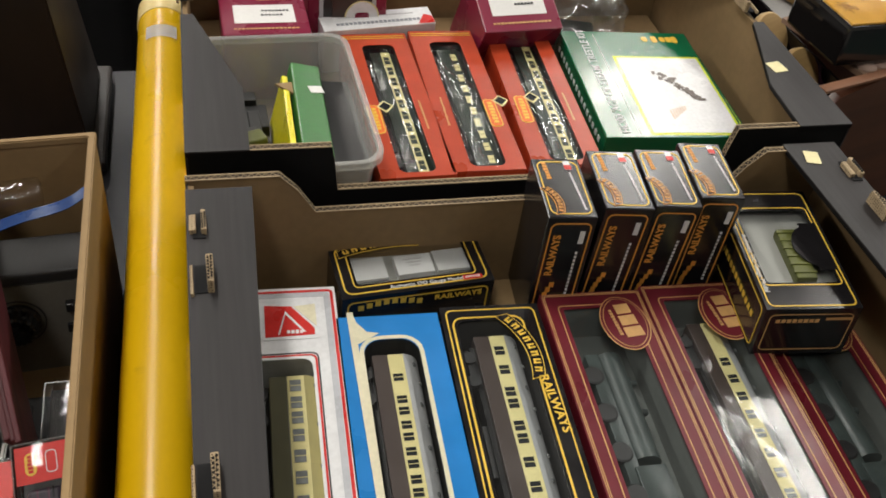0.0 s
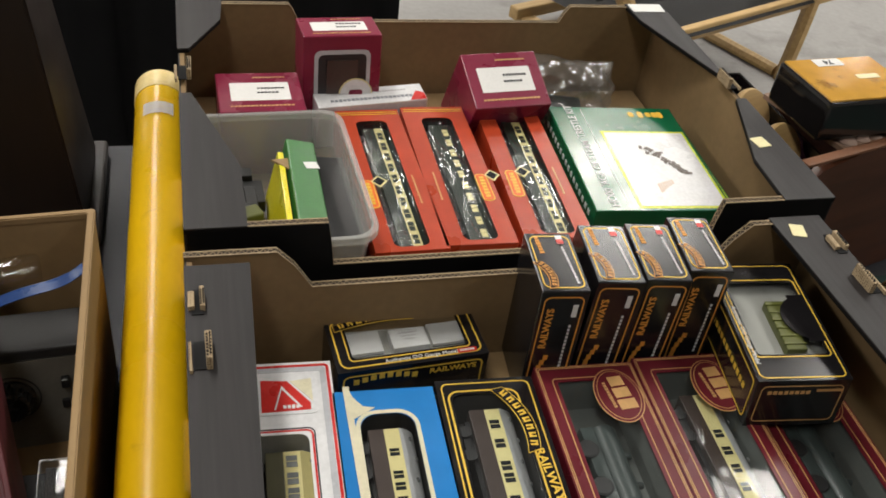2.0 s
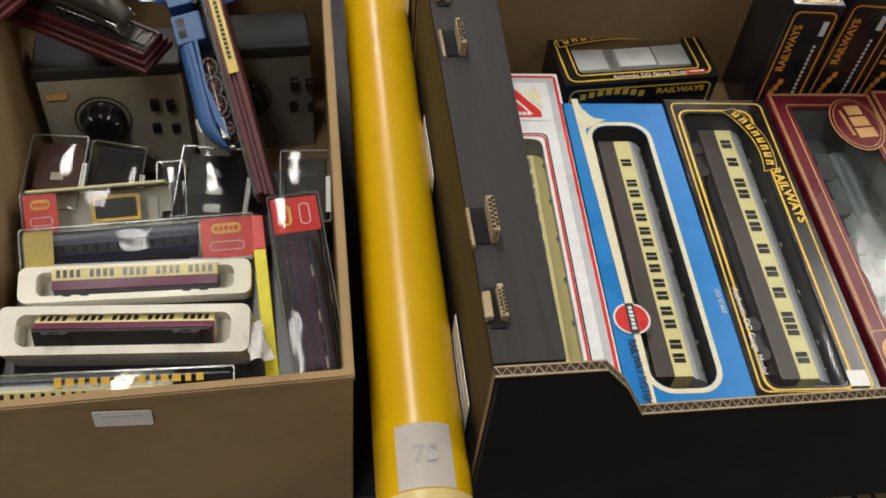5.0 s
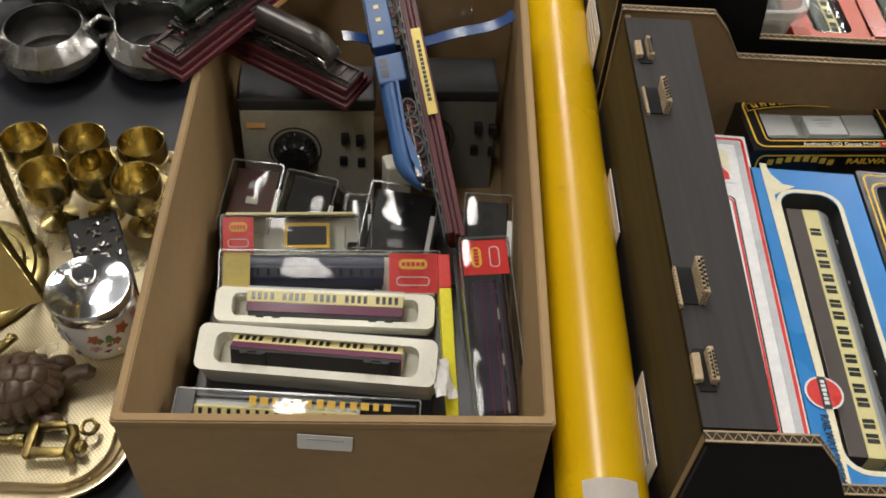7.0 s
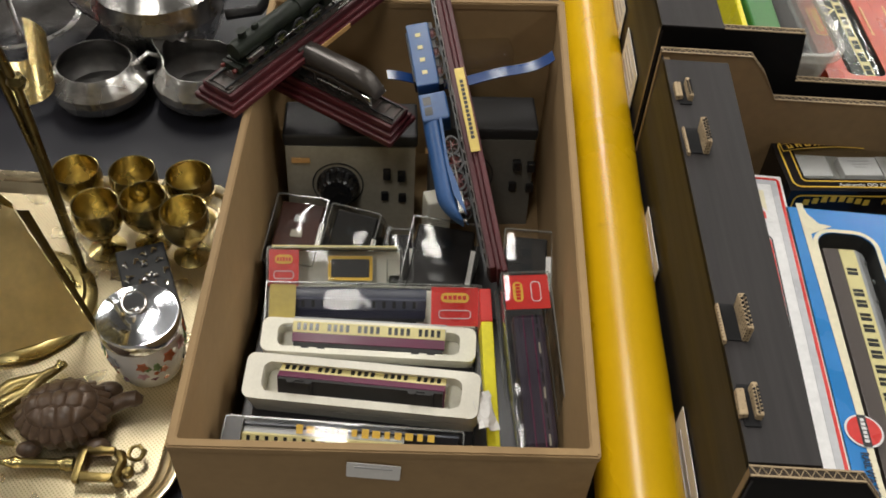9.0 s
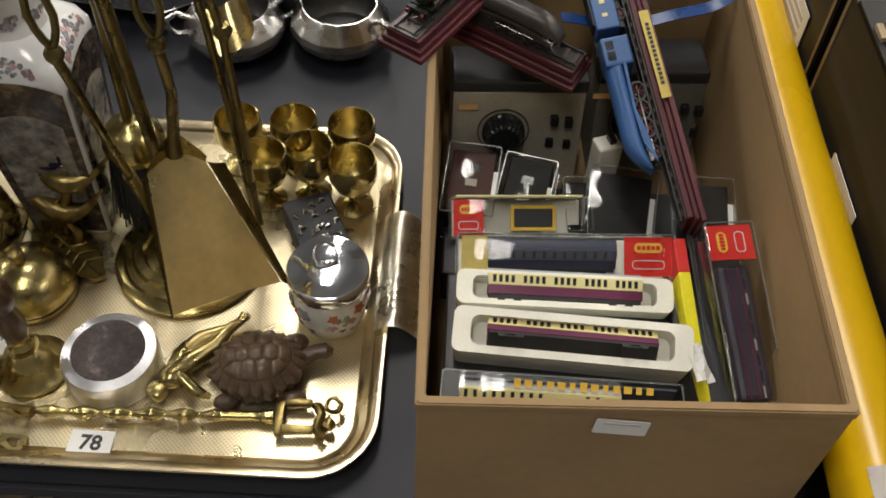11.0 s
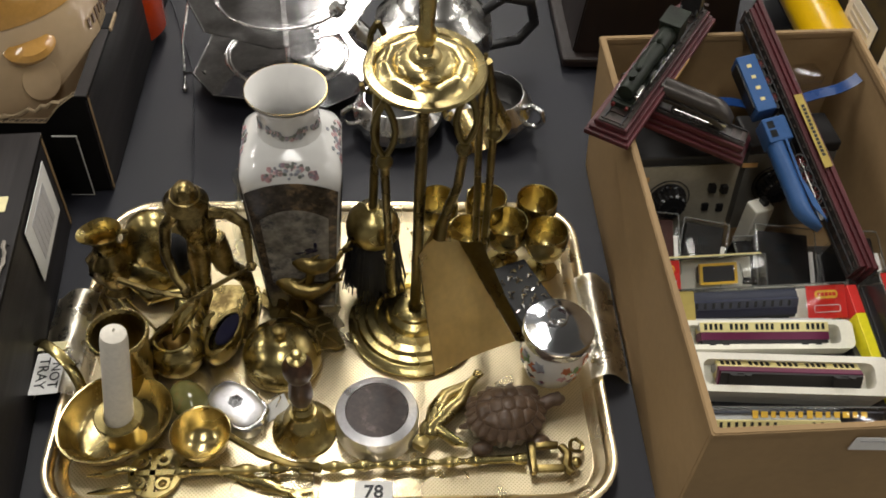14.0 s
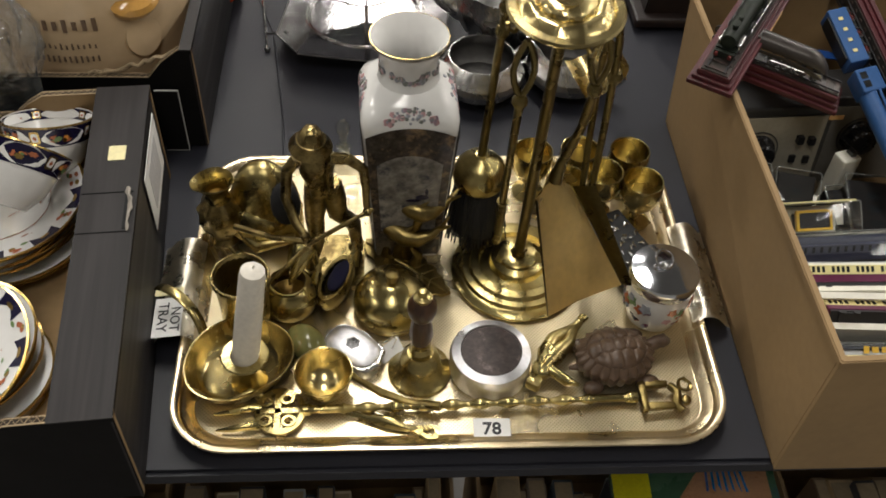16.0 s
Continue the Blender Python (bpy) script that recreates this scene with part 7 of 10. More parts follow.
    for i in range(nx + 1):
        u = i / nx
        q = at(u, 1.0)
        top = (tl_ - a).normalized()
        mid = 1 - abs(2 * u - 1)
        vs.append([bm.verts.new(q + nrm * (0.010 * k) + top * (0.012 * mid + 0.006) * k) for k in (0, 0.5, 1)])
    for p, q in zip(vs, vs[1:]):
        for k in range(2):
            bm.faces.new((p[k], q[k], q[k + 1], p[k + 1]))
    bmesh.ops.solidify(bm, geom=bm.faces[:], thickness=0.0014)
    part("back_wall", bm, BRASS, t, "sloping brass back", 50)
    bm = B()
    p0 = (tl_ + tr_) / 2 + Vector((0, 0.002, 0.012))
    sweep(bm, [p0, p0 + Vector((0.003, 0.001, 0.02)), Vector((-0.420, 0.444, 0.97)), Vector((-0.4183, 0.436, 1.012))], [0.0062, 0.0044, 0.0038, 0.0038], 10)
    loop_handle(bm, -0.4183, 0.4355, 1.018, 0.05, 0.0075)
    part("handle", bm, BRASS_ROD, t, smooth=40)


fire_tools()


def square_vase():
    t = thing("porcelain_vase", "square white porcelain vase with flowers and a landscape panel", "vase", pose(-0.5565, 0.524, TZ, 0, 0, 2))
    bm = B()
    rows, n = [], 5
    prof = [(0.060, 0.004, 0.0), (0.064, 0.006, 0.004), (0.070, 0.006, 0.06), (0.079, 0.007, 0.13), (0.084, 0.008, 0.172), (0.0855, 0.012, 0.179), (0.081, 0.018, 0.189), (0.068, 0.022, 0.197), (0.054, 0.0265, 0.202), (0.050, 0.0249, 0.210), (0.0495, 0.0246, 0.219), (0.054, 0.0269, 0.231), (0.067, 0.0334, 0.242), (0.0665, 0.033, 0.2432), (0.064, 0.0318, 0.242), (0.051, 0.0253, 0.230), (0.046, 0.0229, 0.216), (0.050, 0.0249, 0.198), (0.076, 0.01, 0.17), (0.06, 0.01, 0.02)]
    for w, r, z in prof:
        rows.append([bm.verts.new((x, y, z)) for x, y in rrect(w, w, min(r, w / 2 - 0.0002), n)])
    for a, b in zip(rows, rows[1:]):
        for i in range(len(a)):
            j = (i + 1) % len(a)
            bm.faces.new((a[i], a[j], b[j], b[i]))
    bm.faces.new(rows[0][::-1]), bm.faces.new(rows[-1])
    body = part("body", bm, PORCELAIN, t, "glossy white porcelain", 40)
    bm = B()
    ring(bm, oval(0.0671, 0.0671, 40), oval(0.0663, 0.0663, 40), 0.2427, 0.2434)
    part("gilt_rim", bm, GILT, t)
    # panel on each face
    def on_face(u, z, out=0.0006):
        zz = max(0.004, min(0.172, z))
        half = 0.032 + (0.042 - 0.032) * (zz / 0.172) + (0.0004 if z > 0.165 else 0)
        return Vector((u * half, -half - out, z))
    scene_mat = mat("painted_landscape", (0.4, 0.37, 0.33), 0.15, 0, 0.5, 60, 0, 160, 0.3, stain=((0.11, 0.11, 0.125), 55, 0.52))
    dark_mat = mat("dark_floral_ground", (0.10, 0.08, 0.065), 0.15, 0, 0.5, 90, 0, 200, 0.4, stain=((0.36, 0.25, 0.15), 80, 0.54))
    for k in range(4):
        turn = pose(0, 0, 0, 0, 0, 90 * k)
        for (u1, z0, z1, ma_, out, nm) in ((0.93, 0.006, 0.168, dark_mat, 0.0006, "dark_panel"), (0.74, 0.045, 0.134, scene_mat, 0.0012, "landscape")):
            bm = B()
            n2 = 14
            lo, hi = [], []
            for i in range(n2 + 1):
                u = u1 * (2 * i / n2 - 1)
                top = z1 + (0.0175 if nm == "dark_panel" else 0.012) * (1 - (2 * i / n2 - 1) ** 2) * (0.6 if nm == "dark_panel" else 1)
                lo.append(on_face(u, z0, out)), hi.append(on_face(u, top, out))
            steps = 6
            grid = [[bm.verts.new(turn @ (on_face(u1 * (2 * i / n2 - 1), z0 + (hi[i].z - z0) * j / steps, out))) for j in range(steps + 1)] for i in range(n2 + 1)]
            for i in range(n2):
                for j in range(steps):
                    bm.faces.new((grid[i][j], grid[i + 1][j], grid[i + 1][j + 1], grid[i][j + 1]))
            bmesh.ops.solidify(bm, geom=bm.faces[:], thickness=0.0002)
            part(nm, bm, ma_, t, "painted panel")
        if k == 0:
            bm = B()
            for cx, cz, w, h in ((0.012, 0.092, 0.012, 0.006), (0.016, 0.099, 0.003, 0.008), (0.004, 0.088, 0.014, 0.003)):
                prism(bm, oval(w, h, 12, cx, 0), 0, 0.0004, Matrix.Translation(on_face(0, cz, 0.0018)) @ pose(0, 0, 0, 90, 0, 0))
            part("painted_bird", bm, NAVY, t)
    # flower sprays on shoulder and neck
    rng = random.Random(21)
    spots = []
    for k in (0, 1, 3):
        for c, zc, ma_ in ((-24, 0.186, PINK), (-14, 0.189, None), (2, 0.1925, None), (14, 0.189, None), (25, 0.186, PINK)):
            for j in range(11):
                spots.append((90 * k - 90 + c + rng.gauss(0, 4.2), zc + rng.gauss(0, 0.003), "sh", ma_ if j < 5 else None))
        for j in range(34):
            u = rng.uniform(-1, 1)
            spots.append((90 * k - 90 + u * 40, 0.2125 + 0.0055 * u * u + rng.gauss(0, 0.0022), "neck", None))
    bm = B()
    ring(bm, oval(0.0612, 0.0612, 40), oval(0.0606, 0.0606, 40), 0.2362, 0.2405)
    for v in bm.verts:
        k = (0.0292 if v.co.z < 0.238 else 0.0336) / v.co.xy.length
        v.co.x, v.co.y = v.co.x * k, v.co.y * k
    part("painted_band", bm, mat("worn_gilt_leaf_band", (0.42, 0.33, 0.22), 0.3, 0, 0.4, 300, 0, stain=((0.8, 0.77, 0.72), 220, 0.5)), t, "narrow gilt leaf band")
    for a, z, where, tint in spots:
        if where == "neck":
            p = Vector((0.0256, 0, z))
            m = pose(0, 0, 0, 0, 0, a) @ Matrix.Translation(p) @ pose(0, 0, 0, 0, 90, 0)
        else:
            z = min(max(z, 0.1815), 0.2)
            steps = ((0.179, 0.0428), (0.189, 0.0405), (0.197, 0.034), (0.202, 0.027))
            for (za, wa), (zb, wb) in zip(steps, steps[1:]):
                if za <= z <= zb:
                    rr, slope = wa + (wb - wa) * (z - za) / (zb - za), math.degrees(math.atan2(wa - wb, zb - za))
            da = max(-27, min(27, (a + 45) % 90 - 45))
            a = 90 * round(a / 90) + da
            p = Vector((rr / math.cos(radians(da)) + 0.0004, 0, z))
            m = pose(0, 0, 0, 0, 0, a) @ Matrix.Translation(p) @ pose(0, 0, 0, 0, 0, -da) @ pose(0, 0, 0, 0, 90 - slope, 0)
        bm = B()
        s = rng.uniform(0.0009, 0.0024) if tint is None else rng.uniform(0.0014, 0.0028)
        pts = [((s * (1 + 0.16 * math.cos(5 * b))) * math.cos(b), (s * (1 + 0.16 * math.cos(5 * b))) * math.sin(b)) for b in [2 * math.pi * i / 15 for i in range(15)]]
        prism(bm, pts, -0.0004, 0.0004)
        part("painted_flower", bm, tint or rng.choice((PALE_ROSE, BLUE_GREY, BLUE_GREY, GREY_LEAF, GREY_LEAF, MAUVE)), t, m=m)


square_vase()


def coddler():
    t = thing("lidded_jar", "white floral porcelain jar with a chrome screw lid", "jar", pose(-0.3235, 0.419, TZ))
    bm = B()
    lathe(bm, [(0, 0), (0.021, 0), (0.024, 0.003), (0.0285, 0.02), (0.0305, 0.04), (0.0302, 0.056), (0, 0.056)], 36)
    part("body", bm, PORCELAIN, t, smooth=40)
    bm = B()
    lathe(bm, [(0.0312, 0.053), (0.0318, 0.055), (0.0318, 0.0645), (0.0308, 0.0662), (0.0295, 0.0664), (0.022, 0.069), (0.012, 0.0703), (0, 0.071)], 40)
    part("lid", bm, CHROME, t, "polished chrome lid", 40)
    bm = B()
    sweep(bm, [(0.0088 * math.cos(a), 0.004 + 0.0075 * math.sin(a), 0.0775 + 0.0045 * math.sin(a)) for a in [2 * math.pi * i / 20 for i in range(21)]], 0.0011, 7, cap=False)
    lathe(bm, [(0, 0.072), (0.003, 0.072), (0.002, 0.0745), (0, 0.075)], 10)
    part("ring_pull", bm, PEWTER, t, smooth=40, m=pose(0, 0, -0.0015, 0, 0, 25))
    rng = random.Random(4)
    for k in range(64):
        a, z = rng.uniform(0, 360), rng.uniform(0.010, 0.043)
        r = 0.0262 + (z - 0.012) * 0.16
        bm = B()
        s = rng.uniform(0.0018, 0.0058)
        prism(bm, [((s * (1 + 0.3 * math.cos(5 * b))) * math.cos(b), (s * (1 + 0.3 * math.cos(5 * b))) * math.sin(b)) for b in [2 * math.pi * i / 15 for i in range(15)]], -0.0005, 0.0006)
        part("painted_flower", bm, rng.choice((PINK, RUST, RUST, PURPLE_PAINT, LEAF_GREEN, BLUE_GREY, NAVY)), t, m=pose(0, 0, 0, 0, 0, a) @ Matrix.Translation((r + 0.0004, 0, z)) @ pose(0, 0, 0, 0, 84, 0))


coddler()


def tortoise():
    t = tagged(new("tortoise_ornament"), "brown glazed tortoise ornament with a domed shell", "ornament")
    t.matrix_basis = pose(-0.372, 0.358, TZ, 0, 0, 8)
    bm = B()
    # domed shell with grooves between the scutes and a toothed margin
    seeds = [(x, 0.0) for x in (-0.62, -0.3, 0.02, 0.34, 0.66)] + [(x, y) for x in (-0.48, -0.15, 0.19, 0.52) for y in (-0.5, 0.5)]
    nr, na = 34, 132
    grid = []
    for i in range(nr + 1):
        r = (i + 0.4) / (nr + 0.4)
        row = []
        for j in range(na):
            a = 2 * math.pi * j / na
            x, y = r * math.cos(a), r * math.sin(a)
            z = 0.012 + 0.027 * math.sqrt(max(0.0, 1 - (r * 0.93) ** 2.2))
            d = sorted(math.hypot(x - sx, (y - sy) * 0.8) for sx, sy in seeds)
            if r < 0.78:
                gap, bulge = d[1] - d[0], max(0, 0.22 - d[0])
            else:
                gap = abs((j / na * 22) % 1 - 0.5) * 0.5 if r > 0.82 else 0.0
                gap, bulge = 0.25 - gap if r > 0.82 else 0.0, 0.02
                gap = max(0.0, gap)
            z += -0.0014 * max(0.0, 1 - gap / 0.07) + 0.006 * bulge
            k = 1.0
            if r > 0.9:
                tooth = abs((j / na * 22) % 1 - 0.5) * 2
                k = 1 + 0.10 * (1 - tooth) * (r - 0.9) / 0.1
            row.append(bm.verts.new((0.0335 * k * x, 0.0275 * k * y, z)))
        grid.append(row)
    for p, q in zip(grid, grid[1:]):
        for j in range(na):
            k = (j + 1) % na
            bm.faces.new((p[j], p[k], q[k], q[j]))
    bm.faces.new(grid[0])
    rim = [bm.verts.new((v.co.x * 0.9, v.co.y * 0.9, 0.008)) for v in grid[-1]]
    for j in range(na):
        k = (j + 1) % na
        bm.faces.new((grid[-1][j], grid[-1][k], rim[k], rim[j]))
    bm.faces.new(rim[::-1])
    # head, neck and feet
    sweep(bm, [(0.028, 0.006, 0.012), (0.036, 0.008, 0.014), (0.044, 0.010, 0.0165), (0.051, 0.0105, 0.0165), (0.056, 0.0105, 0.0145)], [0.0075, 0.0065, 0.0062, 0.0066, 0.003], 12)
    for sx, sy, r in ((0.024, 0.025, 0.0085), (0.022, -0.024, 0.0085), (-0.022, 0.022, 0.0075), (-0.022, -0.022, 0.0075)):
        ball(bm, r, (sx * 1.12, sy * 1.05, 0.007), (1.3, 0.9, 0.85), 12)
    sweep(bm, [(-0.032, 0, 0.008), (-0.04, 0.002, 0.005)], [0.004, 0.0015], 8)
    me = bpy.data.meshes.new("tortoise_ornament")
    bmesh.ops.recalc_face_normals(bm, faces=bm.faces)
    bm.to_mesh(me), bm.free()
    me.materials.append(COPPER_BROWN)
    me.shade_smooth()
    me.set_sharp_from_angle(angle=radians(35))
    ob = new("tortoise_ornament", me)
    ob.matrix_basis = t.matrix_basis
    tagged(ob, t["label"], t["category"])
    bpy.data.objects.remove(t)


tortoise()


def statue(name, label, category, bm, mat_, m, smooth=45):
    ob = link_mesh(name, bm, mat_, None, label, smooth, m)
    return tagged(ob, label, category)


def tray_small_things():
    # paperweight with stone
    t = thing("stone_paperweight", "round silver-rimmed paperweight with brown stone", "paperweight", pose(-0.484, 0.3585, TZ))
    bm = B()
    lathe(bm, [(0, 0), (0.034, 0), (0.0362, 0.002), (0.0364, 0.022), (0.0350, 0.0265), (0.0275, 0.0285), (0.027, 0.027), (0, 0.0268)], 48)
    part("rim", bm, mat("satin_silver", (0.86, 0.85, 0.87), 0.34, 1, 0.04), t, "satin silver rim", 35)
    bm = B()
    lathe(bm, [(0.0272, 0.027), (0.0265, 0.0278), (0, 0.0282)], 40)
    part("stone", bm, STONE, t, "polished brown stone disc", 40)
    # hand bell
    t = thing("hand_bell", "small brass hand bell with a turned wooden handle", "bell", pose(-0.547, 0.357, TZ) @ Matrix.Diagonal((1, 1, 0.83, 1)))
    bm = B()
    lathe(bm, [(0.026, 0), (0.0285, 0.001), (0.0282, 0.004), (0.023, 0.009), (0.0185, 0.018), (0.0165, 0.027), (0.013, 0.031), (0.0115, 0.036), (0, 0.037)], 34)
    part("bell_cup", bm, BRASS, t, smooth=40)
    bm = B()
    lathe(bm, [(0.008, 0.036), (0.010, 0.041), (0.0075, 0.047), (0.009, 0.05), (0.0085, 0.056)], 20)
    part("collar", bm, BRASS, t, smooth=40)
    bm = B()
    lathe(bm, [(0, 0.055), (0.0085, 0.056), (0.0105, 0.066), (0.0095, 0.082), (0.0075, 0.094), (0.0105, 0.099), (0.0125, 0.108), (0.012, 0.118), (0.008, 0.125), (0, 0.126)], 22)
    part("handle", bm, DARK_WOOD, t, "dark turned wooden handle", 40)
    bm = B()
    lathe(bm, [(0, 0.124), (0.0075, 0.125), (0.0078, 0.129), (0.004, 0.131), (0.0045, 0.134), (0.0032, 0.138), (0, 0.139)], 18)
    part("finial", bm, BRASS, t, smooth=40)
    # dome bell
    t = thing("counter_bell", "domed brass counter bell with a small button", "bell", pose(-0.571, 0.4295, TZ) @ Matrix.Diagonal((1, 1, 0.8, 1)))
    bm = B()
    lathe(bm, [(0, 0), (0.034, 0), (0.036, 0.002), (0.036, 0.006), (0.031, 0.009), (0, 0.009)], 36)
    part("foot", bm, BRASS_DULL, t, smooth=40)
    bm = B()
    lathe(bm, [(0.0358, 0.010), (0.0365, 0.0115), (0.0355, 0.022), (0.031, 0.034), (0.023, 0.0435), (0.012, 0.0495), (0, 0.051)], 40)
    part("dome", bm, BRASS, t, smooth=50)
    bm = B()
    lathe(bm, [(0, 0.05), (0.0045, 0.0505), (0.0045, 0.055), (0.0062, 0.0575), (0.006, 0.063), (0.003, 0.066), (0, 0.0665)], 18)
    part("button", bm, BRASS_DULL, t, smooth=40)
    # oval silver box
    t = thing("trinket_box", "oval silver trinket box with a rose emblem", "trinket box", pose(-0.6065, 0.3735, TZ, 0, 0, -38))
    bm = B()
    nrm = [(1.0, 0.0), (1.02, 0.002), (1.02, 0.010), (1.06, 0.0115), (1.06, 0.0135), (0.99, 0.0155), (0.93, 0.0155), (0.9, 0.0175), (0.6, 0.0195), (0, 0.0202)]
    square = lambda a: (abs(math.cos(a)) ** 2.8 + abs(math.sin(a)) ** 2.8) ** (-1 / 2.8)
    lathe(bm, [(k * 0.0225, z) for k, z in nrm], 56, Matrix.Diagonal((1.25, 0.82, 1, 1)), wob=lambda a, z: square(a) * (1 + (0.035 * math.cos(a * 8) if 0.0112 < z < 0.0158 else 0)))
    part("casket", bm, PEWTER, t, "bright silver casket with a beaded edge", 35)
    bm = B()
    lathe(bm, [(0.0208, 0.0165), (0.0202, 0.018), (0.013, 0.0205), (0, 0.0212)], 56, Matrix.Diagonal((1.25, 0.82, 1, 1)), wob=lambda a, z: square(a))
    part("lid_plate", bm, mat("satin_pale_silver", (0.88, 0.87, 0.9), 0.5, 1, 0.04), t, smooth=50)
    bm = B()
    lathe(bm, [(0.0062, 0.0202), (0.006, 0.0216), (0.0046, 0.0219), (0.0042, 0.0212), (0.0026, 0.022), (0.002, 0.0214), (0, 0.022)], 30, wob=lambda a, z: 1 + 0.1 * math.cos(a * 6))
    part("emblem", bm, mat("oxidised_silver", (0.3, 0.3, 0.31), 0.4, 1, 0.5, 300, 0.5, 700, 0.4), t, "dark rose emblem")
    bm = B()
    sweep(bm, [(0.018, 0.022, 0.012), (0.023, 0.029, 0.018), (0.029, 0.026, 0.022), (0.03, 0.018, 0.017)], 0.0006, 6)
    part("wire_clasp", bm, SILVER, t, smooth=40)
    t = thing("price_tag", "small white paper price tag on a thread", "price tag", pose(-0.574, 0.374, TZ + 0.006, 25, -20, 28))
    bm = B()
    prism(bm, [(-0.012, -0.006), (0.012, -0.008), (0.014, 0.008), (-0.010, 0.007)], 0, 0.0005)
    part("paper", bm, WHITE, t)
    # onyx egg
    bm = B()
    ball(bm, 0.018, (0, 0, 0.014), (0.86, 1.2, 0.78), 28)
    tagged(link_mesh("onyx_egg", bm, ONYX, None, "", 60, pose(-0.648, 0.379, TZ, 0, 0, 42)), "polished green and brown onyx egg", "ornament")
    # ladle
    t = thing("brass_ladle", "deep brass ladle with a cast handle", "ladle", pose(-0.631, 0.338, TZ))
    bm = B()
    lathe(bm, [(0, 0.001), (0.010, 0.002), (0.019, 0.009), (0.0235, 0.019), (0.0245, 0.029), (0.0255, 0.0295), (0.0255, 0.028), (0.0225, 0.018), (0.018, 0.0075), (0.009, 0.0005), (0, 0)][::-1], 34)
    part("bowl", bm, BRASS_PALE, t, smooth=50)
    bm = B()
    sweep(bm, [(0.024, -0.002, 0.026), (0.032, -0.006, 0.022), (0.05, -0.013, 0.014), (0.075, -0.021, 0.010), (0.10, -0.026, 0.012)], [0.003, 0.0026, 0.0038, 0.003, 0.0042], 8)
    dent(bm, 0.0008, 300)
    part("handle", bm, BRASS_DULL, t, smooth=40)
    # chamber candlestick and candle
    t = thing("chamber_candlestick", "heart-shaped brass chamber candlestick with a curled handle", "candlestick", pose(-0.7075, 0.3595, TZ))
    bm = B()
    heart = lambda a, z: 1 + 0.10 * math.cos(a - radians(-60)) + 0.07 * math.cos(2 * (a - radians(30))) - 0.04 * math.cos(3 * (a - radians(60)))
    lathe(bm, [(0, 0.003), (0.028, 0.0035), (0.034, 0.007), (0.039, 0.018), (0.0435, 0.0265), (0.0448, 0.0268), (0.0448, 0.0255), (0.041, 0.017), (0.036, 0.004), (0.030, 0.0), (0, 0.0)], 56, wob=heart)
    part("pan", bm, BRASS_PALE, t, "wide brass drip pan", 45)
    bm = B()
    lathe(bm, [(0, 0.003), (0.016, 0.0035), (0.012, 0.009), (0.0098, 0.022), (0.0125, 0.034), (0.0195, 0.0385), (0.0205, 0.0405), (0.0195, 0.042), (0.0125, 0.0415), (0.0125, 0.032), (0, 0.032)], 30, pose(0.0105, -0.012, 0))
    part("socket", bm, BRASS, t, smooth=40)
    bm = B()
    arch = [(-0.030 - 0.020 * (1 - math.cos(a)) - 0.004 * a, 0.022 + 0.018 * a, 0.018 + 0.032 * math.sin(min(a, 2.4))) for a in [0.18 * k for k in range(14)]]
    sweep(bm, arch, [0.0052] * 14, 12, flat=0.3)
    part("handle", bm, BRASS, t, smooth=50)
    t = thing("candle", "thick white wax candle in the candlestick", "candle", pose(-0.6975, 0.3475, TZ + 0.0345, -2, 9, 0))
    bm = B()
    lathe(bm, [(0, 0), (0.0118, 0), (0.0112, 0.06), (0.0104, 0.108), (0.0096, 0.114), (0.0055, 0.1165), (0, 0.117)], 26)
    part("wax", bm, WAX, t, smooth=40)
    bm = B()
    sweep(bm, [(0, 0, 0.117), (0.0008, 0, 0.121)], 0.0008, 6)
    part("wick", bm, WAX, t)
    # long toasting fork
    t = thing("toasting_fork", "long cast brass toasting fork with a twisted shaft", "fork", pose(-0.658, 0.3135, TZ + 0.005, 0, 0, 1.0))
    bm = B()
    n = 110
    pts, rs = [], []
    for i in range(n + 1):
        u = i / n
        pts.append((0.01 + 0.292 * u, 0.0028 * u - 0.002 * math.sin(u * 3.1), 0.002 + 0.002 * math.sin(math.pi * u)))
        rs.append(0.0038 + (0.0014 * math.sin(u * 75) if 0.14 < u < 0.86 else 0) + (0.0018 if u < 0.02 or 0.11 < u < 0.125 or u > 0.97 else 0))
    sweep(bm, pts, rs, 10)
    part("shaft", bm, BRASS, t, smooth=60)
    bm = B()
    ring(bm, oval(0.044, 0.046, 28, -0.010, 0.0), oval(0.034, 0.036, 28, -0.010, 0.0), -0.002, 0.002)
    box(bm, 0.036, 0.005, 0.004, (-0.012, 0, 0))
    box(bm, 0.005, 0.036, 0.004, (-0.012, 0, 0))
    for cx, cy in ((-0.004, 0.011), (-0.002, -0.011), (-0.022, 0.009), (-0.022, -0.010)):
        ring(bm, oval(0.0125, 0.0115, 16, cx, cy), oval(0.0075, 0.007, 16, cx, cy), -0.003, 0.0035)
    part("pierced_head", bm, BRASS, t, "pierced clover head")
    for k, (y0, y1, l) in enumerate(((0.016, 0.014, 0.030), (0.003, 0.0, 0.036), (-0.012, -0.016, 0.033))):
        bm = B()
        sweep(bm, [(-0.026, y0, 0), (-0.036, y0 * 1.2, 0.002), (-0.03 - l * 0.6, y1, 0.001), (-0.03 - l, y1, -0.001)], [0.0042, 0.0038, 0.0028, 0.0008], 8, flat=0.6)
        part("tine", bm, BRASS, t, smooth=50)
    bm = B()
    box(bm, 0.006, 0.03, 0.008, (0.307, 0.001, 0.004), 0.002)
    box(bm, 0.022, 0.006, 0.008, (0.32, 0.013, 0.004), 0.002)
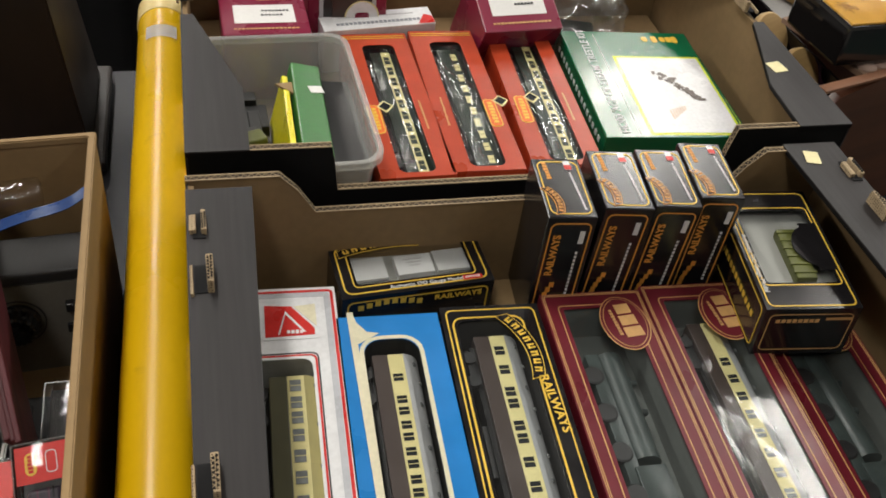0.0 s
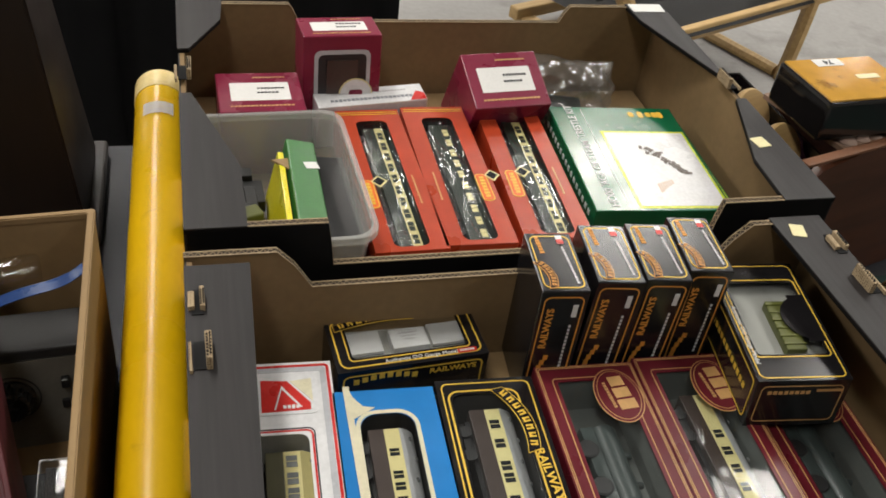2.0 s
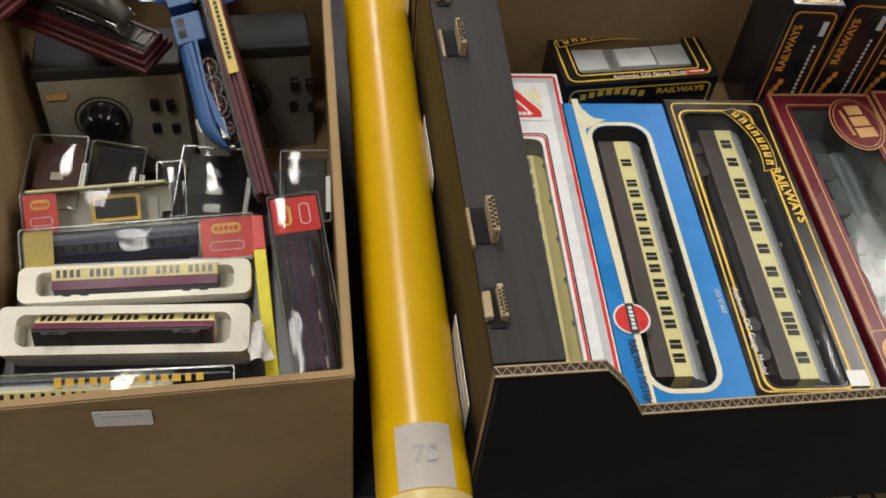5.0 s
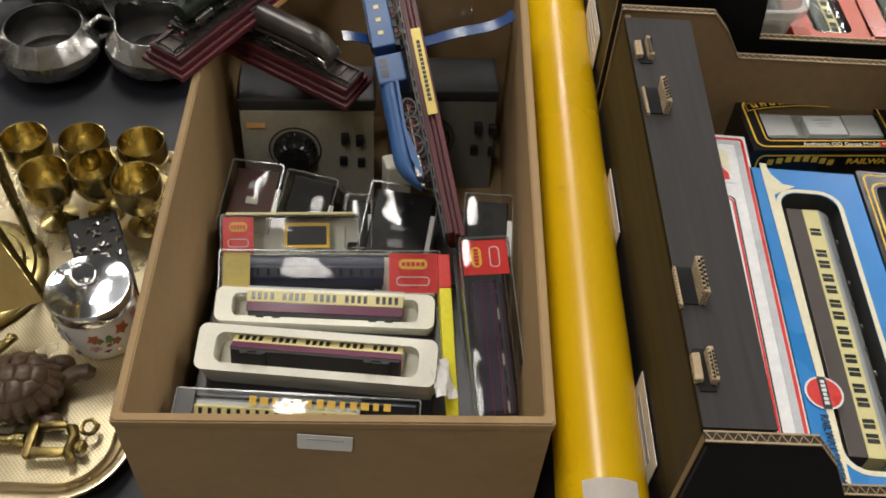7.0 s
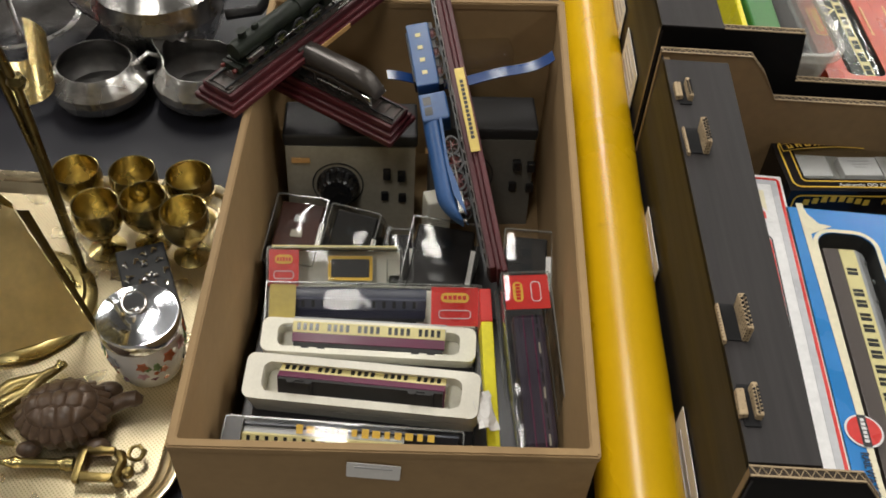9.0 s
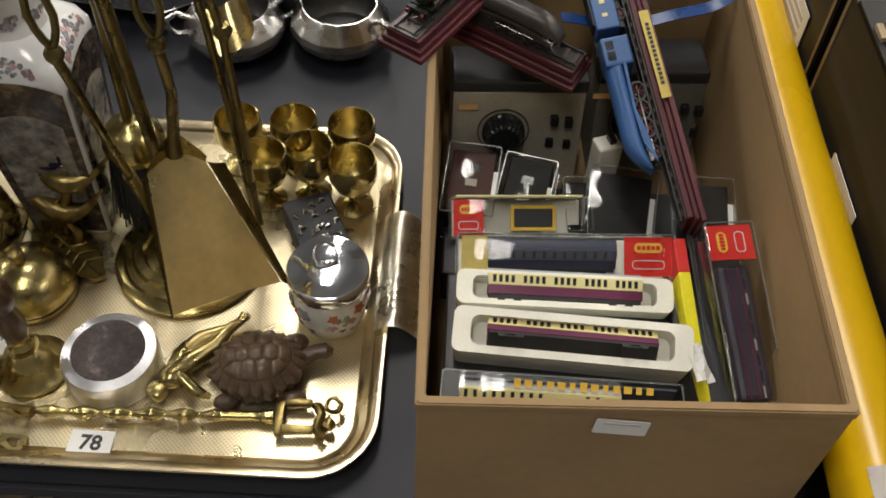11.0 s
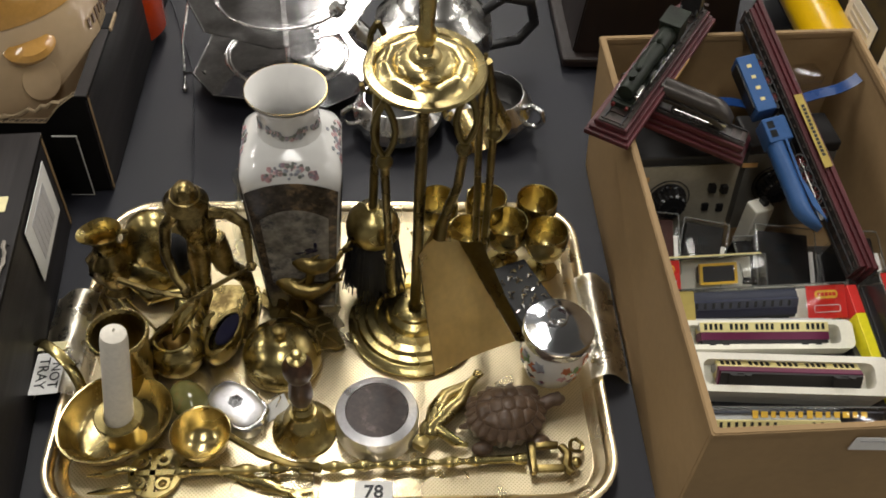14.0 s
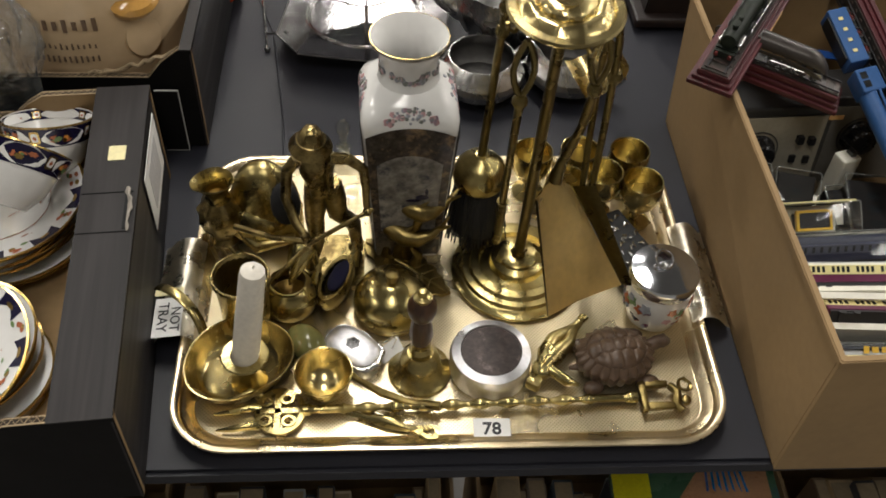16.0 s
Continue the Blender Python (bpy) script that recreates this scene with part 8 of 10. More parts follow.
    box(bm, 0.024, 0.006, 0.008, (0.321, -0.009, 0.004), 0.002)
    sweep(bm, [(0.334, 0.012, 0.004), (0.338, 0.004, 0.006), (0.335, -0.008, 0.004), (0.340, -0.014, 0.004)], [0.004, 0.0035, 0.004, 0.0035], 8)
    ball(bm, 0.005, (0.344, -0.004, 0.005), (1, 1, 0.8), 10)
    sweep(bm, [(0.346 + 0.006 * math.cos(a), 0.012 + 0.006 * math.sin(a), 0.005) for a in [2 * math.pi * i / 14 for i in range(15)]], 0.0018, 6, cap=False)
    dent(bm, 0.0016, 180, 3)
    part("cast_finial", bm, BRASS_DULL, t, "cast openwork finial", 40)
    # bottle opener in front
    t = thing("bottle_opener", "small cast brass bottle opener", "bottle opener", pose(-0.572, 0.3005, TZ + 0.003, 0, 0, -16))
    bm = B()
    sweep(bm, [(-0.05, 0.002, 0), (-0.02, 0, 0.001), (-0.004, 0, 0.002), (0.012, -0.001, 0.001), (0.022, 0, 0)], [0.0022, 0.003, 0.006, 0.0034, 0.003], 8, flat=0.7)
    ball(bm, 0.0065, (0.0, 0.002, 0.001), (1.4, 1, 0.6), 12)
    dent(bm, 0.0012, 260, 6)
    ring(bm, [(0.02, 0.003), (0.036, 0.0075), (0.04, 0.0065), (0.041, 0), (0.04, -0.0065), (0.036, -0.0075), (0.02, -0.003)], [(0.027, 0.0015), (0.034, 0.004), (0.0365, 0.0035), (0.037, 0), (0.0365, -0.0035), (0.034, -0.004), (0.027, -0.0015)], -0.0015, 0.0015)
    part("cast_body", bm, BRASS, t, smooth=40)
    # legs-shaped nutcracker
    bm = B()
    for s, spread in ((1, 0.0), (-1, 0.02)):
        sweep(bm, [(0.0, 0, 0.012), (0.004 * s, 0.014, 0.013), (0.009 * s + spread * 0.2, 0.034, 0.011), (0.006 * s + spread * 0.6, 0.054, 0.009), (0.008 * s + spread * 0.8, 0.066, 0.008), (0.012 * s + spread, 0.072, 0.012)], [0.007, 0.0085, 0.0065, 0.0048, 0.0036, 0.003], 12)
    ball(bm, 0.009, (0, -0.002, 0.010), (1.1, 1.3, 0.9), 14)
    box(bm, 0.014, 0.012, 0.012, (-0.001, -0.018, 0.008), 0.003)
    sweep(bm, [(0.004, 0.0, 0.012), (0.024, -0.002, 0.009), (0.034, 0.002, 0.005)], [0.0055, 0.005, 0.002], 10)
    statue("figural_nutcracker", "cast brass nutcracker shaped as a pair of legs", "nutcracker", bm, BRASS, pose(-0.436, 0.352, TZ, 0, 0, -31))
    # pierced iron box
    t = thing("pierced_box", "dark pierced cast-metal matchbox holder", "holder", pose(-0.3405, 0.487, TZ, 0, 0, 24))
    bm = B()
    box(bm, 0.042, 0.086, 0.026, (0, 0, 0.013), 0.0015)
    part("body", bm, BRISTLE, t, "black inside showing through the piercing")
    rng = random.Random(8)
    for k in range(26):
        bm = B()
        a, r = 2.4 * k, 0.0035 * math.sqrt(k)
        sweep(bm, [(0, 0, 0), (0.003, 0.002, 0.0015), (0.006, 0.0, 0.001)], [0.0008, 0.0016, 0.0008], 6)
        part("scroll", bm, PEWTER, t, m=pose(max(-0.017, min(0.015, r * math.cos(a))), max(-0.037, min(0.036, 2.1 * r * math.sin(a))), 0.0265, 0, 0, rng.uniform(0, 360)))
    # jug
    t = thing("brass_jug", "small embossed brass jug with a flared spout", "jug", pose(-0.7365, 0.519, TZ, 0, 0, 200))
    lip = lambda a, z: 1 + (0.32 * max(0, math.cos(a)) ** 4 * (z - 0.066) / 0.016 if z > 0.066 else 0)
    bm = B()
    lathe(bm, [(0, 0), (0.014, 0), (0.015, 0.003), (0.011, 0.008), (0.018, 0.022), (0.0215, 0.036), (0.0205, 0.047), (0.0125, 0.058)], 44, wob=lambda a, z: 1 + (0.09 * math.cos(a * 7 + 2 * math.sin(z * 190)) * math.cos(z * 260) if 0.012 < z < 0.054 else 0))
    part("body", bm, CAST_BRASS, t, "dark embossed brass body", 30)
    bm = B()
    lathe(bm, [(0.0125, 0.0575), (0.0105, 0.062), (0.0112, 0.067), (0.0148, 0.077), (0.0178, 0.0815), (0.0172, 0.0822), (0.0142, 0.0775), (0.0106, 0.069), (0.0096, 0.062), (0.0115, 0.056)], 44, wob=lip)
    part("neck", bm, BRASS, t, "plain flared brass neck", 45)
    # brown cap below the neck paints the shade deep in the jug
    bm = B()
    lathe(bm, [(0.0100, 0.061), (0, 0.059)], 30)
    part("inside", bm, BRASS_DARK, t, "inside with shade put in its colour", 40)
    bm = B()
    sweep(bm, [(-0.014, 0, 0.076), (-0.026, 0, 0.072), (-0.030, 0, 0.056), (-0.02, 0, 0.038)], 0.0024, 8)
    part("handle", bm, BRASS_DULL, t, smooth=40)
    # mug
    t = thing("brass_mug", "plain brass tankard with a beaded rim", "tankard", pose(-0.7035, 0.4095, TZ) @ Matrix.Diagonal((1.04, 1.04, 1.34, 1)))
    bm = B()
    lathe(bm, [(0, 0), (0.0205, 0), (0.0215, 0.003), (0.021, 0.02), (0.022, 0.046), (0.0242, 0.050), (0.0248, 0.053), (0.0235, 0.0545), (0.0215, 0.052)], 52, wob=lambda a, z: 1 + (0.02 * math.cos(a * 26) if z > 0.049 else 0))
    part("body", bm, BRASS, t, smooth=40)
    bm = B()
    lathe(bm, [(0.0217, 0.0525), (0.0205, 0.048), (0.0198, 0.03), (0.0195, 0.01), (0, 0.008)], 40)
    part("inside", bm, BRASS_DULL, t, "brown-gold inside", 40)
    bm = B()
    for k in range(60):
        a = 2 * math.pi * k / 60
        ball(bm, 0.0013, (0.0235 * math.cos(a), 0.0235 * math.sin(a), 0.0545), (1, 1, 0.8), 8)
    tagged(part("beaded_rim", bm, BRASS_PALE, t, "bright beaded rim", 60), kind="stuff")
    # pot with a bird
    t = thing("bird_pot", "squat brass pot with a drinking bird ornament", "pot", pose(-0.6655, 0.429, TZ))
    bm = B()
    lathe(bm, [(0, 0), (0.016, 0), (0.023, 0.008), (0.0255, 0.02), (0.022, 0.032), (0.0165, 0.037), (0.0175, 0.041), (0.016, 0.0415)], 32)
    part("pot", bm, BRASS, t, smooth=40)
    bm = B()
    lathe(bm, [(0.0162, 0.0413), (0.0145, 0.037), (0.02, 0.02), (0, 0.005)], 32)
    part("inside", bm, BRASS_DARK, t, "dark inside", 40)
    bm = B()
    sweep(bm, [(0.020, 0.021, 0.076), (0.0185, 0.018, 0.075), (0.016, 0.014, 0.070), (0.0115, 0.007, 0.061), (0.006, 0.0, 0.051), (0.0015, -0.005, 0.042)], [0.004, 0.009, 0.0112, 0.0088, 0.0048, 0.0012], 16)
    sweep(bm, [(0.0195, 0.019, 0.070), (0.025, 0.022, 0.04), (0.027, 0.022, 0.0)], [0.0045, 0.003, 0.004], 10)
    part("bird", bm, BRASS, t, smooth=50)
    # swan pincushion
    t = thing("swan_pincushion", "small brass swan with a dark blue velvet cushion", "pincushion", pose(-0.6215, 0.4475, TZ, 0, 0, -26))
    bm = B()
    lathe(bm, [(0, 0), (0.012, 0), (0.017, 0.012), (0.0185, 0.026), (0.0165, 0.034), (0.0135, 0.033), (0.014, 0.02), (0, 0.012)], 28, pose(0, 0, 0.001, 10, 0, 0) @ Matrix.Diagonal((0.74, 1.6, 0.85, 1)))
    sweep(bm, [(-0.012, -0.016, 0.012), (-0.017, -0.012, 0.028), (-0.0165, -0.004, 0.040), (-0.012, 0.001, 0.044)], [0.006, 0.0042, 0.0035, 0.002], 10)
    sweep(bm, [(0.004, 0.020, 0.022), (0.004, 0.029, 0.033), (0.001, 0.033, 0.042)], [0.008, 0.005, 0.0015], 10, flat=0.5)
    part("swan", bm, BRASS, t, smooth=45)
    bm = B()
    ball(bm, 0.0125, (0.001, 0.002, 0.0255), (0.66, 1.6, 0.65), 18)
    part("cushion", bm, BLUE_VELVET, t, "dark blue velvet cushion", 60)
    # man with a long-handled tool
    bm = B()
    prism(bm, rrect(0.075, 0.066, 0.01, 4, 0.007, 0.008), 0, 0.007)
    for s, fx, fy in ((-1, -0.005, -0.012), (1, 0.037, 0.020)):
        sweep(bm, [(0.010 + 0.007 * s, 0.003, 0.116), (0.011 + 0.009 * s, 0.001, 0.098), (0.011 + 0.010 * s, fy * 0.3, 0.076), (fx * 0.8 + 0.006, fy * 0.7, 0.052), (fx, fy, 0.026), (fx, fy - 0.003, 0.009)], [0.0100, 0.0105, 0.0088, 0.0070, 0.0058, 0.0048], 16)
        sweep(bm, [(fx, fy - 0.003, 0.016), (fx, fy - 0.003, 0.022)], [0.0078, 0.0072], 14)
        ball(bm, 0.0062, (fx, fy - 0.009, 0.010), (0.9, 1.6, 0.7), 12)
    sweep(bm, [(0.009, 0.003, 0.108), (0.008, 0.002, 0.120), (0.007, 0.000, 0.134), (0.006, -0.003, 0.147), (0.005, -0.004, 0.154), (0.004, -0.005, 0.162)], [0.0135, 0.0132, 0.0155, 0.0175, 0.0135, 0.006], 20, flat=0.72)
    ring(bm, oval(0.031, 0.024, 24, 0.009, 0.003), oval(0.022, 0.016, 24, 0.009, 0.003), 0.114, 0.1185)
    for s in (-1, 1):
        sweep(bm, [(0.008 + 0.007 * s, -0.010, 0.120), (0.007 + 0.009 * s, -0.015, 0.138), (0.006 + 0.009 * s, -0.010, 0.152)], 0.0013, 6)
    sweep(bm, [(-0.010, -0.003, 0.151), (-0.020, -0.005, 0.138), (-0.022, -0.014, 0.116), (-0.014, -0.028, 0.098), (-0.006, -0.036, 0.092)], [0.0060, 0.0056, 0.0044, 0.0038, 0.0032], 14)
    ball(bm, 0.0046, (-0.005, -0.038, 0.091), (1, 1, 1), 12)
    sweep(bm, [(0.018, -0.003, 0.153), (0.034, -0.002, 0.150), (0.046, -0.004, 0.140), (0.0475, -0.008, 0.122), (0.048, -0.014, 0.104)], [0.0060, 0.0050, 0.0044, 0.0038, 0.0030], 14)
    ball(bm, 0.0046, (0.049, -0.017, 0.101), (1, 1, 1), 12)
    sweep(bm, [(0.054, -0.016, 0.103), (0.0, -0.040, 0.086), (-0.050, -0.052, 0.030)], 0.0021, 8)
    sweep(bm, [(-0.004, -0.036, 0.082), (-0.035, -0.026, 0.076), (-0.072, -0.006, 0.070)], 0.0028, 8)
    for k in range(4):
        sweep(bm, [(-0.020 - 0.018 * k, -0.062 + 0.010 * k, 0.012), (-0.045 - 0.016 * k, -0.024 + 0.006 * k, 0.020), (-0.075 - 0.008 * k, 0.004, 0.030)], 0.0018, 6)
    dent(bm, 0.0012, 260, 1.5)
    ball(bm, 0.0088, (0.003, -0.008, 0.169), (0.9, 1, 1.15), 18)
    hat = pose(0.003, -0.008, 0.175, 12, 5, 0)
    lathe(bm, [(0, 0.0180), (0.0035, 0.0177), (0.0072, 0.0158), (0.0098, 0.0105), (0.0112, 0.005), (0.0124, 0.0045), (0.0124, 0.0025), (0.0165, -0.003), (0.0182, -0.0058), (0.0172, -0.0062), (0.0105, -0.001), (0, 0.0)], 36, hat, wob=lambda a, z: 1 + (0.035 * math.cos(6 * a) if z > 0.006 else 0.02 * math.cos(2 * a)))
    statue("labourer_statuette", "cast brass statuette of a working man with a tool", "statuette", bm, CAST_BRASS, pose(-0.642, 0.476, TZ))
    # woven basket beside him
    t = thing("brass_basket", "cast brass basket with a woven back and dark opening", "basket", pose(-0.694, 0.532, TZ, 0, 0, -12))
    bm = B()
    lathe(bm, [(0.030, 0.002), (0.034, 0.004)] + [(0.037 * math.sqrt(1 - (max(0, u - 0.2) / 0.8) ** 2), 0.006 + 0.086 * u) for u in [k / 22 for k in range(22)]] + [(0, 0.092)], 72, Matrix.Diagonal((0.98, 0.74, 1, 1)), wob=lambda a, z: 1 + (0.035 * math.cos(a * 18) * math.cos(z * 560) if z > 0.03 else 0))
    part("woven_back", bm, BRASS, t, "cast basketwork back", 30)
    bm = B()
    ball(bm, 0.019, (0.026, -0.016, 0.058), (0.75, 0.75, 1.35), 20)
    part("opening", bm, DRAPE, t, "dark opening", 50)
    bm = B()
    ball(bm, 0.026, (-0.006, -0.016, 0.026), (1.15, 0.72, 0.85), 22)
    sweep(bm, [(-0.036, -0.016, 0.018), (0.0, -0.036, 0.012), (0.034, -0.020, 0.016)], [0.005, 0.007, 0.005], 12)
    part("rolled_front", bm, BRASS, t, "smooth rounded front", 50)
    # two dolphins over a leaf-shaped base
    bm = B()
    leaf = []
    for i in range(44):
        u = i / 22 if i <= 22 else 2 - i / 22
        half = 0.019 * math.sin(math.pi * min(1, 0.04 + u * 0.93)) ** 0.8 * (1 + 0.13 * math.cos(u * 44))
        leaf.append((-0.0535 + 0.107 * u, half if i <= 22 else -half))
    prism(bm, leaf, 0.002, 0.006)
    sweep(bm, [(-0.05, 0, 0.006), (0, 0, 0.009), (0.052, 0, 0.006)], 0.0016, 6)
    for k in range(7):
        for q in (-1, 1):
            sweep(bm, [(-0.036 + 0.011 * k, 0, 0.008), (-0.030 + 0.011 * k, 0.013 * q, 0.0065)], [0.0014, 0.0006], 5)
    bmesh.ops.transform(bm, matrix=pose(0, 0, 0, 0, 0, -40), verts=bm.verts)
    for k, (x, y, h) in enumerate(((-0.018, 0.016, 0.026), (-0.008, 0.012, 0.032), (0.002, 0.012, 0.036), (0.010, 0.004, 0.026), (-0.024, 0.022, 0.018), (0.006, 0.018, 0.030))):
        sweep(bm, [(x, y, 0.004), (x + 0.003 * math.sin(k * 2.3), y + 0.002, h * 0.6), (x + 0.005 * math.sin(k * 1.7), y + 0.003, h)], [0.0075, 0.006, 0.002], 9, flat=0.7)
    sweep(bm, [(0.006, 0.010, 0.036), (0.012, 0.012, 0.062)], 0.004, 8)
    dent(bm, 0.0016, 190, 2)
    for pts in (((-0.015, 0.025, 0.0755), (-0.007, 0.018, 0.075), (0.004, 0.013, 0.073), (0.014, 0.011, 0.0705), (0.024, 0.012, 0.0705), (0.034, 0.016, 0.0745), (0.044, 0.021, 0.082)), ((-0.033, 0.024, 0.0485), (-0.025, 0.020, 0.047), (-0.013, 0.014, 0.044), (0.0, 0.008, 0.040), (0.012, 0.006, 0.039), (0.024, 0.006, 0.044), (0.035, 0.008, 0.055))):
        sweep(bm, pts, [0.0016, 0.0042, 0.0088, 0.0102, 0.0082, 0.0046, 0.0022], 16)
        end = Vector(pts[-1])
        for q in (-1, 1):
            sweep(bm, [end - Vector((0.003, 0.001, 0.003)), end + Vector((0.006, 0.006 * q, 0.006))], [0.003, 0.001], 7)
        mid = Vector(pts[3])
        sweep(bm, [mid + Vector((0, 0, 0.008)), mid + Vector((0.007, 0, 0.015))], [0.003, 0.0008], 7)
    statue("dolphin_ornament", "dark brass ornament of two dolphins over a leaf base", "ornament", bm, BRASS_DULL, pose(-0.557, 0.476, TZ))
    # glass bottle with stopper
    t = thing("glass_bottle", "small clear glass scent bottle with a stopper", "bottle", pose(-0.618, 0.584, TZ))
    bm = B()
    lathe(bm, [(0, 0), (0.013, 0), (0.0145, 0.004), (0.0145, 0.034), (0.010, 0.044), (0.006, 0.05), (0.0055, 0.062), (0.008, 0.065), (0.0065, 0.066), (0.0045, 0.062), (0.0045, 0.05)], 24)
    part("bottle", bm, GLASS, t, smooth=40)
    bm = B()
    lathe(bm, [(0, 0.052), (0.0042, 0.053), (0.0044, 0.066), (0.003, 0.074), (0.0035, 0.082), (0.007, 0.087), (0.0075, 0.092), (0.004, 0.097), (0, 0.098)], 20)
    part("stopper", bm, GLASS, t, smooth=40)


tray_small_things()

# ---- pewter tea service and cake stand ----
def faceted(n, k=0.03):
    """Flat panels round a turned body."""
    step = 2 * math.pi / n
    return lambda a, z: 0.4 + 0.6 * math.cos(step / 2) / math.cos((a % step) - step / 2)


def tea_service():
    g = "pewter tea service"
    prof = lambda r, h: [(0, 0), (r * 0.55, 0), (r * 0.6, h * 0.06), (r * 0.9, h * 0.3), (r, h * 0.52), (r * 0.97, h * 0.66), (r * 0.8, h * 0.92), (r * 0.735, h), (r * 0.71, h)]
    hollow = lambda r, h: [(r * 0.712, h * 0.995), (r * 0.72, h * 0.9), (r * 0.9, h * 0.64), (r * 0.9, h * 0.5), (r * 0.7, h * 0.25), (0, h * 0.15)]
    t = thing("sugar_bowl", "faceted hammered pewter sugar bowl with two handles", "sugar bowl", pose(-0.4635, 0.765, 0.7505, 0, 0, 20), g)
    bm = B()
    lathe(bm, prof(0.053, 0.052), 84, wob=faceted(14))
    part("bowl", bm, PEWTER, t, "hammered pewter body", 20)
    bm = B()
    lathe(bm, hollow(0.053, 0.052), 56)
    part("inside", bm, PEWTER_DARK, t, "inside with shade put in its colour", 40)
    for s in (-1, 1):
        bm = B()
        sweep(bm, [(s * 0.044, 0, 0.044), (s * 0.055, 0, 0.052), (s * 0.065, 0, 0.047), (s * 0.067, 0, 0.038), (s * 0.060, 0, 0.028), (s * 0.048, 0, 0.026)], 0.0032, 9)
        part("handle", bm, PEWTER, t, smooth=40)
    t = thing("milk_jug", "faceted hammered pewter milk jug with a wide lip", "milk jug", pose(-0.3555, 0.777, 0.7505, 0, 0, 148), g)
    bm = B()
    lip = lambda a: 0.75 * max(0, math.cos(a)) ** 16
    lathe(bm, prof(0.053, 0.052), 84, wob=lambda a, z: faceted(14)(a, z) * (1 + (lip(a) if z > 0.0505 else 0.4 * lip(a) if z > 0.046 else 0)))
    for v in bm.verts:
        if v.co.z > 0.046:
            v.co.z += 0.012 * lip(math.atan2(v.co.y, v.co.x))
    part("bowl", bm, PEWTER, t, "hammered pewter body", 20)
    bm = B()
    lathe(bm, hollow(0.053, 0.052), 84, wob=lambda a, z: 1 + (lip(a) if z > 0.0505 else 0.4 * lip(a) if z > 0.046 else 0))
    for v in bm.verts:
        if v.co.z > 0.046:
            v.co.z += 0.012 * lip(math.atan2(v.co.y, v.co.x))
    part("inside", bm, PEWTER_DARK, t, "inside with shade put in its colour", 40)
    bm = B()
    sweep(bm, [(-0.042, 0, 0.046), (-0.054, 0, 0.053), (-0.066, 0, 0.049), (-0.069, 0, 0.038), (-0.062, 0, 0.026), (-0.048, 0, 0.023)], 0.0034, 9)
    part("handle", bm, PEWTER, t, smooth=40)
    t = thing("teapot", "large faceted pewter teapot with a black handle", "teapot", pose(-0.420, 0.872, 0.7505, 0, 0, 8), g)
    bm = B()
    lathe(bm, [(0, 0), (0.045, 0), (0.05, 0.006), (0.064, 0.03), (0.074, 0.062), (0.07, 0.086), (0.05, 0.104), (0.044, 0.108), (0, 0.108)], 48, wob=faceted(14))
    part("body", bm, PEWTER, t, "hammered pewter body", 20)
    bm = B()
    lathe(bm, [(0.044, 0.108), (0.04, 0.114), (0.02, 0.124), (0.008, 0.128), (0, 0.128)], 36)
    part("lid", bm, PEWTER, t, smooth=30)
    bm = B()
    lathe(bm, [(0, 0.127), (0.006, 0.128), (0.011, 0.136), (0.009, 0.145), (0, 0.148)], 18)
    part("knob", bm, BLACK_KNOB, t, smooth=40)
    bm = B()
    sweep(bm, [(0.062, 0, 0.092), (0.085, 0, 0.108), (0.118, 0, 0.10), (0.126, 0, 0.07), (0.108, 0, 0.046), (0.070, 0, 0.04)], [0.006, 0.0065, 0.007, 0.007, 0.0065, 0.006], 12)
    part("handle", bm, BLACK_KNOB, t, "black curved handle", 50)
    bm = B()
    sweep(bm, [(-0.06, 0, 0.05), (-0.085, 0, 0.066), (-0.105, 0, 0.095), (-0.118, 0, 0.112)], [0.018, 0.013, 0.009, 0.0075], 14)
    part("spout", bm, PEWTER, t, smooth=40)


tea_service()


def octagon(w, d, c):
    return [(w / 2, d / 2 - c), (w / 2 - c, d / 2), (-w / 2 + c, d / 2), (-w / 2, d / 2 - c), (-w / 2, -d / 2 + c), (-w / 2 + c, -d / 2), (w / 2 - c, -d / 2), (w / 2, -d / 2 + c)]


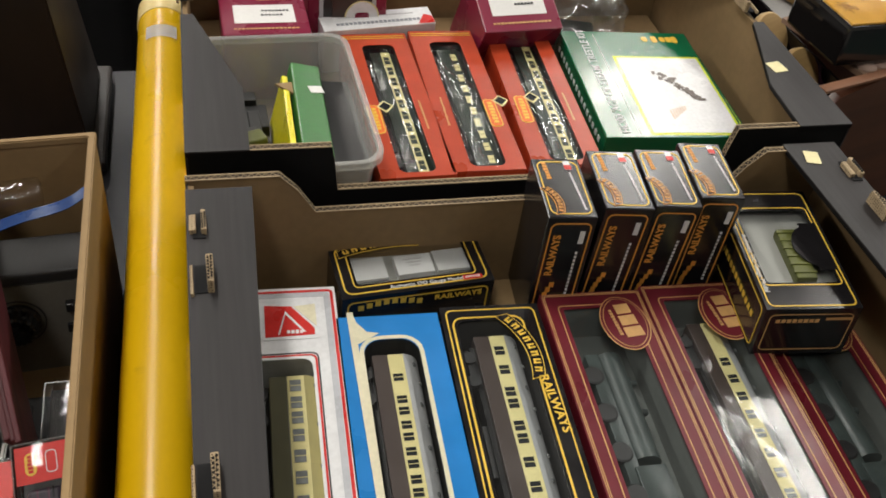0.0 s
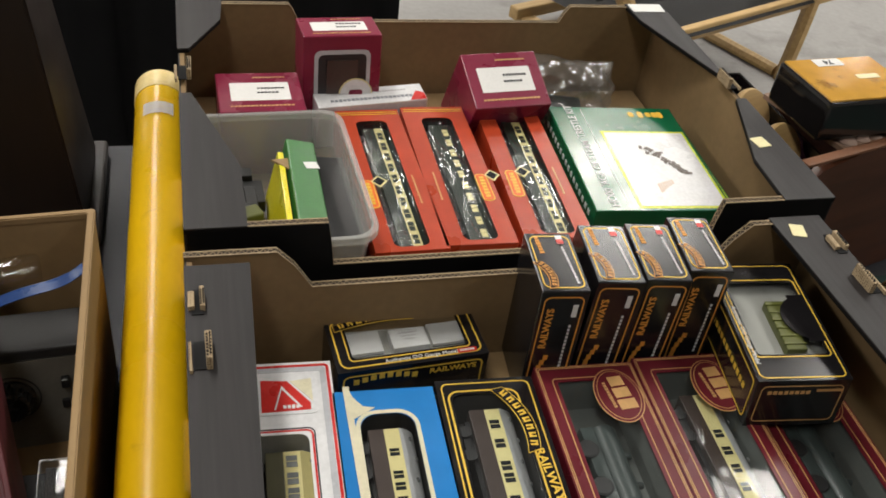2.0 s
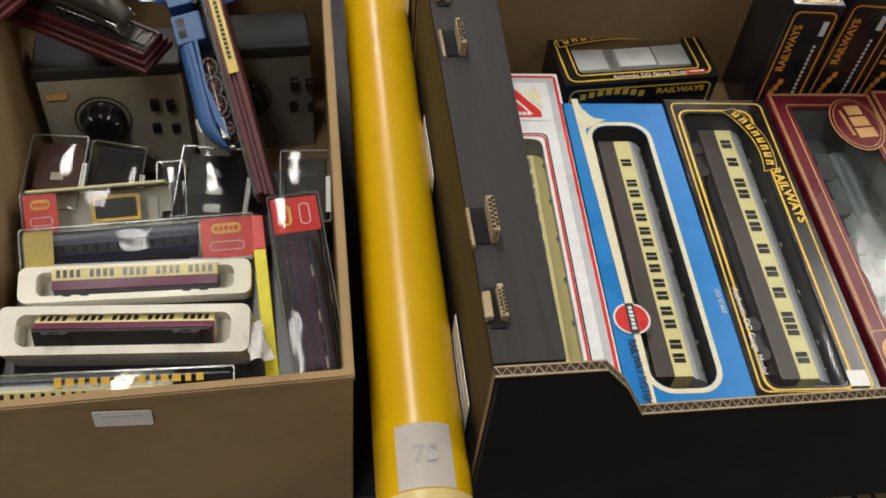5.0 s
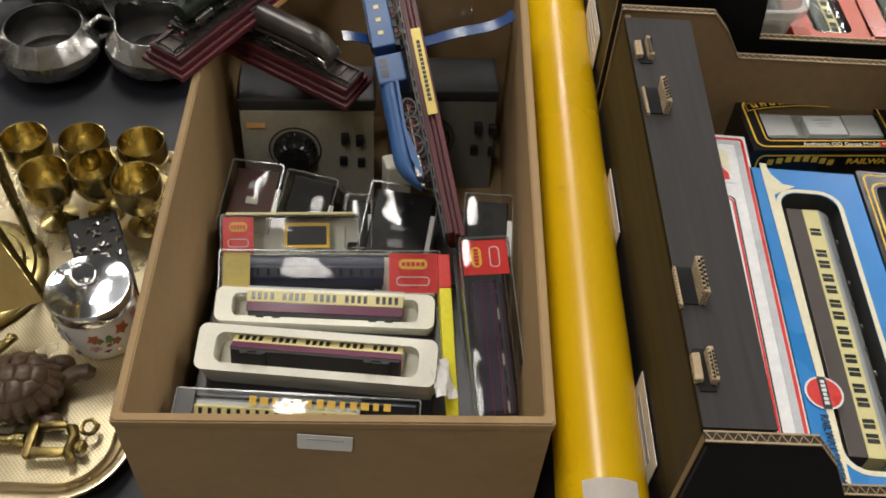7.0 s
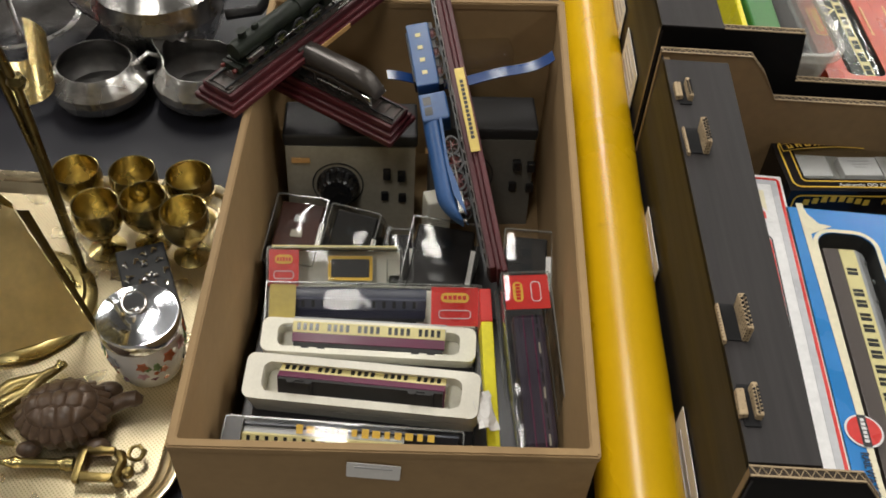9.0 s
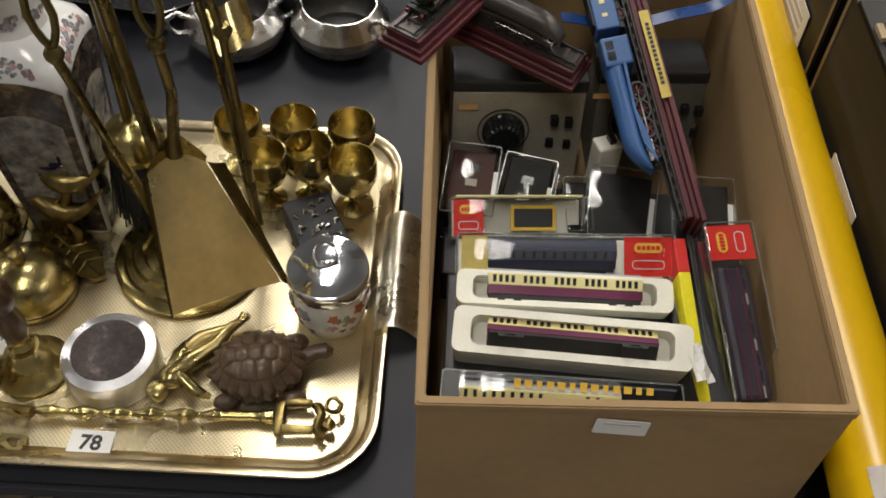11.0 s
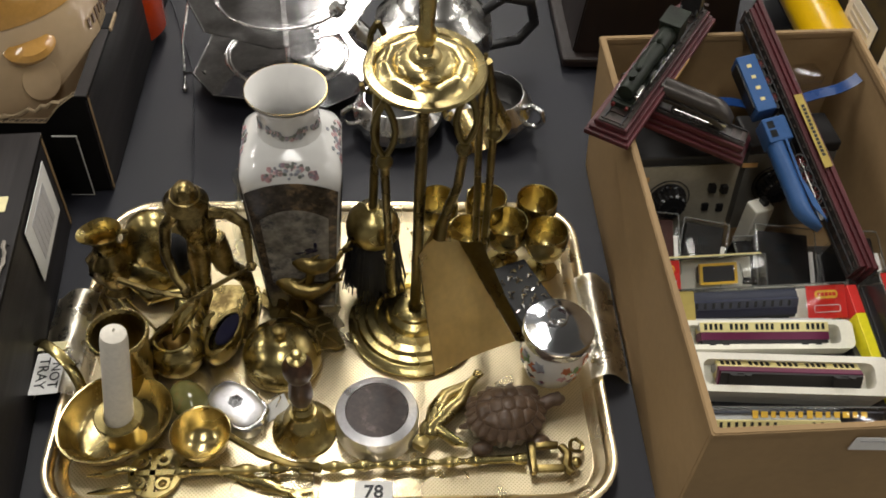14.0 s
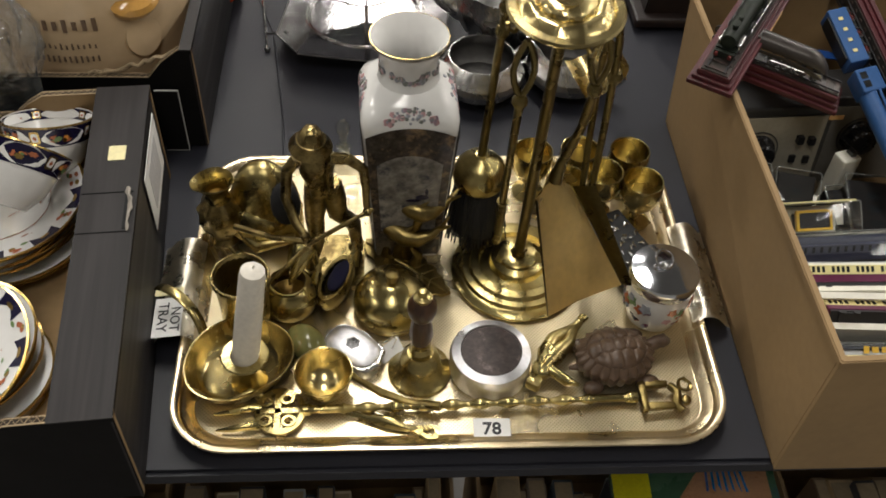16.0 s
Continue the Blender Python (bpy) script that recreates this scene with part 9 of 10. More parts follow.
def cake_stand():
    t = thing("cake_stand", "two-tier octagonal silver-plated cake stand", "cake stand", pose(-0.598, 0.885, 0.7505, 0, 0, 4))
    for z, w, cut, turn in ((0.022, 0.205, 0.17, -13), (0.105, 0.212, 0.293, 20)):
        corners = octagon(w, w * 0.94, w * cut)
        edge = [p for a, b in zip(corners, corners[1:] + corners[:1]) for p in (a, ((a[0] * 2 + b[0]) / 3, (a[1] * 2 + b[1]) / 3), ((a[0] + b[0] * 2) / 3, (a[1] + b[1] * 2) / 3))]
        ct, st = math.cos(radians(turn)), math.sin(radians(turn))
        bm = B()
        rows = []
        for k, dz in ((1.0, 0.0012), (0.992, 0.0024), (0.978, 0.0008), (0.80, 0.0008), (0.785, -0.0006), (0.0, -0.0006)):
            if k == 0:
                break
            if k > 0.85:
                rows.append([bm.verts.new(((x * ct - y * st) * k, (x * st + y * ct) * k, z + dz)) for x, y in edge])
            else:
                n = 24
                rows.append([bm.verts.new((w / 2 * k * 0.93 * math.cos(2 * math.pi * i / n + radians(32 + turn)), w / 2 * k * 0.86 * math.sin(2 * math.pi * i / n + radians(32 + turn)), z + dz)) for i in range(n)])
        for a, b in zip(rows, rows[1:]):
            for i in range(24):
                j = (i + 1) % 24
                bm.faces.new((a[i], a[j], b[j], b[i]))
        for k, dz in ((0.55, -0.0006), (0.25, -0.0006)):
            rows.append([bm.verts.new((v.co.x * k / 0.79, v.co.y * k / 0.79, z + dz)) for v in rows[3 if k == 0.55 else 4]])
        for a, b in zip(rows[-3:], rows[-2:]):
            for i in range(24):
                j = (i + 1) % 24
                bm.faces.new((a[i], a[j], b[j], b[i]))
        bm.faces.new(rows[-1])
        bmesh.ops.recalc_face_normals(bm, faces=bm.faces)
        bmesh.ops.solidify(bm, geom=bm.faces[:], thickness=0.0012)
        part("plate", bm, PLATE_SILVER, t, "octagonal silver plate with an oval well", 25)
    n = 48
    rr = 0.205 / 2 * 0.79
    for z, k in ((0.0228, 1.0), (0.0224, 0.945), (0.1058, 1.0)):
        bm = B()
        sweep(bm, [(rr * k * 0.93 * math.cos(2 * math.pi * i / n), rr * k * 0.86 * math.sin(2 * math.pi * i / n), z) for i in range(n + 1)], 0.0014, 7, cap=False)
        part("beaded_ring", bm, SILVER, t, smooth=50)
    bm = B()
    sweep(bm, [(0, 0, 0.0), (0, 0, 0.24)], 0.003, 10)
    lathe(bm, [(0, 0.1), (0.007, 0.102), (0.007, 0.106), (0, 0.108)], 14)
    part("rod", bm, SILVER, t, smooth=40)
    bm = B()
    sweep(bm, [(0.018 * math.cos(a), 0, 0.255 + 0.018 * math.sin(a)) for a in [2 * math.pi * i / 20 for i in range(21)]], 0.0025, 8, cap=False)
    part("ring_handle", bm, SILVER, t, smooth=40)
    for s in range(4):
        a = radians(45 + 90 * s)
        bm = B()
        ball(bm, 0.008, (0.07 * math.cos(a), 0.07 * math.sin(a), 0.009), (1, 1, 1.1), 12)
        part("foot", bm, SILVER, t, smooth=50)
    bm = B()
    sweep(bm, [(-0.125, -0.035, 0.001), (-0.128, 0.02, 0.03), (-0.122, 0.10, 0.05)], 0.0016, 7)
    sweep(bm, [(-0.125, -0.02, 0.012), (-0.105, -0.03, 0.02), (-0.098, -0.034, 0.024)], 0.0018, 7)
    ball(bm, 0.004, (-0.125, -0.038, 0.003), (1, 1, 1), 8)
    part("side_wire", bm, PEWTER, t, smooth=40)


cake_stand()


# ---- china carton ----
def china_carton():
    x0, x1, y0, y1, z0, h = -1.206, -0.788, 0.223, 0.599, 0.751, 0.120
    led = [[(x1, y0), (x1 - 0.046, y0), (x1 - 0.050, y1), (x1, y1)], [(x0, y0), (x0 + 0.048, y0), (x0 + 0.048, y1), (x0, y1)]]
    c = fruit_carton("black-printed corrugated fruit carton packed with patterned china", x0, x1, y0, y1, z0, h, (0.075, 0.03, 0.098), (0.10, 0.03, 0.098), led, [], yaw=5.0)
    label_patch("price_sticker", 0.015, 0.019, pose(-0.8185, 0.5185, z0 + h + 0.0024, 0, 0, 5), STICKER, "small pale yellow price sticker on the carton ledge", "sticker")
    label_patch("paper_label", 0.065, 0.095, pose(-0.7975, 0.543, 0.828, 90, 0, 95) @ pose(0, 0, 0, 0, 0, 90), WHITE, "large printed white label on the carton end", "label", bars=6)
    bm = B()
    box(bm, x1 - x0 - 0.02, y1 - y0 - 0.02, 0.02, (0, 0, 0.017))
    part("packing", bm, KRAFT_SHADED, c)
    bm = B()
    for (ya, yb) in ((0.452, 0.4535), (0.405, 0.4062)):
        box(bm, 0.044, 0.0007, 0.0006, (x1 - 0.025 - (x0 + x1) / 2, ya - (y0 + y1) / 2, h + 0.0026))
    pieces("crease", bm, DRAPE, c)
    bm = B()
    box(bm, 0.0042, 0.044, 0.0008, (x1 - 0.0075 - (x0 + x1) / 2, 0.43 - (y0 + y1) / 2, h + 0.0027), 0, pose(0, 0, 0, 0, 0, 0))
    part("torn_slot", bm, DRAPE, c, "dark torn slot in the ledge")
    bm = B()
    sweep(bm, [(x1 - 0.004 - (x0 + x1) / 2 - 0.0012 * math.sin(k * 0.8) - 0.0003 * k, 0.404 + 0.0052 * k - (y0 + y1) / 2, h + 0.004 + 0.0005 * math.sin(k * 2.3)) for k in range(11)], [0.001, 0.0016, 0.0012, 0.0022, 0.0016, 0.0028, 0.002, 0.003, 0.0028, 0.003, 0.0016], 7, flat=0.5)
    dent(bm, 0.0018, 220, 3)
    part("torn_edge", bm, mat("torn_paper_edge", (0.3, 0.27, 0.23), 0.8, 0, 0.2, 80, 0.3), c, "frayed grey paper edge", 40)
    # stacks of plates with gilt, navy and rust borders
    def saucer(bm, r, z):
        lathe(bm, [(0, z), (r * 0.55, z), (r * 0.6, z + 0.002), (r * 0.85, z + 0.008), (r, z + 0.013), (r, z + 0.0145), (r * 0.84, z + 0.0098), (r * 0.58, z + 0.004), (0, z + 0.0035)], 44)

    def on_plate(r, z, rr):
        q = rr / r
        return z + 0.0041 + (0.0058 * (q - 0.58) / 0.26 if 0.58 < q <= 0.84 else 0.0058 + 0.0046 * (q - 0.84) / 0.16 if q > 0.84 else 0) + 0.0004

    def curved_patch(r, z, ca, cr, wa, wr, n=8):
        """A small oval laid on the plate's curve at an angle and radius."""
        bm = B()
        ring_ = []
        for k in range(n * 2):
            b = math.pi * k / n
            rr, aa = cr + wr * math.sin(b), ca + wa * math.cos(b) / cr
            ring_.append(bm.verts.new((rr * math.cos(aa), rr * math.sin(aa), on_plate(r, z, rr) + 0.0003)))
        bm.faces.new(ring_)
        return bm

    def decorated(t, r, z, seed=1):
        """Gilt edge, a navy band with pale cartouches and rust flowers, and sprays in the middle."""
        bm = B()
        lathe(bm, [(r + 0.0004, z + 0.0132), (r + 0.0006, z + 0.0152), (r - 0.0016, z + 0.0148)], 44)
        part("gilt_edge", bm, GILT, t, smooth=50)
        rng = random.Random(seed)
        for k in range(9):
            a0 = 2 * math.pi * k / 9
            bm = B()
            rows = []
            for i in range(7):
                a = a0 + 0.36 * (i / 6 - 0.5)
                wid = 0.5 + 0.5 * abs(i / 3 - 1)
                rows.append([bm.verts.new((rr * math.cos(a), rr * math.sin(a), on_plate(r, z, rr))) for rr in (r * (0.97 - 0.15 * wid), r * 0.9, r * 0.97)])
            for a, b in zip(rows, rows[1:]):
                for q in (0, 1):
                    bm.faces.new((a[q], b[q], b[q + 1], a[q + 1]))
            part("navy_panel", bm, NAVY, t)
            part("gilt_spot", curved_patch(r, z, a0, r * 0.9, 0.005, 0.0018), GILT, t)
            am = a0 + math.pi / 9
            for q in range(4):
                part("painted_flower", curved_patch(r, z, am + rng.uniform(-0.08, 0.08), r * rng.uniform(0.83, 0.94), 0.003, 0.0018), RUST if q else GILT, t)
            part("painted_leaf", curved_patch(r, z, am + 0.1, r * 0.83, 0.0035, 0.0016), LEAF_GREEN, t)
        for k in range(26):
            a, rr = rng.uniform(0, 6.28), rng.uniform(0.3, 0.74) * r
            part("painted_spray", curved_patch(r, z, a, rr, rng.uniform(0.001, 0.006), rng.uniform(0.0003, 0.0009)), rng.choice((RUST, LEAF_GREEN, RUST, GILT)), t)
        bm = B()
        n = 40
        sweep(bm, [(0.6 * r * math.cos(2 * math.pi * k / n), 0.6 * r * math.sin(2 * math.pi * k / n), on_plate(r, z, 0.6 * r) + 0.0002) for k in range(n + 1)], 0.0003, 5, cap=False)
        part("thin_rust_line", bm, RUST, t)

    for nm, x, y, r, n, z, tilt in (("plate", -0.938, 0.335, 0.078, 6, 0.775, 9), ("plate", -0.938, 0.505, 0.080, 8, 0.775, 3), ("plate", -1.10, 0.40, 0.08, 6, 0.775, 0)):
        for k in range(n):
            t = thing("china_plate", "white china plate with a gilt, navy and rust border", "plate", pose(x + 0.003 * math.sin(k * 2), y + 0.003 * math.cos(k * 3), z + k * 0.0068, -tilt * 0.5, tilt, 40 * k), "stacked china plates")
            bm = B()
            saucer(bm, r, 0)
            part("dish", bm, PORCELAIN, t, smooth=40)
            if k == n - 1:
                decorated(t, r, 0, int(x * 1000) % 97)
            else:
                bm = B()
                lathe(bm, [(r + 0.0004, 0.0132), (r + 0.0006, 0.0152), (r - 0.0016, 0.0148)], 44)
                part("gilt_edge", bm, GILT, t, smooth=50)
    for i, (x, y, z, rx, ry, rz) in enumerate(((-0.892, 0.546, 0.823, 0, 26, 90), (-0.908, 0.464, 0.862, 0, 56, 71), (-0.985, 0.560, 0.829, 0, 24, 100))):
        t = thing("china_cup", ("white china teacup with a gilt, navy and rust band", "white china teacup lying tipped on the plates", "white china teacup with a gilt, navy and rust band")[i], "teacup", pose(x, y, z, rx, ry, rz), "china teacups")
        bm = B()
        lathe(bm, [(0, 0), (0.019, 0), (0.021, 0.003), (0.030, 0.016), (0.036, 0.036), (0.042, 0.054), (0.0408, 0.054), (0.0345, 0.036), (0.0285, 0.017), (0.018, 0.006), (0, 0.0045)], 40)
        part("cup", bm, PORCELAIN, t, smooth=50)
        for inside in (0, 1):
            bm = B()
            lathe(bm, [(0.0360, 0.0345), (0.0423, 0.0535)] if not inside else [(0.0368, 0.0435), (0.0403, 0.0532)], 44)
            part("navy_band", bm, NAVY, t, smooth=50)
            rng = random.Random(i * 7 + inside)
            spots = []
            for k in range(5):
                am = k * 2 * math.pi / 5 + rng.uniform(-0.04, 0.04)
                spots.append(("cartouche", PORCELAIN, am, 0, 0.0196, 0.0088, 0.0004, 0.05))
                for q in range(9):
                    spots.append(("painted_flower", (RUST, RUST, ORANGE_INK, RUST, LEAF_GREEN, RUST, NAVY, GILT, LEAF_GREEN)[q], am + rng.uniform(-0.24, 0.24), rng.uniform(-0.0035, 0.0035), rng.uniform(0.0014, 0.0042), rng.uniform(0.0009, 0.0024), 0.0007 + q * 0.00006, 0.2))
                spots.append(("gilt_panel", GILT, am + math.pi / 5, 0.0005, 0.0044, 0.0062, 0.0005, 0))
                spots.append(("cream_panel", PORCELAIN, am + math.pi / 5, 0.0005, 0.0030, 0.0042, 0.0007, 0))
                spots.append(("painted_flower", RUST, am + math.pi / 5, 0.0, 0.0017, 0.002, 0.0009, 0.2))
            for nm, ma_, ac, dz, wa, wz, out, rag in spots:
                bm = B()
                vs = []
                for e in range(20):
                    b = 2 * math.pi * e / 20
                    k_ = 1 + rag * math.cos(6 * b + ac * 3)
                    ca, sa = (math.cos(b), math.sin(b)) if rag else tuple(math.copysign(abs(u) ** 0.4, u) for u in (math.cos(b), math.sin(b)))
                    zz = 0.0442 + (dz + wz * sa * k_) * (0.55 if inside else 1) + (0.004 if inside else 0)
                    rr = (0.0360 + (zz - 0.0345) * 0.3316 + out) if not inside else (0.0368 + (zz - 0.0435) * 0.361 - out)
                    aa = ac + wa * ca * k_ / rr
                    vs.append(bm.verts.new((rr * math.cos(aa), rr * math.sin(aa), zz)))
                bm.faces.new(vs)
                part(nm, bm, ma_, t)
        bm = B()
        lathe(bm, [(0.0424, 0.0532), (0.0422, 0.0548), (0.0404, 0.0546)], 40)
        part("gilt_edge", bm, GILT, t, smooth=50)
        bm = B()
        sweep(bm, [(0.036, 0, 0.044), (0.052, 0, 0.048), (0.060, 0, 0.038), (0.052, 0, 0.022), (0.031, 0, 0.018)], 0.0026, 8)
        part("handle", bm, PORCELAIN, t, smooth=50)


china_carton()


def stoneware_carton():
    x0, x1, y0, y1, z0, h = -1.25, -0.771, 0.662, 1.06, 0.751, 0.128
    led = [[(x1, y0), (x1 - 0.012, y0), (x1 - 0.012, y1), (x1, y1)], [(x0, y0), (x0 + 0.04, y0), (x0 + 0.04, y1), (x0, y1)]]
    c = fruit_carton("black-printed corrugated fruit carton holding stoneware jars", x0, x1, y0, y1, z0, h, (0.014, 0.034, 0.094), (0.05, 0.02, 0.11), led, [(x1 - 0.004, 0.79, "up", -1)])
    # black flap standing against the corner, its cut edges pale
    bm = B()
    box(bm, 0.024, 0.002, 0.082, (0, 0, 0.041))
    flap = part("corner_flap", bm, PRINT_GREY, c, "black cardboard corner flap", m=pose(0.2085, -0.2055, 0.002, 0, 0, 0))
    bm = B()
    for x0_, x1_, za, zb in ((-0.0122, 0.0122, 0.0815, 0.0823), (-0.0122, 0.0122, 0.0, 0.0008), (0.0116, 0.0123, 0.0008, 0.0815)):
        box(bm, x1_ - x0_, 0.0023, zb - za, ((x0_ + x1_) / 2, -0.0002, (za + zb) / 2))
    pieces("cut_edge", bm, CARD_GREY, flap)
    # torn brown edge along the low front
    bm = B()
    rngt = random.Random(31)
    sweep(bm, [(0.13 + 0.0065 * k, -0.190 + 0.002 * rngt.uniform(-1, 1), 0.0965 + 0.0024 * max(0, k - 4) + 0.0022 * rngt.uniform(-1, 1)) for k in range(15)], [0.0016 + 0.0014 * rngt.random() for k in range(15)], 7)
    part("torn_edge", bm, EDGE, c, "ragged brown torn edge", 40)
    # big lidded crock
    t = thing("stoneware_crock", "large buff stoneware crock with brown glazed lid", "crock", pose(-0.893, 0.785, z0 + 0.008))
    bm = B()
    lathe(bm, [(0, 0), (0.085, 0), (0.098, 0.01), (0.110, 0.06), (0.114, 0.12), (0.110, 0.17), (0.098, 0.20), (0.086, 0.212), (0, 0.212)], 56)
    part("body", bm, STONEWARE, t, smooth=40)
    bm = B()
    lathe(bm, [(0.1085, 0.178), (0.1015, 0.198), (0.0875, 0.2135), (0.084, 0.214), (0.084, 0.205)], 56)
    part("glaze_band", bm, HONEY_GLAZE, t, "honey-coloured shoulder glaze", 40)
    bm = B()
    lathe(bm, [(0.088, 0.213), (0.096, 0.216), (0.098, 0.224), (0.092, 0.230), (0.08, 0.232), (0.07, 0.226), (0, 0.224)], 48)
    part("lid", bm, BROWN_GLAZE, t, "dark brown glazed lid", 40)
    for a in (-52, 128):
        ca, sa = math.cos(radians(a)), math.sin(radians(a))
        bm = B()
        lathe(bm, [(0, 0), (0.021, 0.0), (0.0225, 0.01), (0.017, 0.016), (0, 0.017)], 24, Matrix.Translation((0.105 * ca, 0.105 * sa, 0.148)) @ pose(0, 0, 0, 0, 30, a) @ Matrix.Diagonal((0.8, 1.15, 0.8, 1)))
        part("lug", bm, HONEY_GLAZE, t, "moulded lug handle", 40)
        bm = B()
        lathe(bm, [(0, 0), (0.02, 0.002), (0.019, 0.006), (0, 0.008)], 24, Matrix.Translation((0.108 * ca, 0.108 * sa, 0.115)) @ pose(0, 0, 0, 0, 84, a) @ Matrix.Diagonal((1.2, 1.0, 1, 1)))
        part("lug_base", bm, STONEWARE, t, smooth=40)
    # incised marks that cannot be read: plain bars round the body
    mark = mat("faded_brown_glaze", (0.17, 0.11, 0.07), 0.3)
    rngm = random.Random(9)
    for a0, n, z, hh in ((-104, 7, 0.142, 0.015), (-108, 12, 0.118, 0.009), (-108, 12, 0.102, 0.009), (-14, 7, 0.142, 0.015), (-14, 12, 0.118, 0.009)):
        for k in range(n):
            bm = B()
            box(bm, 0.0010, 0.0022 if n > 8 else 0.0045, hh * rngm.uniform(0.6, 1.0), (0, 0, 0), 0.0003)
            part("incised_mark", bm, mark, t, m=pose(0, 0, 0, 0, 0, a0 + k * 34 / n) @ Matrix.Translation((0.1135, 0, z)) @ pose(0, 0, 0, 0, -4, 0))
    # orange pot and a plate behind the crock
    t = thing("enamel_pot", "orange-red enamelled cooking pot", "pot", pose(-0.815, 0.955, z0 + 0.008))
    bm = B()
    lathe(bm, [(0, 0), (0.05, 0), (0.056, 0.006), (0.058, 0.12), (0.061, 0.150), (0.059, 0.151), (0.055, 0.12), (0.053, 0.01), (0, 0.008)], 40)
    part("body", bm, ORANGE_ENAMEL, t, smooth=40)
    t = thing("white_plate", "white china plate with gilt edge standing on its side", "plate", pose(-0.790, 0.845, z0 + 0.012, 0, 80, 4))
    bm = B()
    lathe(bm, [(0, 0), (0.045, 0), (0.052, 0.003), (0.075, 0.012), (0.0755, 0.014), (0.052, 0.006), (0, 0.004)], 44, Matrix.Translation((-0.078, 0, 0)))
    part("dish", bm, PORCELAIN, t, smooth=40)
    # crystal vase wrapped near the cups
    t = thing("cut_glass_vase", "tall cut-glass vase with diamond pattern", "vase", pose(-0.962, 0.631, z0 - 0.0005) @ Matrix.Diagonal((0.62, 0.5, 0.72, 1)))
    bm = B()
    lathe(bm, [(0, 0), (0.03, 0), (0.034, 0.004), (0.030, 0.02), (0.034, 0.08), (0.042, 0.16), (0.052, 0.24), (0.049, 0.241), (0.038, 0.16), (0.030, 0.08), (0.024, 0.03), (0, 0.025)], 48, wob=lambda a, z: 1 + 0.03 * abs(math.sin(a * 8 + z * 70)) + 0.03 * abs(math.sin(a * 8 - z * 70)))
    part("glass_body", bm, GLASS, t, smooth=15)
    t = thing("plastic_bag", "crumpled clear plastic bag round a cut-glass vase", "plastic bag", pose(-0.962, 0.631, z0 - 0.0005))
    bm = B()
    fold = lambda a, z: 1 + 0.10 * math.sin(5 * a + 40 * z) + 0.08 * math.sin(11 * a - 26 * z) + 0.05 * math.sin(19 * a + 90 * z)
    lathe(bm, [(0.036, 0.0), (0.042, 0.03), (0.044, 0.07), (0.046, 0.11), (0.051, 0.135), (0.056, 0.16), (0.05, 0.19), (0.036, 0.21), (0.045, 0.225)], 64, Matrix.Diagonal((1, 0.48, 1, 1)), wob=fold)
    for v in bm.verts:
        if v.co.z > 0.125:
            v.co.y *= 1 + 0.9 * min(1, (v.co.z - 0.125) / 0.03)
    dent(bm, 0.005, 45, 2.0)
    part("bag_skin", bm, film_mat("crumpled_clear_bag", (0.9, 0.91, 0.92), 0.07, 0.14, 0.8, 55, 0.05), t, smooth=25)


stoneware_carton()


# ---- dark chest behind the brown carton ----
def chest():
    t = thing("wooden_clock_case", "dark brown wooden case standing on a plinth", "wooden case", pose(-0.135, 0.985, 0.7505))
    bm = B()
    rows = [[bm.verts.new((x * 0.208 * k, y * 0.17 * k, z)) for x, y in ((-0.5, -0.5), (0.5, -0.5), (0.5, 0.5), (-0.5, 0.5))] for k, z in ((1.0, 0.018), (0.70, 0.312))]
    for i in range(4):
        bm.faces.new((rows[0][i], rows[0][(i + 1) % 4], rows[1][(i + 1) % 4], rows[1][i]))
    bm.faces.new(rows[0][::-1]), bm.faces.new(rows[1])
    bmesh.ops.bevel(bm, geom=bm.edges[:], offset=0.002, segments=2, affect="EDGES")
    part("case", bm, CHEST, t, "tapering dark brown case")
    bm = B()
    box(bm, 0.236, 0.20, 0.014, (0, 0, 0.012), 0.004)
    part("plinth", bm, CHEST, t, "moulded dark plinth")
    bm = B()
    box(bm, 0.165, 0.14, 0.012, (0, 0, 0.318), 0.004)
    part("cornice", bm, PALE_WOOD, t, "pale edged top")
    for sx in (-1, 1):
        for sy in (-1, 1):
            bm = B()
            lathe(bm, [(0, 0), (0.007, 0), (0.009, 0.003), (0.007, 0.006), (0, 0.006)], 14)
            part("foot", bm, CHEST, t, m=pose(sx * 0.1, sy * 0.085, 0))


chest()


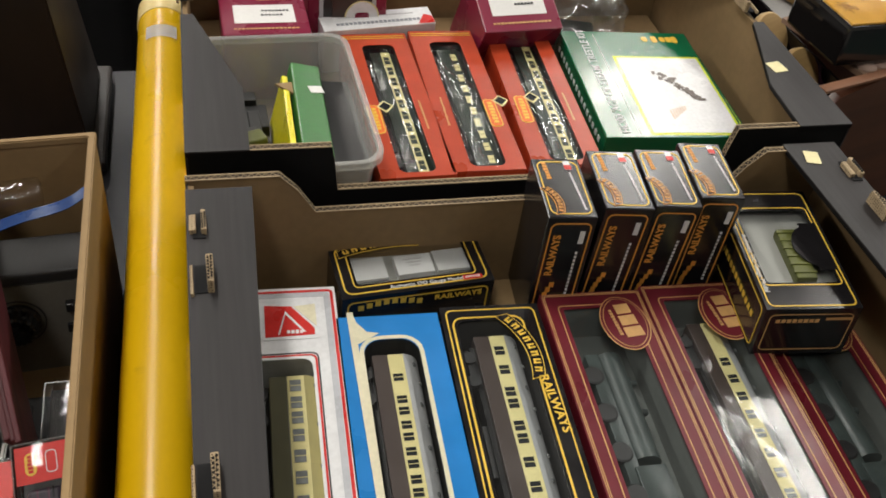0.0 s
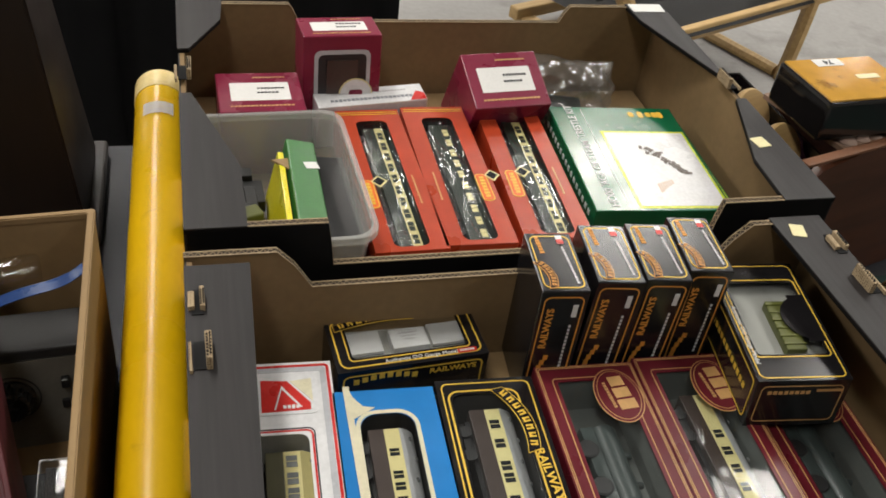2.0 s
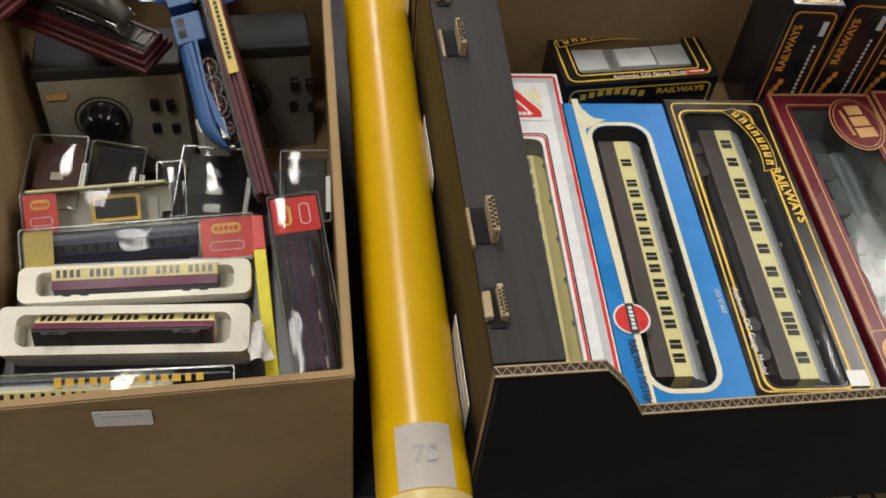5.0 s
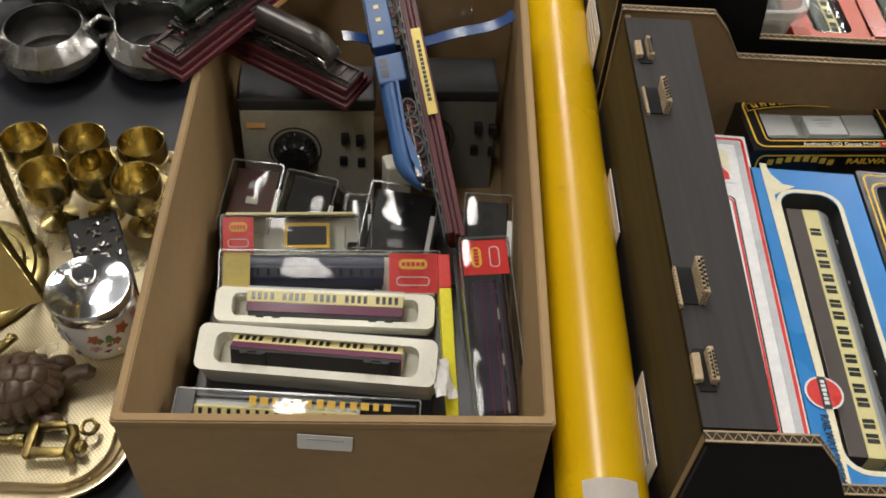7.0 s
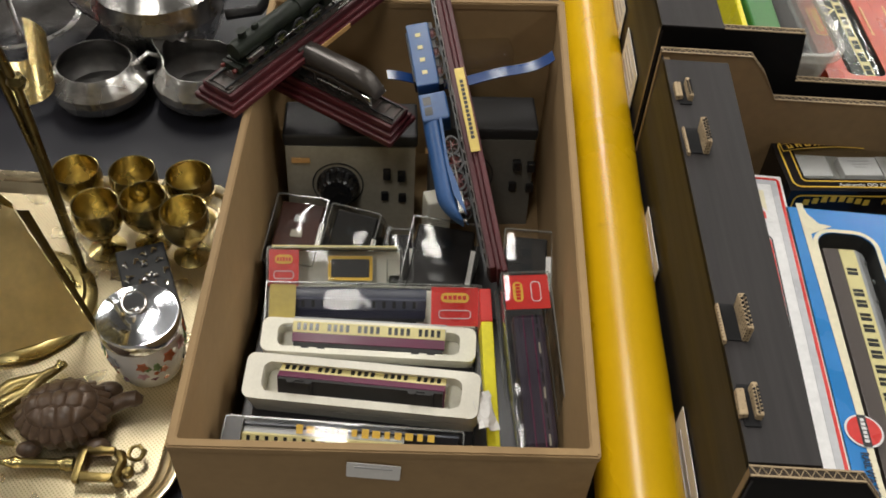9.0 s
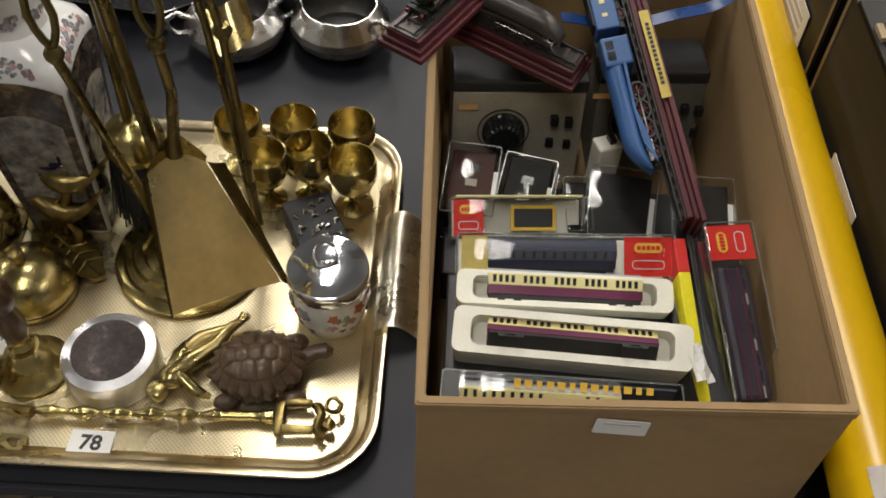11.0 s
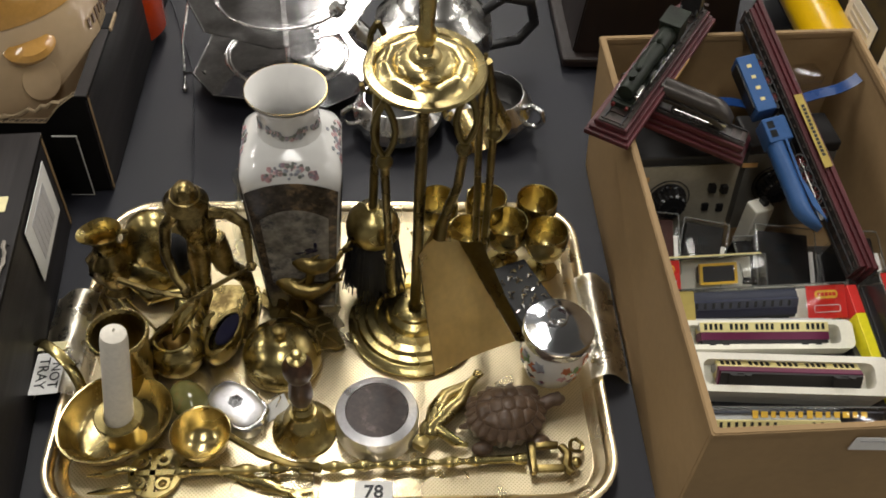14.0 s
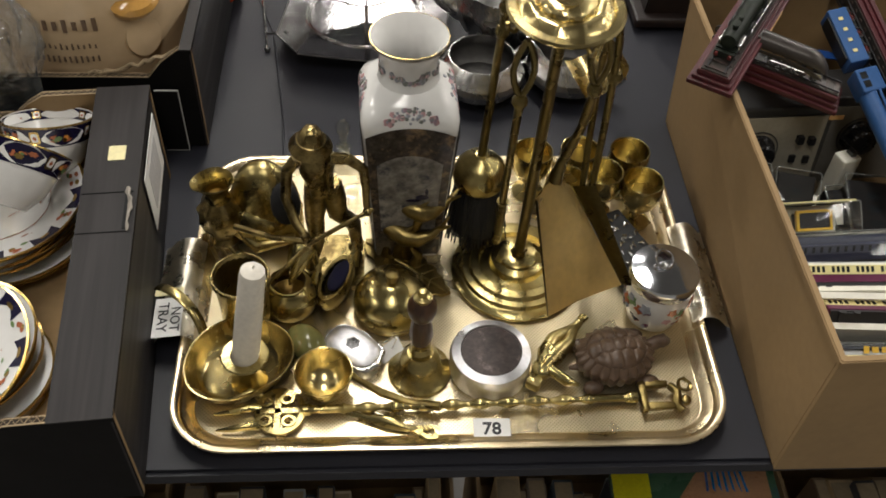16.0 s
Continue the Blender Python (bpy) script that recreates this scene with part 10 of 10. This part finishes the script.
# ---- at the far end of the table ----
def right_end():
    # open wooden box with a tall front board
    t = thing("wooden_box", "open mahogany-coloured wooden box with a tall front board", "wooden box", pose(0.938, 0.8185, 0.7505, 0, 0, 16))
    bm = B()
    prof = [(-0.245, 0), (0.36, 0), (0.36, 0.20), (-0.16, 0.20), (-0.215, 0.19), (-0.245, 0.165)]
    prism(bm, prof, -0.006, 0.006, Matrix(((1, 0, 0, 0), (0, 0, -1, -0.035), (0, 1, 0, 0), (0, 0, 0, 1))))
    part("front_board", bm, MAHOGANY, t)
    bm = B()
    box(bm, 0.6, 0.012, 0.004, (0.055, -0.035, 0.202), 0.001)
    part("edge_strip", bm, mat("worn_mahogany_edge", (0.2, 0.085, 0.04), 0.45), t)
    bm = B()
    box(bm, 0.485, 0.15, 0.012, (0.115, 0.05, 0.006))
    part("bottom", bm, MAHOGANY, t)
    bm = B()
    box(bm, 0.485, 0.012, 0.15, (0.115, 0.13, 0.085), 0.001)
    part("back_board", bm, MAHOGANY, t)
    bm = B()
    box(bm, 0.5, 0.128, 0.006, (0.08, 0.036, 0.196))
    pad = part("lining", bm, mat("brown_lining", (0.3, 0.19, 0.13), 0.7), t, "dimpled buff egg-box lining")
    first = None
    for i in range(22):
        for j in range(5):
            mm = pose(-0.155 + i * 0.0215 + (j % 2) * 0.0107, -0.015 + j * 0.024, 0.199)
            if first is None:
                bm = B()
                lathe(bm, [(0.0115, 0), (0.0112, 0.002), (0.008, 0.0045), (0, 0.0055)], 12)
                first = part("dimple", bm, mat("buff_lining", (0.36, 0.25, 0.2), 0.6), pad, smooth=40, m=mm)
            else:
                again(first, mm)
    # lacquer box on top
    t = thing("lacquer_box", "black lacquer box with a golden scene on its lid", "lacquer box", pose(0.803, 0.806, 0.9555, 0, 0, 5))
    bm = B()
    box(bm, 0.125, 0.095, 0.048, (0, 0, 0.024), 0.004)
    part("casket", bm, LACQUER, t)
    bm = B()
    box(bm, 0.119, 0.089, 0.003, (0, 0, 0.0485), 0.001)
    part("lid_picture", bm, mat("golden_lacquer", (0.62, 0.33, 0.05), 0.12, 0, 0.15, 14, 0, 60, 0.05, coat=0.5, stain=((0.13, 0.045, 0.012), 22, 0.53)), t, "golden lacquer landscape")
    lab = plate(t, rrect(0.036, 0.016, 0.001, 2, -0.008, 0.034), 0.0503, WHITE, "lot_label", "white lot label")
    letters("74", 0.012, INK, lab, pose(-0.008, 0.034, 0.051, 0, 0, 180))
    plate(t, rrect(0.030, 0.009, 0.001, 2, 0.022, 0.0), 0.0503, STICKER, "price_sticker")
    # lined case with round wooden lids
    t = thing("lined_case", "narrow case lined with purple velvet", "case", pose(0.740, 0.860, 0.7505, 0, 0, 2))
    bm = B()
    ring(bm, rrect(0.07, 0.20, 0.002, 3), rrect(0.064, 0.194, 0.002, 3), 0.0, 0.175)
    part("case_wall", bm, LACQUER, t)
    bm = B()
    box(bm, 0.064, 0.194, 0.01, (0, 0, 0.14))
    part("lining", bm, PURPLE, t, "purple velvet lining")
    for x, y, z in ((0.743, 0.878, 0.917), (0.741, 0.800, 0.917)):
        t = thing("wooden_disc", "pale round wooden lid", "wooden lid", pose(x, y, z, 52, 0, 24), "round wooden lids")
        bm = B()
        lathe(bm, [(0, 0), (0.028, 0), (0.029, 0.002), (0.029, 0.008), (0.027, 0.010), (0, 0.010)], 36)
        part("disc", bm, PALE_WOOD, t, smooth=40)
    # silver-plated piece on a green cloth
    bm = B()
    prism(bm, [(0.70, 0.42), (1.25, 0.42), (1.25, 0.748), (0.70, 0.748)], 0.7506, 0.7525)
    tagged(link_mesh("green_cloth", bm, mat("dark_green_baize", (0.012, 0.035, 0.03), 0.9, 0, 0.15, 20, 0.2, 600)), "dark green baize cloth laid on the table", "cloth")
    t = thing("cruet_frame", "silver-plated cruet frame with turned rails", "cruet", pose(0.85, 0.622, 0.753))
    bm = B()
    lathe(bm, [(0, 0), (0.045, 0), (0.048, 0.003), (0.046, 0.007), (0, 0.008)], 32)
    part("base", bm, SILVER, t, smooth=40)
    for k in range(4):
        a = radians(90 * k + 30)
        bm = B()
        lathe(bm, [(0.004, 0.006), (0.006, 0.012), (0.0035, 0.018), (0.003, 0.06), (0.006, 0.066), (0.007, 0.072), (0.004, 0.08), (0, 0.082)], 14, Matrix.Translation((0.036 * math.cos(a), 0.036 * math.sin(a), 0)))
        part("post", bm, BRASS_PALE, t, smooth=40)
    bm = B()
    sweep(bm, [(0.038 * math.cos(2 * math.pi * i / 24), 0.038 * math.sin(2 * math.pi * i / 24), 0.06) for i in range(25)], 0.003, 8, cap=False)
    sweep(bm, [(-0.05, 0.03, 0.066), (-0.02, 0.028, 0.066), (0.05, 0.02, 0.066)], 0.004, 9)
    part("rail", bm, SILVER, t, smooth=50)


right_end()


# ---- chair beyond the table ----
def chair():
    t = thing("bentwood_armchair", "bent birch armchair with a black leather seat", "chair", pose(1.46, 2.29, 0, 0, 0, 23.4))
    for x, dx in ((0.70, 0.012), (-0.20, -0.10)):
        bm = B()
        sweep(bm, [(x - 0.015, 0, 0.0), (x, 0, 0.2), (x + 0.25 * dx, 0, 0.42), (x + dx, 0.02, 0.54), (x + dx, 0.12, 0.62), (x + dx, 0.6, 0.60)], 0.036, 8, flat=0.7)
        part("side_frame", bm, PALE_WOOD, t, "bent pale birch arm and leg", 30)
        bm = B()
        sweep(bm, [(x - 0.015, 0.03, 0.02), (x - 0.03, 0.72, 0.02)], 0.022, 8, flat=0.8)
        part("runner", bm, PALE_WOOD, t, "pale birch floor runner", 30)
    bm = B()
    box(bm, 1.12, 0.04, 0.045, (0.28, 0.005, 0.30), 0.006)
    part("front_rail", bm, PALE_WOOD, t)
    bm = B()
    box(bm, 0.72, 0.045, 0.045, (0.38, 0.70, 0.062), 0.006)
    part("rear_rail", bm, PALE_WOOD, t)
    bm = B()
    box(bm, 0.06, 0.05, 0.05, (0.075, 0.66, 0.025), 0.004)
    part("foot_block", bm, PALE_WOOD, t)
    bm = B()
    nx, ny = 10, 22
    vs = []
    for i in range(nx + 1):
        vs.append([])
        for j in range(ny + 1):
            u, v = -0.16 + 0.82 * i / nx, j / ny
            lip = math.exp(-(v / 0.06) ** 2)
            vs[-1].append(bm.verts.new((u * 1.05, 0.03 + 0.62 * v - 0.055 * lip, 0.315 - 0.045 * lip + 0.06 * math.exp(-((v - 0.1) / 0.12) ** 2) - 0.04 * v + 0.62 * max(0, v - 0.55) ** 1.3)))
    for i in range(nx):
        for j in range(ny):
            bm.faces.new((vs[i][j], vs[i + 1][j], vs[i + 1][j + 1], vs[i][j + 1]))
    bmesh.ops.solidify(bm, geom=bm.faces[:], thickness=0.03)
    part("seat_sling", bm, CHAIR_SEAT, t, "black leather sling seat", 50)
    bm = B()
    prism(bm, [(-0.47, 0.64), (-0.33, 0.455), (-0.27, 0.455), (-0.2, 0.64)], 0.03, 0.05, Matrix(((1, 0, 0, 0), (0, 0, 1, 0), (0, 1, 0, 0), (0, 0, 0, 1))))
    part("arm_pad", bm, CHAIR_SEAT, t, "black leather arm pad")


chair()


# ---- crates of books on the floor under the table edge ----
def floor_crates():
    rng = random.Random(17)
    cols = [(0.42, 0.3, 0.16), (0.1, 0.02, 0.02), (0.5, 0.42, 0.28), (0.03, 0.03, 0.035), (0.2, 0.16, 0.12), (0.3, 0.31, 0.3), (0.14, 0.09, 0.05), (0.04, 0.06, 0.08)]
    spines = [mat("book_cloth", c, 0.6, 0, 0.12, 30, 0.05) for c in cols]
    paper = mat("old_paper", (0.3, 0.23, 0.14), 0.8, 0, 0.15, 60, 0.1)
    for cx, w in ((-0.66, 0.34), (-0.28, 0.36), (0.12, 0.36), (0.52, 0.36), (-1.02, 0.34)):
        t = thing("book_crate", "open carton of old books under the table", "carton", pose(cx, 0.36, 0.0), "crates of books")
        bm = B()
        ring(bm, rrect(w, 0.36, 0.002, 2), rrect(w - 0.01, 0.35, 0.002, 2), 0.0, 0.36)
        part("carton_wall", bm, KRAFT_SHADED, t)
        bm = B()
        box(bm, w - 0.012, 0.34, 0.2, (0, 0, 0.102))
        part("packing", bm, KRAFT_SHADED, t)
        x = cx - w / 2 + 0.012
        while x < cx + w / 2 - 0.03:
            th = rng.uniform(0.012, 0.034)
            if x + th > cx + w / 2 - 0.008:
                break
            h, d = rng.uniform(0.19, 0.235), rng.uniform(0.13, 0.16)
            b = thing("book", "old hardback book standing in a carton", "book", pose(x + th / 2, 0.345 + rng.uniform(-0.01, 0.01), 0.2035, 0, rng.uniform(-2, 2), 0), "books under the table")
            ma_ = rng.choice(spines)
            bm = B()
            box(bm, th, d, h, (0, 0, h / 2), 0.0015)
            part("cover", bm, ma_, b)
            bm = B()
            box(bm, th - 0.004, d - 0.006, 0.002, (0, -0.002, h + 0.0006))
            part("page_block", bm, paper, b)
            x += th + 0.001
    # bright picture annual lying on top by the carton corner
    t = thing("picture_annual", "bright picture annual with a yellow spine", "book", pose(-0.210, 0.385, 0.444, 0, 1, -2))
    bm = B()
    box(bm, 0.20, 0.27, 0.012, (0, 0, 0.006), 0.001)
    part("cover", bm, mat("green_blue_cover", (0.07, 0.16, 0.09), 0.3, 0, 0.3, 20, 0, stain=((0.04, 0.10, 0.22), 14, 0.55)), t)
    plate(t, [(-0.1, -0.135), (-0.055, -0.135), (-0.055, 0.135), (-0.1, 0.135)], 0.0122, YELLOW_CARD, "spine_band", "yellow band")
    plate(t, oval(0.035, 0.016, 16, -0.028, 0.035), 0.0122, RED_CARD)
    plate(t, [(-0.03, -0.02), (0.09, -0.03), (0.09, 0.05), (0.04, 0.06), (0.0, 0.02)], 0.0122, mat("peach_print", (0.55, 0.3, 0.16), 0.3), "printed_patch")
    for k in range(7):
        plate(t, [(0.012 + 0.008 * k, 0.0 + 0.004 * (k % 3)), (0.015 + 0.008 * k, 0.0), (0.02 + 0.006 * k, 0.055), (0.017 + 0.006 * k, 0.055)], 0.0126, mat("blue_print", (0.05, 0.13, 0.4), 0.3) if k == 0 else BLUE_CARD)


floor_crates()
